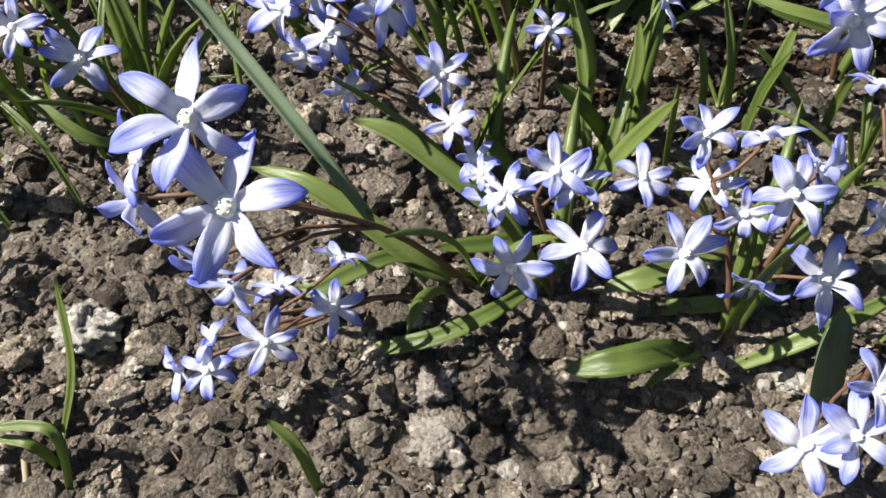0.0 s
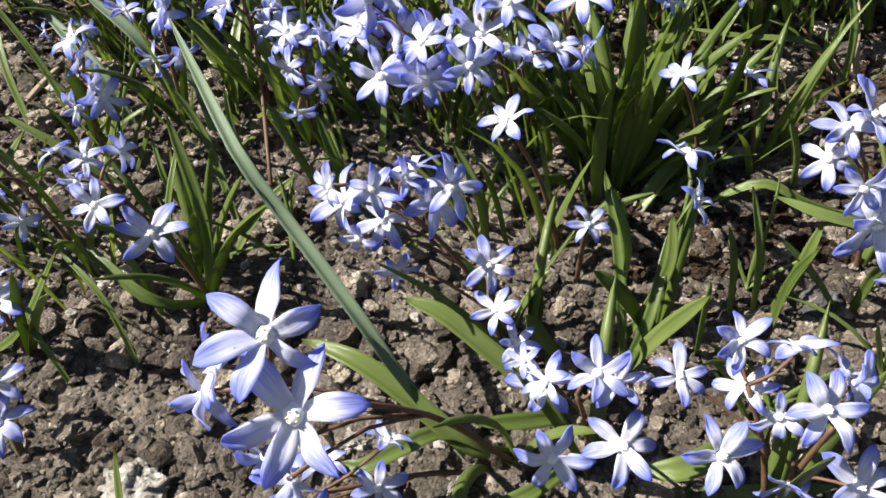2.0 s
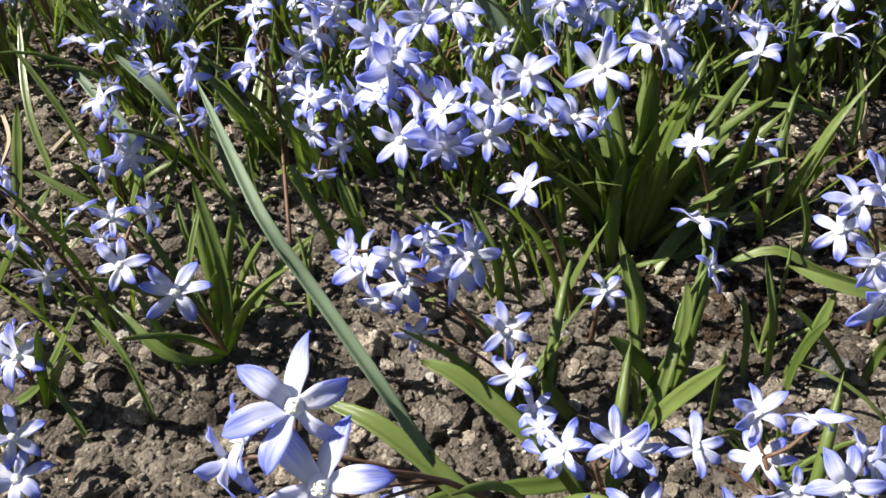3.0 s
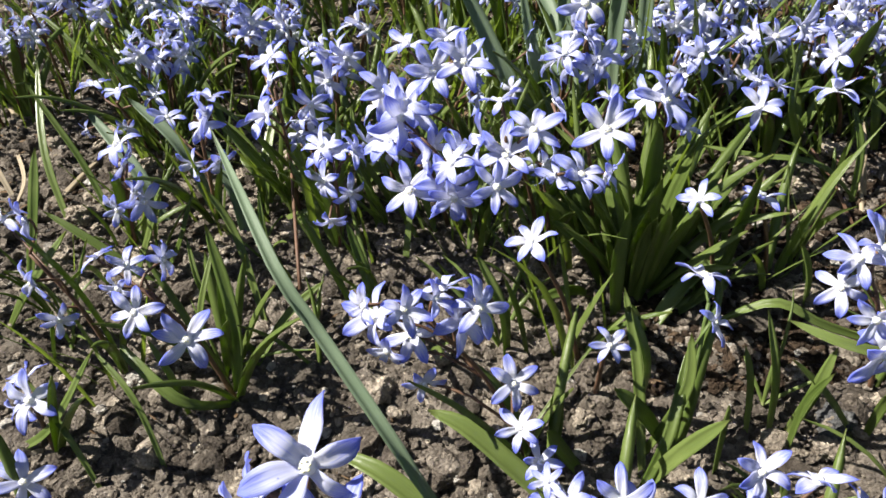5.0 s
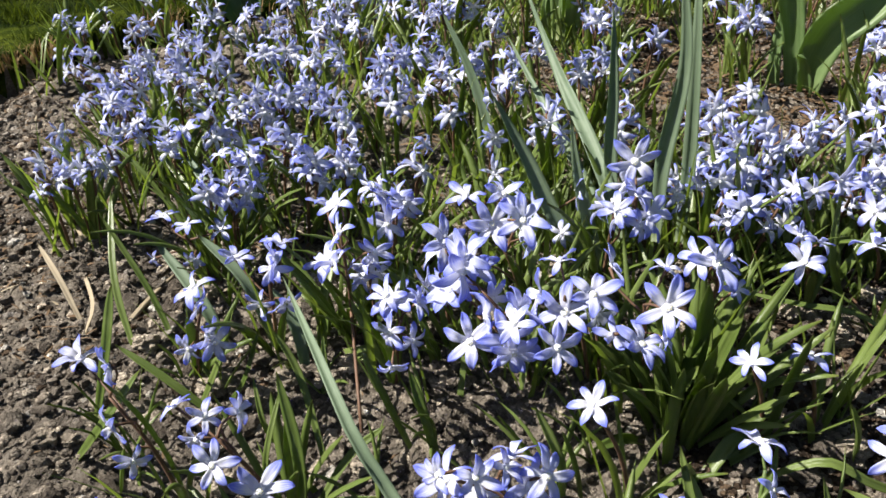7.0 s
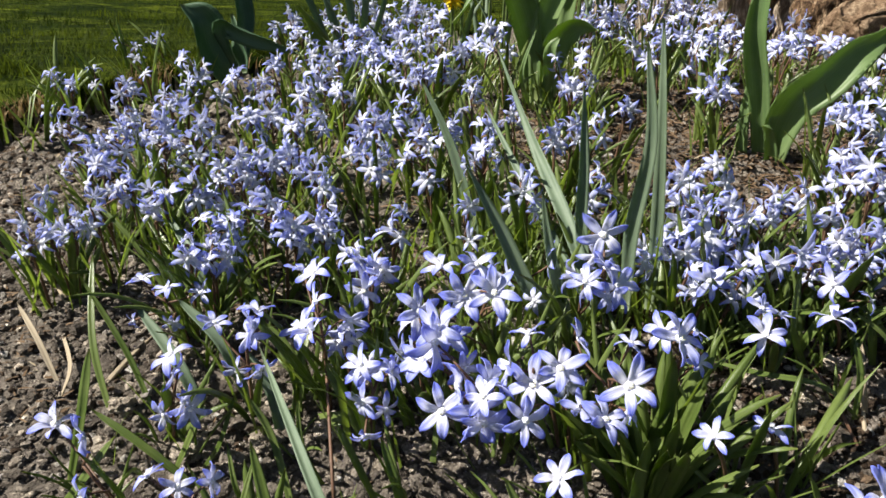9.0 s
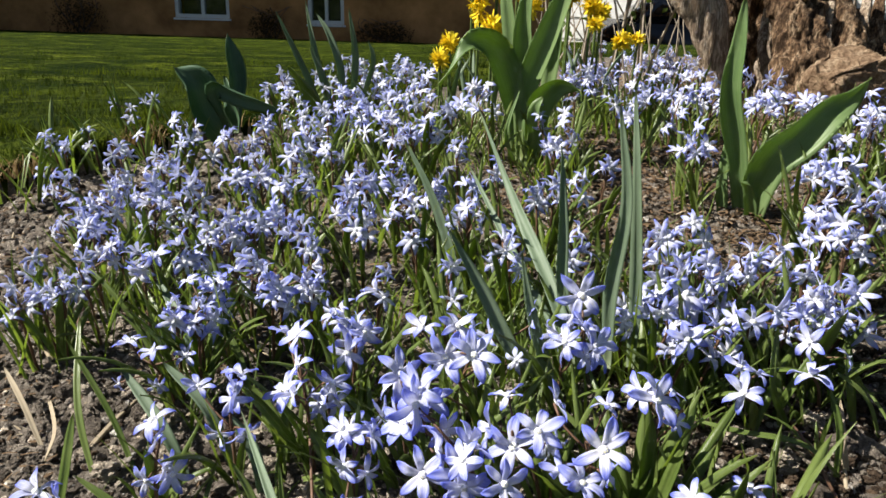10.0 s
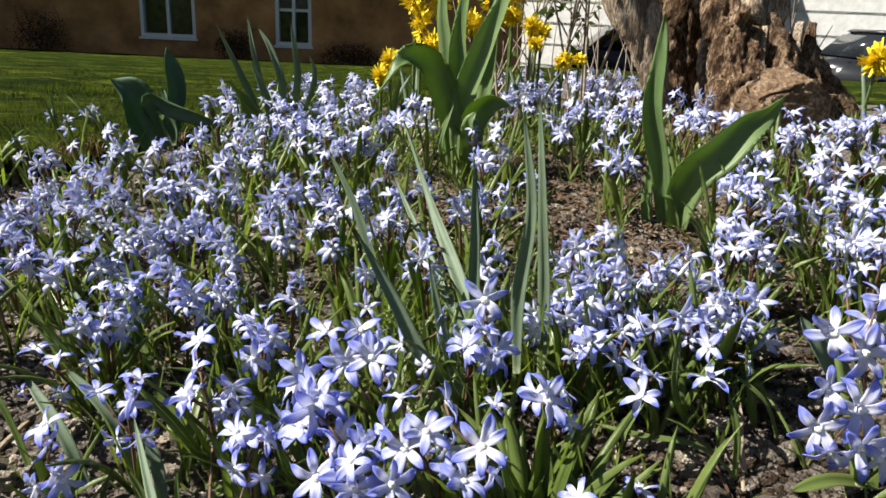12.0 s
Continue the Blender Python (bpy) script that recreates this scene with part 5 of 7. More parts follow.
DRIFT_FRONT = [(-0.109, 0.450), (-0.113, 0.429), (-0.117, 0.408), (0.044, 0.463), (0.031, 0.439), (0.059, 0.400), (0.107, 0.471), (0.115, 0.443), (0.077, 0.480), (-0.056, 0.460), (-0.031, 0.442), (-0.072, 0.432), (-0.076, 0.398), (-0.011, 0.391), (0.013, 0.375)]
DRIFT_TULIP = [(0.092, 0.480), (0.099, 0.458), (0.113, 0.451), (0.125, 0.461), (0.160, 0.466), (0.217, 0.476), (0.193, 0.470), (0.202, 0.465), (-0.002, 0.467)]
DRIFT_RIGHT = [(0.351, 0.624), (0.393, 0.685), (0.380, 0.714), (0.378, 0.747), (0.365, 0.614), (0.323, 0.605), (0.321, 0.557), (0.342, 0.557), (0.430, 0.825), (0.464, 0.846), (0.373, 0.804), (0.416, 0.850), (0.489, 0.844), (0.324, 0.767), (0.429, 0.727), (0.402, 0.877), (0.331, 0.525), (0.341, 0.583), (0.453, 0.710), (0.410, 0.611), (0.383, 0.546), (0.501, 0.821)]
drift(DRIFT_TULIP, 98, 0.045, 0.085, (2, 3, 4, 4, 5), 0.02)
drift(DRIFT_EDGE, 99, 0.045, 0.075, (2, 3, 4, 5))
for i, spots in enumerate((DRIFT_MIDDLE, DRIFT_CENTRE, DRIFT_BACK, DRIFT_RIGHT)):
    drift(spots, 100 + i)
drift(DRIFT_LAWN, 139, 0.035, 0.055, (1, 2, 3))
drift(DRIFT_NEAR_EDGE[::2], 141, 0.045, 0.08, (1, 2, 3, 4, 5), 0.012, 1.1)
drift(DRIFT_FRONT[::2], 140, 0.05, 0.09, (1, 2, 3, 4), 0.012, 1.15)

def domes(spots, seed, low=0.055, high=0.082):
    """Tight rounded heads of flowers that look outwards from their plant."""
    rng = random.Random(seed)
    for x, y, wide, count in spots:
        g = gz(x, y)
        heads = []
        for k in range(count + 2):
            a, r = k * 2.4 + rng.uniform(-0.5, 0.5), 0.92 * wide * math.sqrt((k + 0.3) / (count + 2))
            up = high - (high - low) * (r / wide) ** 2 + rng.uniform(-0.009, 0.006)
            n = (0.75 * math.cos(a) + rng.gauss(0, 0.35), 0.7 * math.sin(a) - 0.25 + rng.gauss(0, 0.35), 0.4 + rng.gauss(0, 0.35))
            heads.append((x + r * math.cos(a), y + 0.8 * r * math.sin(a), g + up, rng.uniform(0.0096, 0.013), *n))
        plant((x + rng.uniform(-0.008, 0.008), y + rng.uniform(0, 0.015)), heads, rng.choice((2, 3, 3, 4)), "brown", False)


DOMES_EDGE = [(-0.438, 0.685, 0.022, 5), (-0.391, 0.620, 0.023, 6), (-0.370, 0.641, 0.018, 6), (-0.359, 0.586, 0.019, 5), (-0.378, 0.683, 0.013, 4), (-0.339, 0.663, 0.018, 7), (-0.309, 0.675, 0.020, 5), (-0.316, 0.614, 0.017, 5), (-0.294, 0.629, 0.014, 3), (-0.333, 0.573, 0.009, 3), (-0.299, 0.544, 0.009, 2), (-0.358, 0.729, 0.022, 5), (-0.409, 0.746, 0.015, 4), (-0.382, 0.534, 0.008, 1), (-0.348, 0.512, 0.009, 2), (-0.338, 0.525, 0.008, 1), (-0.362, 0.501, 0.011, 2)]
DOMES_MIDDLE = [(-0.243, 0.474, 0.009, 2), (-0.227, 0.474, 0.011, 2), (-0.380, 0.498, 0.009, 1), (-0.263, 0.685, 0.013, 5), (-0.249, 0.703, 0.015, 5), (-0.213, 0.659, 0.009, 3), (-0.192, 0.671, 0.008, 1), (-0.219, 0.739, 0.012, 4), (-0.253, 0.568, 0.011, 4), (-0.242, 0.585, 0.011, 5), (-0.226, 0.598, 0.013, 6), (-0.202, 0.597, 0.013, 5), (-0.179, 0.583, 0.009, 3), (-0.167, 0.561, 0.008, 2), (-0.264, 0.547, 0.009, 3), (-0.223, 0.505, 0.008, 5), (-0.205, 0.533, 0.012, 2), (-0.182, 0.504, 0.012, 4), (-0.154, 0.511, 0.008, 3), (-0.098, 0.500, 0.008, 1)]
DOMES_CENTRE = [(-0.149, 0.625, 0.009, 4), (-0.130, 0.600, 0.013, 6), (-0.141, 0.669, 0.017, 6), (-0.111, 0.681, 0.019, 6), (-0.096, 0.634, 0.018, 6), (-0.085, 0.575, 0.008, 2), (-0.073, 0.654, 0.009, 4), (-0.056, 0.733, 0.010, 3), (-0.039, 0.648, 0.009, 2), (-0.040, 0.601, 0.013, 5), (-0.017, 0.682, 0.008, 2), (0.042, 0.752, 0.009, 4), (0.058, 0.656, 0.008, 1), (0.035, 0.641, 0.009, 3), (0.087, 0.692, 0.008, 2), (0.017, 0.631, 0.008, 2), (-0.008, 0.542, 0.014, 4), (-0.050, 0.513, 0.008, 1)]
DOMES_TULIP = [(0.137, 0.571, 0.017, 4), (0.110, 0.562, 0.010, 3), (0.111, 0.521, 0.014, 6), (0.130, 0.511, 0.014, 6), (0.135, 0.489, 0.009, 3), (0.162, 0.517, 0.012, 3), (0.185, 0.529, 0.016, 5), (0.202, 0.509, 0.010, 2), (0.195, 0.476, 0.010, 4), (0.218, 0.480, 0.016, 5), (0.241, 0.568, 0.013, 6), (0.249, 0.551, 0.013, 5), (0.237, 0.585, 0.009, 3), (0.271, 0.673, 0.018, 7), (0.290, 0.666, 0.018, 6), (0.179, 0.734, 0.013, 4), (0.287, 0.602, 0.012, 4), (0.043, 0.547, 0.008, 3)]
DOMES_BACK = [(0.129, 1.901, 0.014, 3), (0.258, 2.802, 0.014, 4), (0.252, 2.236, 0.014, 4), (0.389, 2.863, 0.014, 4), (0.356, 2.276, 0.014, 4), (0.508, 2.830, 0.014, 4), (0.439, 2.198, 0.014, 4), (0.374, 1.730, 0.014, 4), (0.332, 1.424, 0.014, 3), (0.281, 1.129, 0.014, 3), (0.309, 1.020, 0.014, 3), (0.324, 0.956, 0.014, 3), (0.177, 1.510, 0.014, 3), (0.247, 1.472, 0.014, 4), (0.232, 1.149, 0.014, 4)]
for i, spots in enumerate((DOMES_EDGE, DOMES_MIDDLE, DOMES_CENTRE, DOMES_TULIP, DOMES_BACK)):
    domes(spots, 160 + i)

clump("tulip_plant", "tulip with broad grey-green leaves, not yet in bud", "tulip", (0.237, 0.735), [
    ([(0.239, 0.735, 0.119), (0.220, 0.735, 0.213), (0.204, 0.735, 0.277), (0.205, 0.740, 0.327), (0.206, 0.745, 0.369)], 0.021, M_TULIP),
    ([(0.242, 0.735, 0.147), (0.240, 0.730, 0.181), (0.246, 0.720, 0.218), (0.268, 0.715, 0.242), (0.291, 0.720, 0.266), (0.311, 0.725, 0.279), (0.322, 0.720, 0.300)], 0.036, M_TULIP, (0.8, -0.7, -0.3), (0.75, 0.2, -0.6)),
    ([(0.239, 0.735, 0.119), (0.235, 0.720, 0.166), (0.226, 0.715, 0.194), (0.217, 0.710, 0.199)], 0.013, M_TULIP),
    ([(0.217, 0.740, 0.141), (0.211, 0.745, 0.193), (0.212, 0.750, 0.255)], 0.012, M_TULIP),
])
clump("tulip_plant", "tall tulip with broad arching grey-green leaves", "tulip", (0.014, 0.900), [
    ([(0.015, 0.900, 0.168), (0.004, 0.900, 0.248), (-0.019, 0.890, 0.301), (-0.051, 0.870, 0.308), (-0.083, 0.850, 0.264)], 0.034, M_TULIP, (1, -0.6, 0), (0, 0.85, 0.5)),
    ([(0.018, 0.900, 0.168), (0.017, 0.895, 0.249), (0.042, 0.890, 0.325), (0.061, 0.890, 0.381), (0.073, 0.900, 0.441)], 0.029, M_TULIP),
    ([(0.015, 0.910, 0.173), (0.014, 0.920, 0.283), (0.013, 0.920, 0.348), (0.022, 0.920, 0.424)], 0.025, M_TULIP),
    ([(0.011, 0.920, 0.171), (-0.002, 0.940, 0.307), (-0.010, 0.950, 0.367), (-0.007, 0.960, 0.432)], 0.019, M_TULIP),
    ([(0.037, 0.900, 0.190), (0.046, 0.910, 0.278), (0.051, 0.920, 0.336), (0.046, 0.920, 0.393)], 0.020, M_TULIP),
    ([(0.027, 0.890, 0.178), (0.033, 0.870, 0.240), (0.050, 0.860, 0.264), (0.075, 0.850, 0.263)], 0.030, M_TULIP, (1, -0.6, 0), (0.2, 0.5, -0.8)),
    ([(0.021, 0.880, 0.166), (0.031, 0.860, 0.205), (0.026, 0.850, 0.239), (0.034, 0.850, 0.255)], 0.020, M_TULIP),
    ([(0.011, 0.880, 0.166), (-0.004, 0.850, 0.212), (0.009, 0.860, 0.263)], 0.006, M_TULIP),
])
clump("tulip_plant", "short tulip with curled dark grey-green leaves at the lawn's edge", "tulip", (-0.383, 0.970), [
    ([(-0.374, 0.960, 0.171), (-0.391, 0.950, 0.209), (-0.399, 0.950, 0.246), (-0.427, 0.950, 0.263)], 0.046, M_TULIP_DARK, (0.7, 0.75, 0), (0.6, 0.5, 0.6)),
    ([(-0.370, 0.980, 0.175), (-0.365, 1.000, 0.233), (-0.370, 1.010, 0.270), (-0.379, 1.020, 0.302)], 0.027, M_TULIP_DARK, (0.7, 0.7, 0)),
    ([(-0.366, 0.960, 0.186), (-0.377, 0.950, 0.235), (-0.330, 0.940, 0.224), (-0.270, 0.930, 0.209)], 0.025, M_TULIP_DARK, (1, -0.6, 0), (0.3, 0.5, -0.8)),
    ([(-0.358, 0.970, 0.177), (-0.362, 0.970, 0.215), (-0.374, 0.980, 0.250)], 0.022, M_TULIP_DARK),
])
clump("daffodil_plant", "clump of upright blue-green strap leaves among blue flowers", "daffodil", (-0.251, 1.060), [
    ([(-0.256, 1.060, 0.180), (-0.290, 1.060, 0.260), (-0.323, 1.060, 0.330)], 0.010, M_BLUE_LEAF, (0.7, 0.7, 0), (1, -0.2, 0)),
    ([(-0.250, 1.070, 0.179), (-0.272, 1.070, 0.275), (-0.286, 1.080, 0.344)], 0.009, M_BLUE_LEAF, (0.7, 0.7, 0), (1, -0.2, 0)),
    ([(-0.243, 1.060, 0.181), (-0.234, 1.060, 0.246), (-0.251, 1.070, 0.299), (-0.272, 1.080, 0.329)], 0.011, M_BLUE_LEAF, (0.7, 0.7, 0), (1, -0.2, 0)),
    ([(-0.226, 1.080, 0.195), (-0.217, 1.080, 0.268), (-0.225, 1.080, 0.336)], 0.011, M_BLUE_LEAF, (0.7, 0.7, 0), (1, -0.2, 0)),
    ([(-0.251, 1.040, 0.176), (-0.272, 1.030, 0.225), (-0.299, 1.020, 0.260)], 0.026, M_LEAF),
    ([(-0.245, 1.050, 0.174), (-0.256, 1.050, 0.238), (-0.275, 1.050, 0.284)], 0.012, M_BLUE_LEAF, (0.7, 0.7, 0), (1, -0.2, 0)),
    ([(-0.214, 1.060, 0.190), (-0.189, 1.060, 0.263), (-0.195, 1.060, 0.295)], 0.008, M_BLUE_LEAF, (0.7, 0.7, 0), (1, -0.2, 0)),
])
clump("daffodil_plant", "clump of tall blue-green daffodil leaves without flowers", "daffodil", (0.047, 0.470), [
    ([(0.042, 0.470, 0.121), (0.024, 0.510, 0.164), (-0.002, 0.580, 0.207), (-0.035, 0.660, 0.268)], 0.011, M_BLUE_LEAF, (1, 0.2, 0), (0.3, -1, 0)),
    ([(0.040, 0.470, 0.121), (0.013, 0.530, 0.150), (-0.043, 0.660, 0.220)], 0.009, M_BLUE_LEAF, (0.6, 0.7, 0), (1, -0.4, 0)),
    ([(0.032, 0.460, 0.104), (-0.000, 0.460, 0.133), (-0.027, 0.470, 0.178), (-0.052, 0.480, 0.218)], 0.011, M_BLUE_LEAF, (1, -0.8, 0), (0.7, 0.7, 0)),
    ([(0.027, 0.450, 0.110), (0.019, 0.455, 0.128), (0.007, 0.460, 0.167), (-0.002, 0.460, 0.208)], 0.009, M_BLUE_LEAF, (0.5, 0.8, 0), (1, -0.6, 0)),
    ([(0.045, 0.490, 0.106), (0.032, 0.500, 0.164), (0.029, 0.510, 0.216), (0.026, 0.530, 0.265)], 0.009, M_BLUE_LEAF, (1, -0.9, 0), (0.8, 0.6, 0)),
    ([(0.063, 0.470, 0.122), (0.060, 0.470, 0.178), (0.064, 0.470, 0.241), (0.055, 0.480, 0.303)], 0.0105, M_BLUE_LEAF, (0.75, -0.6, 0), (0.9, -0.3, 0)),
    ([(0.081, 0.480, 0.118), (0.079, 0.480, 0.174), (0.072, 0.480, 0.246), (0.065, 0.490, 0.313)], 0.0095, M_BLUE_LEAF, (0.85, -0.5, 0), (0.7, -0.7, 0)),
])
clump("daffodil_plant", "a few narrow blue-green leaves rising through the flowers", "daffodil", (-0.041, 0.600), [
    ([(-0.036, 0.600, 0.097), (-0.067, 0.620, 0.188), (-0.097, 0.640, 0.241)], 0.010, M_BLUE_LEAF),
    ([(-0.039, 0.600, 0.097), (-0.059, 0.620, 0.152), (-0.090, 0.630, 0.200)], 0.008, M_LEAF),
])

# ---- lawn ----


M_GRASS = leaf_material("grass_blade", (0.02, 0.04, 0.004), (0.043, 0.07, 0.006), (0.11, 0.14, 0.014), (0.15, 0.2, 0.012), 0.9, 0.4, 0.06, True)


def grass_stuff(name, count, pick, hmin, hmax, w, mat, label, seed, tufts=0.0):
    rng = np.random.default_rng(seed)
    P = pick(rng, count)
    n = len(P)
    az, h = rng.uniform(0, 2 * np.pi, n), rng.uniform(hmin, hmax, n)
    if tufts:
        h *= np.array([max(0.35, 1 + tufts * (noise.noise((a * 7, b * 13, 0)) + 0.7 * noise.noise((a * 19, b * 31, 5)))) for a, b in P[:, :2]])
    lean, ww = rng.uniform(0.1, 0.9, n) * h, w * rng.uniform(0.6, 1.3, n)
    verts, uvs = np.zeros((n, 5, 3)), np.zeros((n, 5, 2))
    sx, sy = -np.sin(az), np.cos(az)
    for k, (f, wk, sgn) in enumerate(((0, 1, -1), (0, 1, 1), (0.55, 0.8, -1), (0.55, 0.8, 1), (1, 0, 0))):
        verts[:, k, 0] = P[:, 0] + np.cos(az) * lean * f ** 1.8 + sx * ww * wk * sgn * 0.5
        verts[:, k, 1] = P[:, 1] + np.sin(az) * lean * f ** 1.8 + sy * ww * wk * sgn * 0.5
        verts[:, k, 2] = P[:, 2] + h * f * (1 - 0.25 * f)
        uvs[:, k, 0], uvs[:, k, 1] = 0.15 + f * 0.75, 0.5 + sgn * 0.5
    base = np.arange(n)[:, None] * 5
    faces = [tuple(q) for q in (base + np.array([0, 1, 3, 2])).tolist()] + [tuple(q) for q in (base + np.array([2, 3, 4])).tolist()]
    me = mesh(name, verts.reshape(-1, 3), faces, mat, uvs.reshape(-1, 2))
    return tagged(new(name, me), label, "grass", kind="stuff")


def lawn_spots(rng, n):
    y = 0.6 + 7.0 * rng.random(n) ** 2.6
    e = np.array([edge_x(v) for v in y])
    x = np.minimum(e, 1.5) - rng.random(n) ** 1.6 * (0.4 + 0.85 * y)
    ok = np.array([noise.noise((a * 5, b * 11, 2.0)) > -0.12 for a, b in zip(x, y)])
    return np.array([(a, b, gz(a, b) + 0.002) for a, b in zip(x[ok], y[ok])])


def bed_spots(rng, n):
    x, y = rng.uniform(-0.6, 0.75, n), 0.36 + 1.0 * rng.random(n)
    ok = (x > np.array([edge_x(v) for v in y]) + 0.03) & ~((x < -0.3) & (y < 0.8)) & ~((x < -0.2) & (y < 0.5) & (np.sin(x * 47 + 1) * np.sin(y * 39) < 0.35)) & ~((np.abs(x - 0.2) < 0.12) & (np.abs(y - 0.8) < 0.14))
    return np.array([(a, b, gz(a, b)) for a, b in zip(x[ok], y[ok])])


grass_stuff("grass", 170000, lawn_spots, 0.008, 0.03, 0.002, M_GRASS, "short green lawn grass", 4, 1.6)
# Unmown grass, its green darkened to carry the shade by the bed.
M_EDGE_SHADE = leaf_material("edge_grass", (0.012, 0.022, 0.003), (0.028, 0.045, 0.006), (0.06, 0.08, 0.012), (0.09, 0.12, 0.01), 0.8, 0.3, 0.1)


def edge_spots(rng, n):
    y = 0.62 + 1.5 * rng.random(n)
    e = np.array([edge_x(v) for v in y])
    x = e - rng.random(n) ** 1.5 * (0.25 + 0.55 * (y - 0.5))
    ok = np.array([noise.noise((a * 9, b * 9, 8.0)) > -0.1 for a, b in zip(x, y)])
    return np.array([(a, b, gz(a, b)) for a, b in zip(x[ok], y[ok])])


def fringe_spots(rng, n):
    y = 0.7 + 0.55 * rng.random(n)
    x = np.array([edge_x(v) for v in y]) + rng.normal(0.004, 0.014, n)
    ok = np.array([noise.noise((a * 11, b * 11, 3.0)) > -0.05 for a, b in zip(x, y)])
    return np.array([(a, b, gz(a, b)) for a, b in zip(x[ok], y[ok])])


M_FRINGE = leaf_material("withered_grass", (0.09, 0.05, 0.02), (0.2, 0.13, 0.06), (0.38, 0.28, 0.14), (0.25, 0.16, 0.06), 0.8, 0.2, 0.1)
grass_stuff("withered_grass", 1500, fringe_spots, 0.012, 0.036, 0.0018, M_FRINGE, "withered brown grass along the cut turf edge", 28)
grass_stuff("edge_grass", 9000, edge_spots, 0.015, 0.045, 0.0024, M_EDGE_SHADE, "longer grass along the bed's edge, its green darkened for shade", 24, 0.8)
def back_spots(rng, n):
    x, y = rng.uniform(-0.3, 0.42, n), rng.uniform(0.78, 1.25, n)
    ok = (x > np.array([edge_x(v) for v in y]) + 0.03) & ~((np.abs(x - 0.2) < 0.1) & (y < 0.95)) & (np.hypot(x - 0.47, y - 1.2) > 0.2)
    return np.array([(a, b, gz(a, b)) for a, b in zip(x[ok], y[ok])])


grass_stuff("back_foliage", 1300, back_spots, 0.025, 0.065, 0.0032, M_LEAF, "narrow green leaves among the flowers at the back", 26)


def clump_spots(rng, n):
    x, y = rng.normal(0.02, 0.075, n), rng.normal(0.52, 0.06, n)
    return np.array([(a, b, gz(a, b)) for a, b in zip(x, y)])


def tufts(name, bases, per, reach, width, mat, label, seed):
    """Channelled blades in tufts round the plants' feet, leaning a little to the open side."""
    rng = np.random.default_rng(seed)
    B = np.repeat(np.array(bases), per, axis=0)
    n, rows = len(B), 6
    x, y = B[:, 0] + rng.normal(0, 0.011, n), B[:, 1] + rng.normal(0, 0.011, n)
    z = np.array([gz(a, b) for a, b in zip(x, y)]) - 0.002
    az = np.where(rng.random(n) < 0.45, rng.normal(3.0, 0.6, n), rng.uniform(0, 2 * np.pi, n))
    L, W = rng.uniform(reach[0], reach[1], n), width * rng.uniform(0.55, 1.5, n)
    rise, droop = rng.uniform(0.95, 1.52, n), rng.uniform(0.05, 1.0, n) ** 1.5
    P = np.stack([x, y, z], 1)
    verts, uvs = np.zeros((n, rows, 3, 3)), np.zeros((n, rows, 3, 2))
    face = az + np.pi / 2 + rng.normal(0, 0.5, n)
    side = np.stack([np.cos(face), np.sin(face), 0 * az], 1)
    for r in range(rows):
        t = r / (rows - 1)
        w = W * (0.65, 1.0, 1.05, 0.95, 0.62, 0.06)[r]
        e = rise - droop * t ** 1.3
        d = np.stack([np.cos(az) * np.cos(e), np.sin(az) * np.cos(e), np.sin(e)], 1)
        up = np.cross(side, d)
        for k, v in enumerate((-1, 0, 1)):
            verts[:, r, k] = P + side * (w * v * 0.5)[:, None] - up * (w * (0.22 if v == 0 else 0.0))[:, None]
            uvs[:, r, k] = (0.08 + 0.88 * t, 0.5 + 0.5 * v)
        P = P + d * (L / (rows - 1))[:, None]
    base = (np.arange(n) * rows * 3)[:, None]
    faces = []
    for r in range(rows - 1):
        for k in (0, 1):
            a = r * 3 + k
            faces += [tuple(q) for q in (base + np.array([a, a + 1, a + 4, a + 3])).tolist()]
    me = mesh(name, verts.reshape(-1, 3), faces, mat, uvs.reshape(-1, 2))
    return tagged(new(name, me), label, "foliage", kind="stuff")


near_feet = [(b[0], b[1]) for b in BASES if 0.3 < b[1] < 0.62 and b[0] > -0.15]
open_feet = [(b[0], b[1]) for b in BASES if 0.3 < b[1] < 0.62 and b[0] <= -0.15]
far_feet = [(b[0], b[1]) for b in BASES if 0.62 <= b[1] < 1.2 and b[0] > edge_x(b[1])]
tufts("bulb_foliage", near_feet, 6, (0.04, 0.105), 0.0031, M_LEAF, "narrow channelled green leaves round the flower stems", 51)
tufts("bulb_foliage", open_feet, 6, (0.05, 0.11), 0.0021, M_LEAF, "thin green blades round the flowers at the open side", 53)
tufts("bulb_foliage", far_feet, 6, (0.035, 0.085), 0.0032, M_LEAF, "narrow green leaves among the denser flowers", 52)
grass_stuff("clump_foliage", 420, clump_spots, 0.04, 0.085, 0.0036, M_LEAF, "narrow green leaves under the dense clump of flowers", 25)
grass_stuff("bulb_foliage", 900, bed_spots, 0.03, 0.085, 0.0031, M_LEAF, "narrow green leaves filling the flower bed", 5)



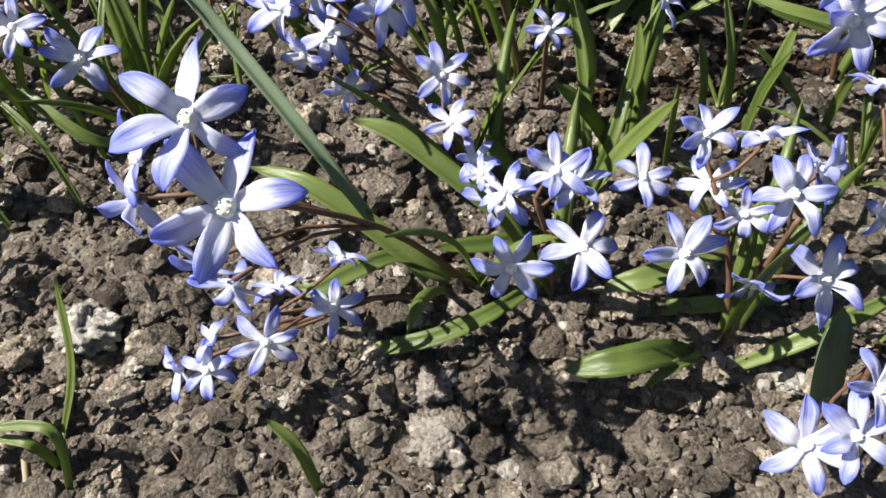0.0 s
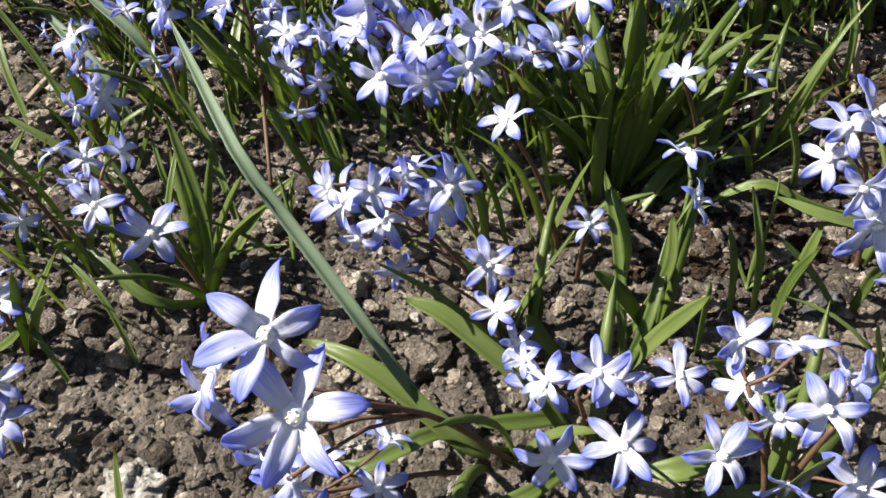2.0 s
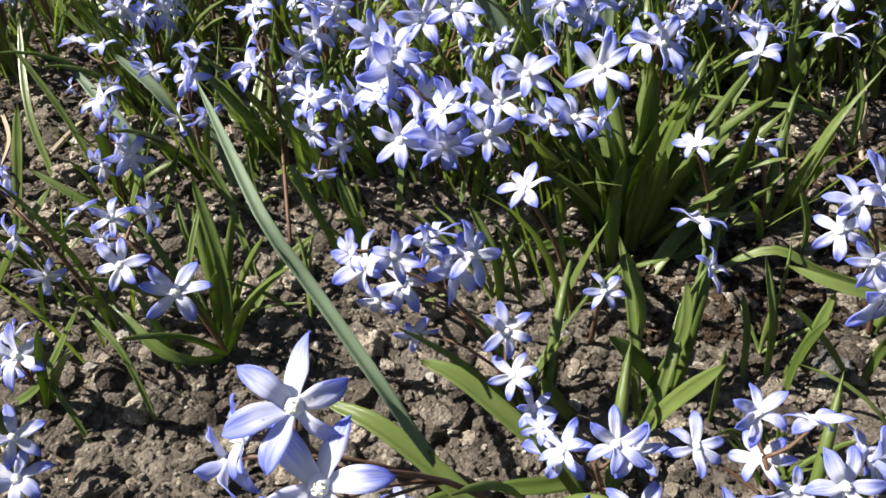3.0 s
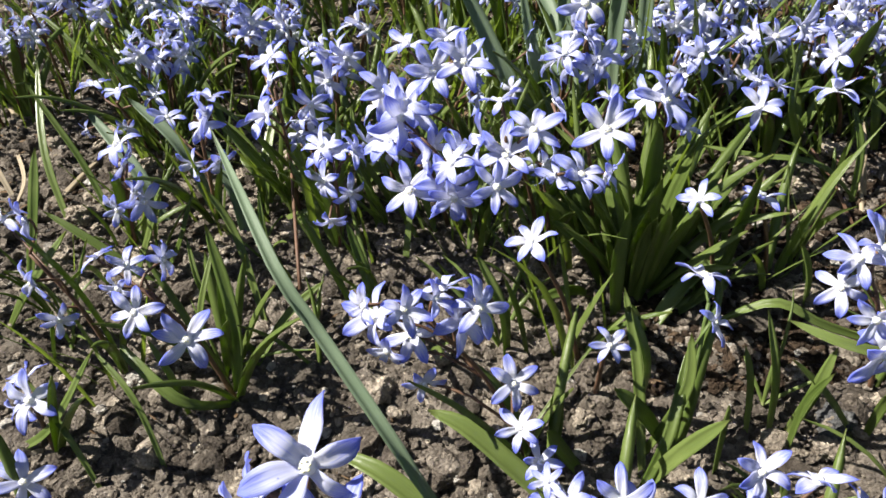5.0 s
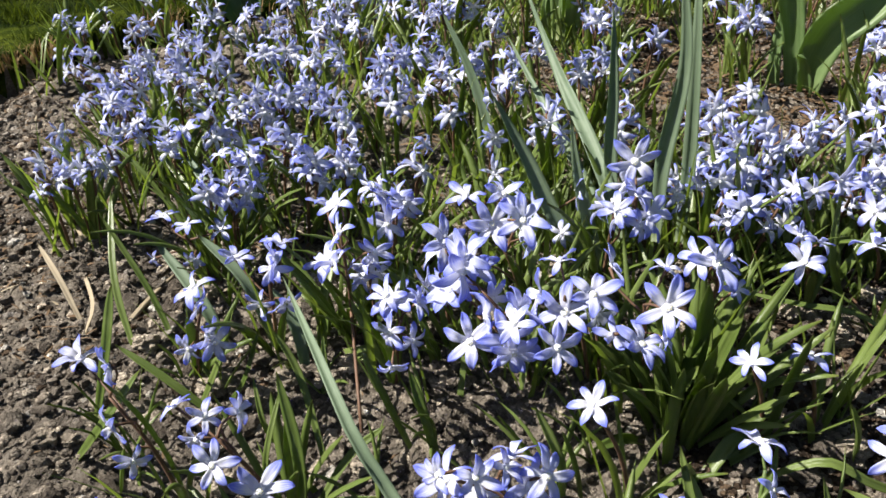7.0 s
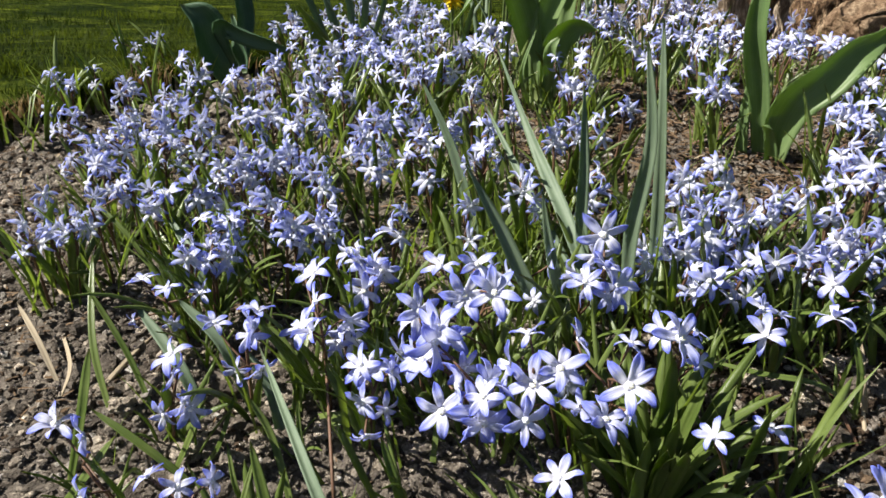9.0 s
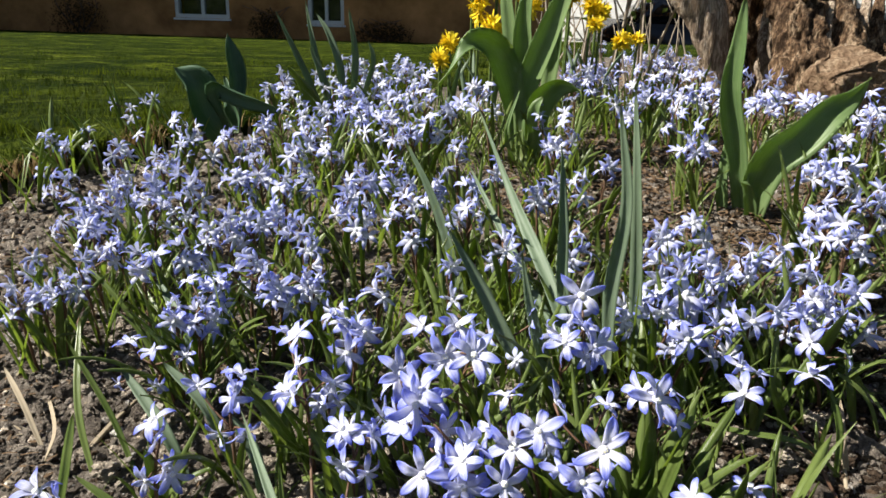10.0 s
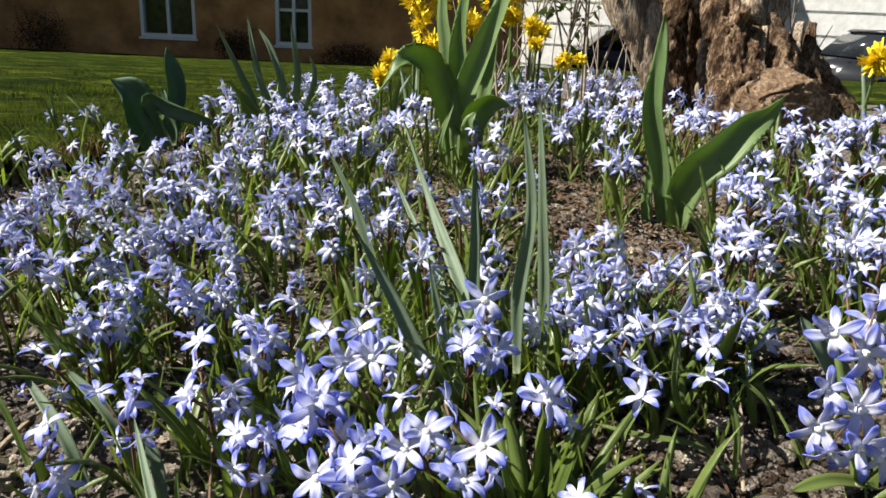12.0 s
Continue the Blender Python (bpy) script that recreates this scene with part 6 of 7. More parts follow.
def litter(name, count, area, mat, label, seed, length):
    rng = random.Random(seed)
    verts, faces = [], []
    for _ in range(count):
        x, y = rng.uniform(area[0], area[1]), rng.uniform(area[2], area[3])
        if x < edge_x(y) + 0.03:
            continue
        a, L, w = rng.uniform(0, 3.14), length * rng.uniform(0.4, 1.3), length * rng.uniform(0.03, 0.1)
        d, s = Vector((math.cos(a), math.sin(a), rng.uniform(-0.25, 0.25))) * L * 0.5, Vector((-math.sin(a), math.cos(a), rng.uniform(-0.4, 0.4))) * w
        c = Vector((x, y, gz(x, y) + lumps(x, y) + 0.002 + rng.random() * 0.003))
        o = len(verts)
        up = Vector((0, 0, w * 0.6))
        verts += [c - d - s, c - d + s, c + up + s * 1.2, c + up - s * 1.2, c + d + s * 0.5, c + d - s * 0.5]
        faces += [(o, o + 1, o + 2, o + 3), (o + 3, o + 2, o + 4, o + 5)]
    me = mesh(name, verts, faces, mat, [(0.3, 0.5)] * len(verts), False)
    return tagged(new(name, me), label, "litter", kind="stuff")


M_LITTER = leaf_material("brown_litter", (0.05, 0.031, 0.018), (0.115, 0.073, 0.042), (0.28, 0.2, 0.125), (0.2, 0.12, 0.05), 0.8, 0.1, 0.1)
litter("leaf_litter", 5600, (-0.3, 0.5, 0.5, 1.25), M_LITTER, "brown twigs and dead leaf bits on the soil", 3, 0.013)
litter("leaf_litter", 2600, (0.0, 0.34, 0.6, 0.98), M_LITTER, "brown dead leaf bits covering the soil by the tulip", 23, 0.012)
litter("leaf_litter", 1500, (0.05, 0.75, 1.25, 2.2), M_LITTER, "brown dead stalks and leaves behind the flowers", 27, 0.03)
litter("straw", 900, (-0.6, -0.3, 0.4, 0.85), M_LITTER, "brown straw and dead stalks on the open soil", 14, 0.009)
litter("straw", 260, (-0.6, 0.6, 0.4, 1.1), M_DRY, "pale bits of dry straw between the plants", 4, 0.011)
litter("straw", 90, (-0.33, 0.3, 0.1, 0.4), M_LITTER, "tiny brown fibres on the soil", 6, 0.007)



def seedlings(count, seed):
    """Small tufts of thin blades in the open soil."""
    rng = random.Random(seed)
    for _ in range(count):
        x, y = rng.uniform(-0.28, 0.28), rng.uniform(0.2, 0.48)
        if x < -0.05 and y < 0.3:
            continue
        t = tagged(new("bulb_seedling"), "tuft of thin green seedling blades in dry soil", "plant", "seedlings in the soil")
        t.location = (x, y, gz(x, y) - 0.002)
        t.empty_display_size = 0.01
        az = rng.uniform(0, 6.28)
        for k in range(rng.choice((3, 4, 5, 7))):
            leaf_under(t, az + rng.gauss(0, 1.1), rng.uniform(0.025, 0.07), rng.uniform(0.9, 1.5), rng.uniform(0.1, 1.2), rng.uniform(0.0016, 0.003), M_LEAF, 7, rng.uniform(-0.6, 0.6))


seedlings(56, 12)

# ---- house behind the lawn ----
M_BRICK = simple("brown_render", (0.37, 0.185, 0.072), 0.95, 2.2, 0.45, 0.3, 0.0, 0.05, 0.02)
M_WHITE = simple("white_paint", (0.6, 0.6, 0.58), 0.5, 20.0, 0.06, 0.05)
M_SIDING = simple("weathered_siding", (0.66, 0.66, 0.64), 0.6, 7.0, 0.15, 0.05)
M_CURTAIN = simple("grey_curtain", (0.16, 0.13, 0.125), 0.9, 9.0, 0.5)
M_ROOF = simple("dark_roof", (0.06, 0.05, 0.045), 0.8, 8.0)


def glass_material():
    m, nt, b, out = shader("window_glass")
    b.inputs["Base Color"].default_value = (0.6, 0.65, 0.68, 1)
    b.inputs["Roughness"].default_value = 0.03
    b.inputs["Transmission Weight"].default_value = 1.0
    b.inputs["IOR"].default_value = 1.45
    return m


M_GLASS = glass_material()


def box(x0, x1, y0, y1, z0, z1, bev=0.0):
    bm = bmesh.new()
    bmesh.ops.create_cube(bm, size=1.0)
    for v in bm.verts:
        v.co = ((x0 + x1) / 2 + v.co.x * (x1 - x0), (y0 + y1) / 2 + v.co.y * (y1 - y0), (z0 + z1) / 2 + v.co.z * (z1 - z0))
    if bev:
        bmesh.ops.bevel(bm, geom=bm.edges[:], offset=bev, segments=1, affect="EDGES")
    return bm


def boxes(name, dims, mat):
    bm = bmesh.new()
    for d in dims:
        o = box(*d)
        me = bpy.data.meshes.new("t")
        o.to_mesh(me)
        o.free()
        bm.from_mesh(me)
        bpy.data.meshes.remove(me)
    return from_bm(name, bm, mat)


def window(parent, x0, x1, z0, z1, y, sash):
    fr = part("window", boxes("window", [(x0, x0 + 0.05, y - 0.05, y + 0.08, z0, z1), (x1 - 0.05, x1, y - 0.05, y + 0.08, z0, z1), (x0 + 0.05, x1 - 0.05, y - 0.05, y + 0.08, z1 - 0.05, z1), (x0 + 0.05, x1 - 0.05, y - 0.05, y + 0.08, z0, z0 + 0.05)], M_WHITE), parent, "white painted window frame")
    c = (x0 + x1) / 2
    part("mullion", boxes("mullion", [(c - 0.022, c + 0.022, y - 0.03, y + 0.05, z0 + 0.05, z1 - 0.05)], M_WHITE), fr)
    part("transom", boxes("transom", [(x0 + 0.05, c - 0.022, y - 0.025, y + 0.05, sash - 0.02, sash + 0.02), (c + 0.022, x1 - 0.05, y - 0.025, y + 0.05, sash - 0.02, sash + 0.02)], M_WHITE), fr)
    part("sill", boxes("sill", [(x0 - 0.02, x1 + 0.02, y - 0.09, y - 0.052, z0 - 0.03, z0 - 0.002)], M_WHITE), fr)
    for a, b in ((x0 + 0.05, c - 0.022), (c + 0.022, x1 - 0.05)):
        p = part("pane", boxes("pane", [(a, b, y + 0.01, y + 0.016, z0 + 0.05, z1 - 0.05)], M_GLASS), fr)
        p.visible_shadow = False
    part("curtain", boxes("curtain", [(x0, x1, y + 0.3, y + 0.32, z0, z1)], M_CURTAIN), fr, "dull grey curtain behind the pane")


def brown_house():
    h = tagged(new("house"), "brown-walled house in shade with white-framed windows", "house")
    y0, y1, zt, zb = 11.0, 17.0, 4.4, -0.75
    wins = [(-4.56, -3.76, -0.18, 1.0, 0.43), (-2.62, -2.1, -0.22, 1.0, 0.27)]
    dims, x = [], -14.0
    for a, b, z0, z1, _ in wins:
        dims += [(x, a, y0, y0 + 0.25, zb, zt), (a, b, y0, y0 + 0.25, zb, z0), (a, b, y0, y0 + 0.25, z1, zt)]
        x = b
    dims += [(x, 0.9, y0, y0 + 0.25, zb, zt), (-14, -13.75, y0 + 0.25, y1, zb, zt), (0.65, 0.9, y0 + 0.25, y1, zb, zt), (-13.75, 0.65, y1 - 0.25, y1, zb, zt)]
    # unseen tall wing, added out of view to shade the front wall
    dims += [(-14, -8.2, 9.2, 11.0, zb, 9.0), (-14, -8.2, 11.26, 17.0, zt + 0.01, 9.0)]
    for d in dims:
        part("wall", boxes("wall", [d], M_BRICK), h)
    bm = bmesh.new()
    vs = [bm.verts.new(p) for p in ((-14.4, 10.6, zt), (1.3, 10.6, zt), (1.3, 17.4, zt), (-14.4, 17.4, zt), (-12, 14, zt + 2.2), (-1, 14, zt + 2.2))]
    for q in ((0, 1, 5, 4), (1, 2, 5), (2, 3, 4, 5), (3, 0, 4), (3, 2, 1, 0)):
        bm.faces.new([vs[i] for i in q])
    part("roof", from_bm("roof", bm, M_ROOF), h)
    for a, b, z0, z1, bar in wins:
        window(h, a, b, z0, z1, y0 + 0.06, bar)


brown_house()

def white_house(x, y, turn, length):
    h = tagged(new("house"), "white house wall of broad boards in sun beyond the garden", "house", "white houses")
    h.location, h.rotation_euler = (x, y, -1.35), (0, 0, turn)
    part("wall", boxes("wall", [(0, length, 0.03, 3, -0.1, 4.2)], M_SIDING), h)
    z = 0.05
    while z < 3.7:
        part("siding_board", boxes("siding_board", [(-0.04, length + 0.04, -0.03, 0.03, z, z + 0.44)], M_SIDING), h)
        z += 0.5
    bm = bmesh.new()
    e = length + 0.4
    vs = [bm.verts.new(p) for p in ((-0.4, -0.4, 4.2), (e, -0.4, 4.2), (e, 3.4, 4.2), (-0.4, 3.4, 4.2), (-0.4, 1.5, 6.0), (e, 1.5, 6.0))]
    for q in ((0, 1, 5, 4), (1, 2, 5), (2, 3, 4, 5), (3, 0, 4), (3, 2, 1, 0)):
        bm.faces.new([vs[i] for i in q])
    part("roof", from_bm("roof", bm, M_ROOF), h)


white_house(1.3, 19.5, -0.55, 4.2)
white_house(6.2, 18.0, -0.55, 6.0)

# ---- old shrub trunk with cut log ----


def bark_material(name, dark, mid, light, stretch=(1, 1, 0.25), scale=60):
    m, nt, b, out = shader(name)
    n1, n2 = world_grain(nt, scale, 8, 0.7, stretch), world_grain(nt, scale * 5, 5, 0.6, stretch)
    c = ramp(nt, n1, [(0.36, dark), (0.5, mid), (0.64, light)])
    n3 = world_grain(nt, scale * 0.35, 4, 0.6)
    c = mix(nt, ramp(nt, n2, [(0.42, (0.85, 0.85, 0.85)), (0.58, (0, 0, 0))]), c, dark)
    c = mix(nt, ramp(nt, n3, [(0.45, (0, 0, 0)), (0.7, (0.6, 0.6, 0.6))]), c, dark)
    nt.links.new(c, b.inputs["Base Color"])
    b.inputs["Roughness"].default_value = 0.95
    b.inputs["Specular IOR Level"].default_value = 0.15
    relief(nt, b, math_node(nt, "ADD", n1, math_node(nt, "MULTIPLY", n2, 0.7)), 1.0, 0.012)
    return m


M_BARK = bark_material("weathered_bark", (0.17, 0.12, 0.08), (0.58, 0.46, 0.34), (0.8, 0.7, 0.56), (1, 1, 0.14), 70)
M_ROT = bark_material("rotten_wood", (0.035, 0.021, 0.012), (0.25, 0.155, 0.088), (0.58, 0.43, 0.28), (1, 1, 0.3), 60)
M_LOG = bark_material("cut_wood", (0.16, 0.1, 0.06), (0.36, 0.25, 0.155), (0.54, 0.42, 0.28), (1, 1, 1), 38)


def limb(path, radii, sides=56, rough=0.2, seed=0.0, flute=0.1):
    v, f = tube(path, radii, sides)
    out = []
    off = Vector((seed * 3.1, seed, 0))
    for i, p in enumerate(v):
        c = path[i // sides]
        d = p - c
        w = (i % sides) / sides * 2 * math.pi
        q = Vector((p.x * 75, p.y * 75, p.z * 7)) + off
        k = 1 + rough * noise.noise(p * 16 + off) + 0.6 * rough * noise.noise(p * 45 + off) - 1.3 * rough * abs(noise.noise(q)) - 0.8 * rough * abs(noise.noise(q * 2.3)) 
        k += flute * math.sin(3 * w + seed + p.z * 9) + 0.4 * flute * math.sin(5 * w - p.z * 17)
        out.append(c + d * (k + 0.5 * rough))
    return out, f


def old_trunk():
    t = tagged(new("tree"), "old gnarled tree trunk with grey-brown bark and rotten base", "tree")
    t.location = (0.43, 1.27, gz(0.43, 1.27) - 0.02)
    o = t.location

    def stem(name, pts, r0, r1, mat, seed, rough=0.2, n=60, flute=0.1, label=""):
        path = [q - o for q in spline(pts, n)]
        rr = [r0 + (r1 - r0) * (i / (n - 1)) ** 0.7 for i in range(n)]
        v, f = limb(path, rr, 56, rough, seed, flute)
        part(name, mesh(name, v, f, mat), t, label)

    stem("trunk", [(0.375, 1.30, 0.14), (0.35, 1.30, 0.245), (0.318, 1.305, 0.32), (0.273, 1.31, 0.40), (0.215, 1.33, 0.58), (0.15, 1.37, 0.95), (0.05, 1.42, 1.5)], 0.014, 0.034, M_BARK, 1.0, 0.2)
    stem("trunk", [(0.385, 1.32, 0.14), (0.362, 1.32, 0.245), (0.343, 1.32, 0.32), (0.312, 1.325, 0.40), (0.28, 1.36, 0.6), (0.26, 1.4, 0.95), (0.22, 1.42, 1.3)], 0.015, 0.036, M_BARK, 4.0, 0.22)
    stem("trunk", [(0.53, 1.37, 0.10), (0.525, 1.37, 0.20), (0.515, 1.37, 0.30), (0.50, 1.38, 0.42), (0.50, 1.4, 0.8), (0.56, 1.42, 1.5)], 0.082, 0.05, M_BARK, 7.0, 0.24, 90, 0.16)
    stem("trunk", [(0.45, 1.45, 0.10), (0.44, 1.46, 0.25), (0.42, 1.46, 0.42), (0.41, 1.46, 0.62)], 0.075, 0.035, M_ROT, 8.0, 0.3, 60, 0.14, "dark rotten inner wood")
    stem("root", [(0.435, 1.36, 0.50), (0.437, 1.345, 0.42), (0.45, 1.31, 0.37), (0.462, 1.28, 0.335)], 0.045, 0.03, M_ROT, 11.0, 0.34, 60, 0.12)
    stem("root", [(0.465, 1.30, 0.36), (0.463, 1.25, 0.29), (0.462, 1.2, 0.22), (0.462, 1.16, 0.14)], 0.03, 0.046, M_ROT, 12.0, 0.34, 70, 0.12)
    stem("root", [(0.515, 1.30, 0.37), (0.535, 1.255, 0.31), (0.545, 1.22, 0.25), (0.56, 1.18, 0.16)], 0.018, 0.035, M_ROT, 15.0, 0.25)
    stem("root", [(0.58, 1.36, 0.33), (0.62, 1.32, 0.27), (0.68, 1.28, 0.20), (0.76, 1.24, 0.14)], 0.04, 0.03, M_ROT, 19.0, 0.2)
    rng = random.Random(9)
    for k in range(15):
        x0 = 0.452 + 0.14 * (k / 14) + rng.uniform(-0.01, 0.01)
        y0, drop = 1.29 - 0.05 * math.sin(k / 14 * 3.14) + (0.07 if k < 6 else 0.0), rng.uniform(-0.025, 0.025)
        r = rng.uniform(0.006, 0.013)
        stem("root", [(x0, y0 + 0.03, rng.uniform(0.31, 0.37)), (x0 + drop * 0.6 + rng.uniform(-0.012, 0.012), y0 - 0.02, 0.28), (x0 + drop, y0 - 0.05, 0.23), (x0 + drop * 1.6, y0 - 0.08, 0.14)], r * 0.7, r * 1.4, M_ROT if k % 3 else M_BARK, 30.0 + k, 0.3, 30)
    stem("branch_stub", [(0.495, 1.34, 0.40), (0.488, 1.305, 0.385), (0.482, 1.28, 0.37)], 0.026, 0.024, M_BARK, 23.0, 0.2)
    stem("branch_stub", [(0.46, 1.30, 0.36), (0.462, 1.262, 0.37), (0.458, 1.24, 0.385)], 0.014, 0.008, M_ROT, 27.0, 0.2)


old_trunk()


def cut_log():
    bm = bmesh.new()
    bmesh.ops.create_icosphere(bm, subdivisions=5, radius=1.0)
    for v in bm.verts:
        c = v.co.copy()
        k = 1 + 0.22 * noise.noise(c * 1.6 + Vector((4, 2, 1))) + 0.09 * noise.noise(c * 5) + 0.04 * noise.noise(c * 13)
        v.co = Vector((c.x * 0.078, c.y * 0.05, c.z * 0.05)) * k
        for n, d in (((0, -1, 0.25), 0.024), ((-0.5, -0.3, 1), 0.032), ((0.9, -0.6, 0.1), 0.05), ((-1, -0.4, -0.2), 0.058), ((0.4, 0, 1), 0.038)):
            n = Vector(n).normalized()
            over = v.co.dot(n) - d - 0.006 * noise.noise(c * 3) - 0.004 * noise.noise(c * 8) - 0.0022 * noise.noise(c * 22)
            if over > 0:
                v.co -= n * over
    ob = new("log_chunk", from_bm("log_chunk", bm, M_LOG, True))
    ob.location = (0.475, 1.055, gz(0.475, 1.055) + 0.06)
    ob.rotation_euler = (0.15, 0.12, 0.2)
    tagged(ob, "rough brown chunk of split log lying against the trunk", "log")


cut_log()

# ---- yellow double daffodils ----
M_YELLOW = simple("yellow_petal", (0.85, 0.66, 0.03), 0.5, 200.0, 0.15, 0.1)


def tuft(R, n, seed, tall=1.0):
    rng = random.Random(seed)
    verts, faces = [], []
    for _ in range(n):
        d = Vector((rng.gauss(0, 1), rng.gauss(0, 1), rng.gauss(0, 1) * tall)).normalized()
        s = d.cross(Vector((rng.random(), rng.random(), rng.random()))).normalized() * R * rng.uniform(0.08, 0.16)
        u = d.cross(s).normalized() * R * 0.06
        a, m_, b = d * R * 0.15, d * R * 0.7 + u, d * R * rng.uniform(0.7, 1.25)
        o = len(verts)
        c = Vector((0, 0, rng.uniform(-1, 1) * R * (tall - 1)))
        verts += [c + a - s * 0.5, c + a + s * 0.5, c + m_ + s, c + m_ - s, c + b + s * 0.4, c + b - s * 0.4]
        faces += [(o, o + 1, o + 2, o + 3), (o + 3, o + 2, o + 4, o + 5)]
    return mesh("blossom", verts, faces, M_YELLOW, None, False)


def yellow_flower(x, y, z, R, seed, tall=1.0):
    g = gz(x, y)
    t = tagged(new("yellow_daffodil"), "bright yellow double flower on a green stalk", "flower", "yellow flowers at the back of the bed")
    t.location = (x, y, g)
    t.empty_display_size = 0.01
    v, f = tube(spline([(0, 0.02, -0.005), (0, 0.01, (z - g) * 0.5), (0, 0, z - g)], 7), 0.0022, 6)
    part("stalk", mesh("stalk", v, f, M_GREEN_STEM), t)
    part("blossom", tuft(R, 150, seed, tall), t, "", Matrix.Translation((0, 0, z - g)))
    leaf_under(t, seed * 1.7, 0.12, 1.35, 0.5, 0.008, M_BLUE_LEAF)


for i, (x, y, z, R, tall) in enumerate([(-0.045, 1.12, 0.345, 0.018, 1.9), (-0.025, 1.10, 0.312, 0.02, 1.5), (-0.082, 1.05, 0.295, 0.014, 1.2), (-0.095, 1.05, 0.273, 0.014, 1.2), (0.118, 1.15, 0.347, 0.015, 1.2), (0.133, 1.15, 0.338, 0.014, 1.2), (0.125, 1.14, 0.322, 0.013, 1.0), (0.092, 1.2, 0.36, 0.018, 1.0),
                                        (0.03, 1.14, 0.345, 0.018, 1.3), (0.183, 1.25, 0.292, 0.016, 0.7), (0.21, 1.26, 0.295, 0.012, 0.8), (0.635, 1.15, 0.32, 0.026, 1.1), (0.09, 1.2, 0.395, 0.02, 1.0), (-0.02, 1.14, 0.375, 0.02, 1.4), (0.01, 1.16, 0.40, 0.02, 1.2), (-0.055, 1.13, 0.38, 0.02, 1.5), (0.06, 1.18, 0.375, 0.018, 1.0)]):
    yellow_flower(x, y, z, R, i + 1, tall)

# ---- bare shrub, bushes and parked cars ----
M_TWIG = simple("grey_twig", (0.30, 0.25, 0.19), 0.8, 120)
M_BUSH = leaf_material("bush_leaf", (0.03, 0.05, 0.01), (0.06, 0.1, 0.018), (0.13, 0.19, 0.04), (0.2, 0.3, 0.03), 0.5, 0.3)
# Dark brown leaf colour stands in for the shade along the house.
M_SHADE_BUSH = leaf_material("shade_bush_leaf", (0.04, 0.026, 0.012), (0.065, 0.042, 0.02), (0.10, 0.065, 0.03), (0.06, 0.04, 0.02), 0.9, 0.1, 0.03)


def leaf_cloud(spots, size, seed):
    rng = random.Random(seed)
    verts, faces, uvs = [], [], []
    for p in spots:
        d = Vector((rng.gauss(0, 1), rng.gauss(0, 1), rng.gauss(0, 1))).normalized()
        s = d.cross(Vector((rng.random(), rng.random(), rng.random() + 0.1))).normalized()
        L = size * rng.uniform(0.6, 1.2)
        u = d.cross(s) * L * 0.1
        o = len(verts)
        verts += [p, p + d * L * 0.5 + s * L * 0.26 + u, p + d * L, p + d * L * 0.5 - s * L * 0.26 + u]
        uvs += [(0.2, 0.5), (0.5, 1), (0.9, 0.5), (0.5, 0)]
        faces += [(o, o + 1, o + 2), (o, o + 2, o + 3)]
    return verts, faces, uvs


def bare_shrub():
    rng = random.Random(77)
    t = tagged(new("shrub"), "nearly bare shrub of thin grey twigs with first green leaves", "shrub")
    base = Vector((0.19, 1.36, gz(0.19, 1.36) - 0.01))
    t.location = base
    spots = []
    for k in range(11):
        x0, lean = rng.uniform(-0.1, 0.09), rng.uniform(-0.12, 0.16)
        h = rng.uniform(0.3, 0.55)
        pts = spline([(x0, rng.uniform(-0.04, 0.05), 0), (x0 + lean * 0.4, 0, h * 0.5), (x0 + lean, rng.uniform(-0.05, 0.05), h)], 9)
        pieces = [tube(pts, [0.0028 - 0.0018 * i / 8 for i in range(9)], 5)]
        for i in (3, 5, 6):
            e = pts[i] + Vector((rng.uniform(-0.07, 0.07), rng.uniform(-0.03, 0.03), rng.uniform(0.03, 0.09)))
            pieces.append(tube(spline([pts[i], (pts[i] + e) / 2 + Vector((0, 0, 0.006)), e], 4), [0.0014, 0.0012, 0.001, 0.0008], 4))
            spots += [e, (pts[i] + e) / 2]
        v, f = join(pieces)
        part("branch", mesh("branch", v, f, M_TWIG), t)
    v, f, u = leaf_cloud([s + Vector((rng.uniform(-0.01, 0.01), 0, rng.uniform(-0.01, 0.01))) for s in spots for _ in range(3)], 0.022, 5)
    part("foliage", mesh("foliage", v, f, M_BUSH, u), t, "small fresh green leaves")


bare_shrub()


def dead_stalks(count, seed):
    rng = random.Random(seed)
    t = tagged(new("shrub"), "thicket of thin dry grey-brown stalks behind the flowers", "shrub")
    t.location = (0.22, 1.55, gz(0.22, 1.55) - 0.02)
    for _ in range(count):
        x, y, h = rng.uniform(-0.2, 0.5), rng.uniform(-0.12, 0.3), rng.uniform(0.1, 0.34)
        lean = Vector((rng.gauss(0, 0.3), rng.gauss(0, 0.15), 1)) * h
        p0 = Vector((x, y, gz(0.22 + x, 1.55 + y) - t.location.z - 0.01))
        v, f = tube(spline([p0, p0 + lean * 0.5 + Vector((rng.gauss(0, 0.012), 0, 0)), p0 + lean], 6), [0.0022, 0.002, 0.0018, 0.0015, 0.0012, 0.0008], 5)
        part("branch", mesh("branch", v, f, M_TWIG), t)


dead_stalks(46, 83)


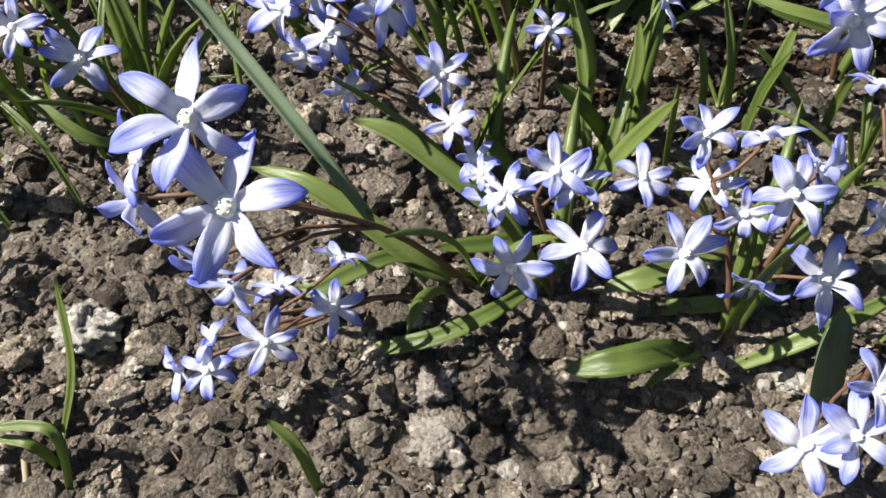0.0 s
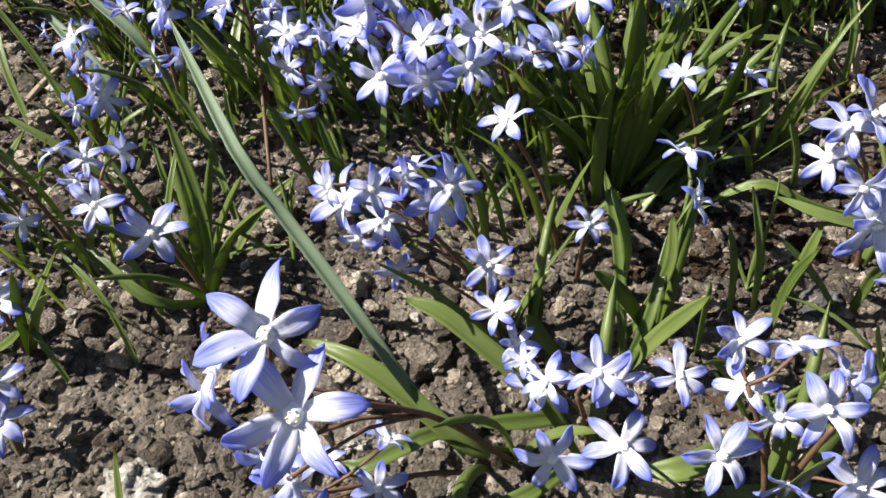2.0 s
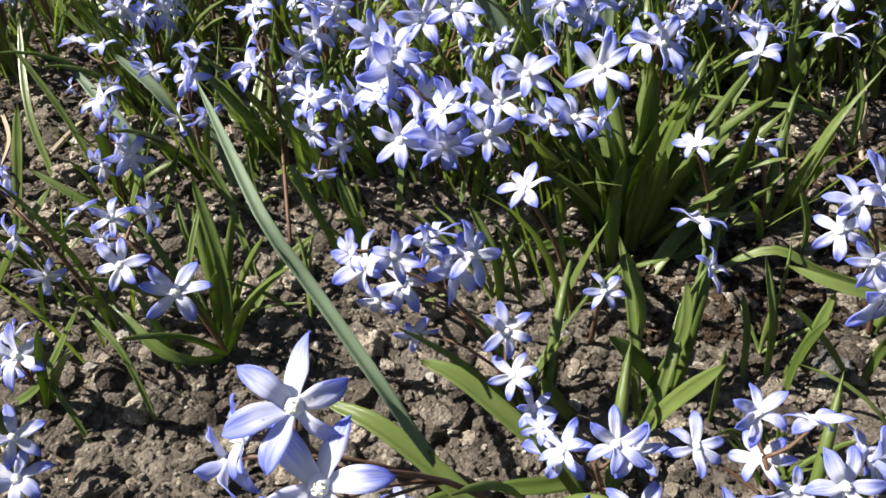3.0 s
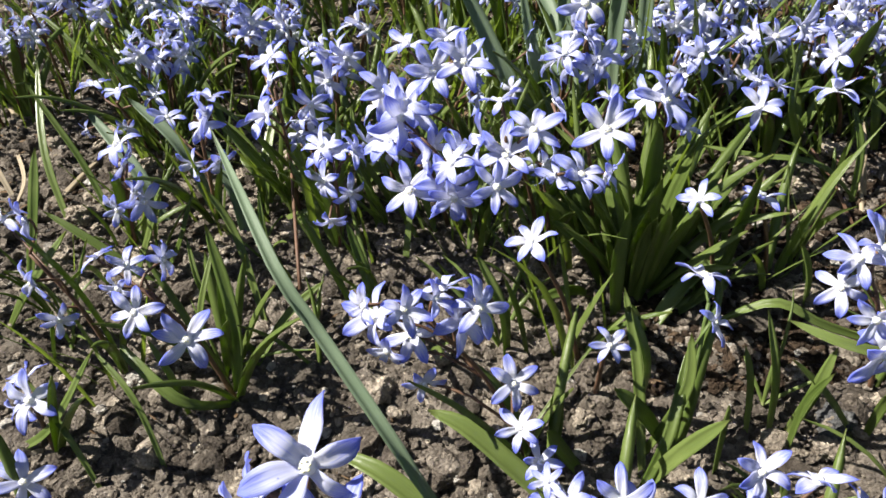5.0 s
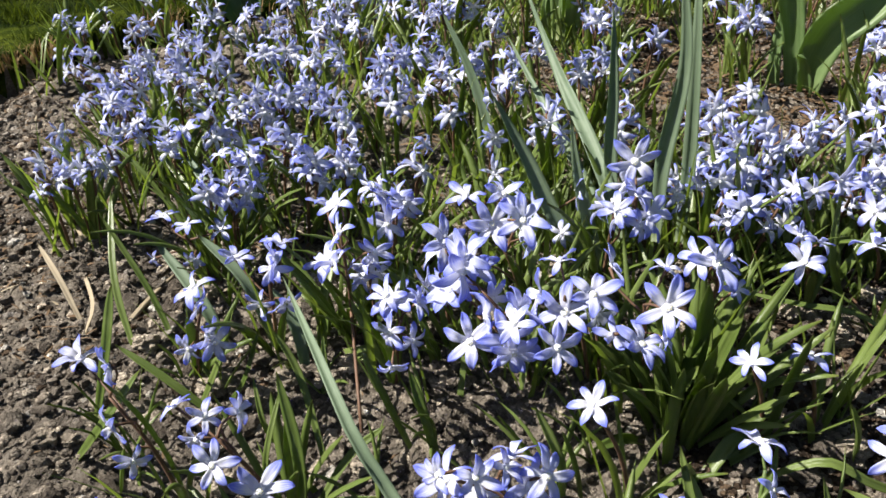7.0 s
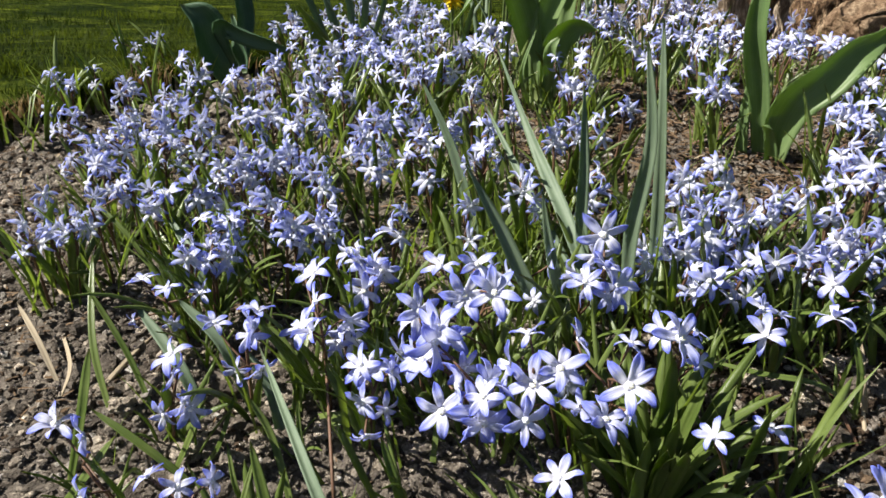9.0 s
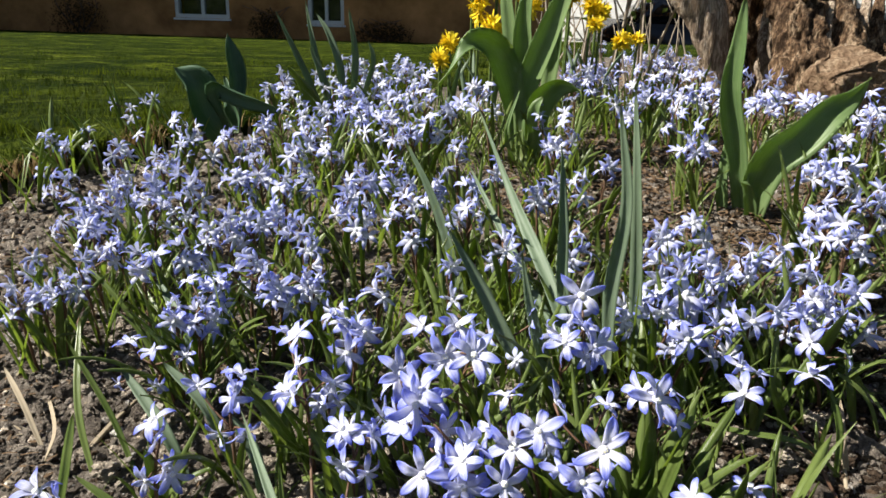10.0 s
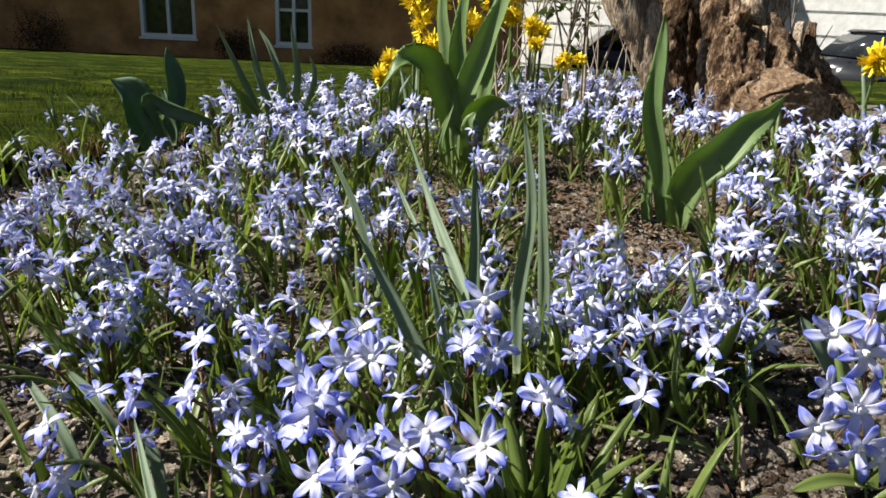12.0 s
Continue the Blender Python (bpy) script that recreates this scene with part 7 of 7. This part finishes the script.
def bush(x, y, w, h, seed):
    rng = random.Random(seed)
    t = tagged(new("bush"), "low bush against the house wall, coloured dark brown for shade", "bush", "bushes along the house")
    t.location = (x, y, gz(x, y) - 0.02)
    pieces = []
    for k in range(7):
        pieces.append(tube(spline([(rng.uniform(-0.1, 0.1), 0, 0), (rng.uniform(-0.3, 0.3) * w, 0, h * 0.5), (rng.uniform(-0.45, 0.45) * w, rng.uniform(-0.1, 0.1), h * 0.85)], 5), [0.012, 0.01, 0.008, 0.006, 0.004], 5))
    v, f = join(pieces)
    part("branch", mesh("branch", v, f, M_STEM), t)
    spots = []
    while len(spots) < 1500:
        p = Vector((rng.gauss(0, 0.22) * w, rng.gauss(0, 0.12), abs(rng.gauss(0.4, 0.22)) * h))
        if abs(p.x) < 0.34 * w and p.z < 0.8 * h * (1 - (p.x / w) ** 2 * 4):
            spots.append(p)
    v, f, u = leaf_cloud(spots, 0.036, seed)
    part("foliage", mesh("foliage", v, f, M_SHADE_BUSH, u), t)


for i, (x, w, h) in enumerate([(-5.9, 1.1, 0.75), (-3.15, 0.8, 0.55), (-7.6, 1.2, 0.6), (-1.5, 1.2, 0.4)]):
    bush(x, 10.78, w, h, 50 + i)

M_CAR = simple("dark_car_paint", (0.03, 0.032, 0.036), 0.25, 4.0, 0.05, 0.0, 0.3, 0.6)
M_TYRE = simple("tyre_rubber", (0.02, 0.02, 0.02), 0.85, 60)
M_RIM = simple("alloy_rim", (0.5, 0.5, 0.52), 0.35, 30, 0.1, 0.0, 0.9)
M_CARGLASS = simple("car_glass", (0.02, 0.024, 0.028), 0.06, 4.0, 0.05, 0.0, 0.0, 0.8)


def prism(profile, width, bev):
    bm = bmesh.new()
    a = [bm.verts.new((x, -width / 2, z)) for x, z in profile]
    b = [bm.verts.new((x, width / 2, z)) for x, z in profile]
    n = len(profile)
    bm.faces.new(a)
    bm.faces.new(b[::-1])
    for i in range(n):
        bm.faces.new((a[i], b[i], b[(i + 1) % n], a[(i + 1) % n]))
    bmesh.ops.recalc_face_normals(bm, faces=bm.faces[:])
    bmesh.ops.bevel(bm, geom=bm.edges[:], offset=bev, segments=2, affect="EDGES")
    return bm


def car(x, y, z, turn):
    t = tagged(new("car"), "dark parked car beyond the garden", "car", "cars parked behind the garden")
    t.location, t.rotation_euler = (x, y, z), (0, 0, turn)
    part("body", from_bm("body", prism([(-2.1, 0.3), (2.1, 0.3), (2.15, 0.6), (2.0, 0.78), (1.1, 0.9), (-1.9, 0.92), (-2.15, 0.7)], 1.7, 0.06), M_CAR, True), t)
    part("cabin", from_bm("cabin", prism([(-1.75, 0.9), (1.05, 0.9), (0.35, 1.36), (-1.2, 1.38)], 1.5, 0.08), M_CARGLASS, True), t, "dark glass cabin")
    part("roof", from_bm("roof", prism([(-1.2, 1.375), (0.35, 1.355), (0.25, 1.42), (-1.1, 1.43)], 1.4, 0.02), M_CAR, True), t)
    for wx in (-1.3, 1.35):
        for wy in (-0.8, 0.8):
            v, f = tube([Vector((wx, wy - 0.1, 0.31)), Vector((wx, wy + 0.1, 0.31))], 0.31, 20)
            w = part("wheel", mesh("wheel", v, f, M_TYRE, None, False), t)
            v, f = tube([Vector((wx, wy - 0.107, 0.31)), Vector((wx, wy + 0.107, 0.31))], 0.19, 14)
            part("rim", mesh("rim", v, f, M_RIM, None, False), w)


car(4.15, 14.6, gz(0, 14.6) - 0.02, 0.06)
car(8.65, 14.4, gz(0, 14.4) - 0.02, 0.06)
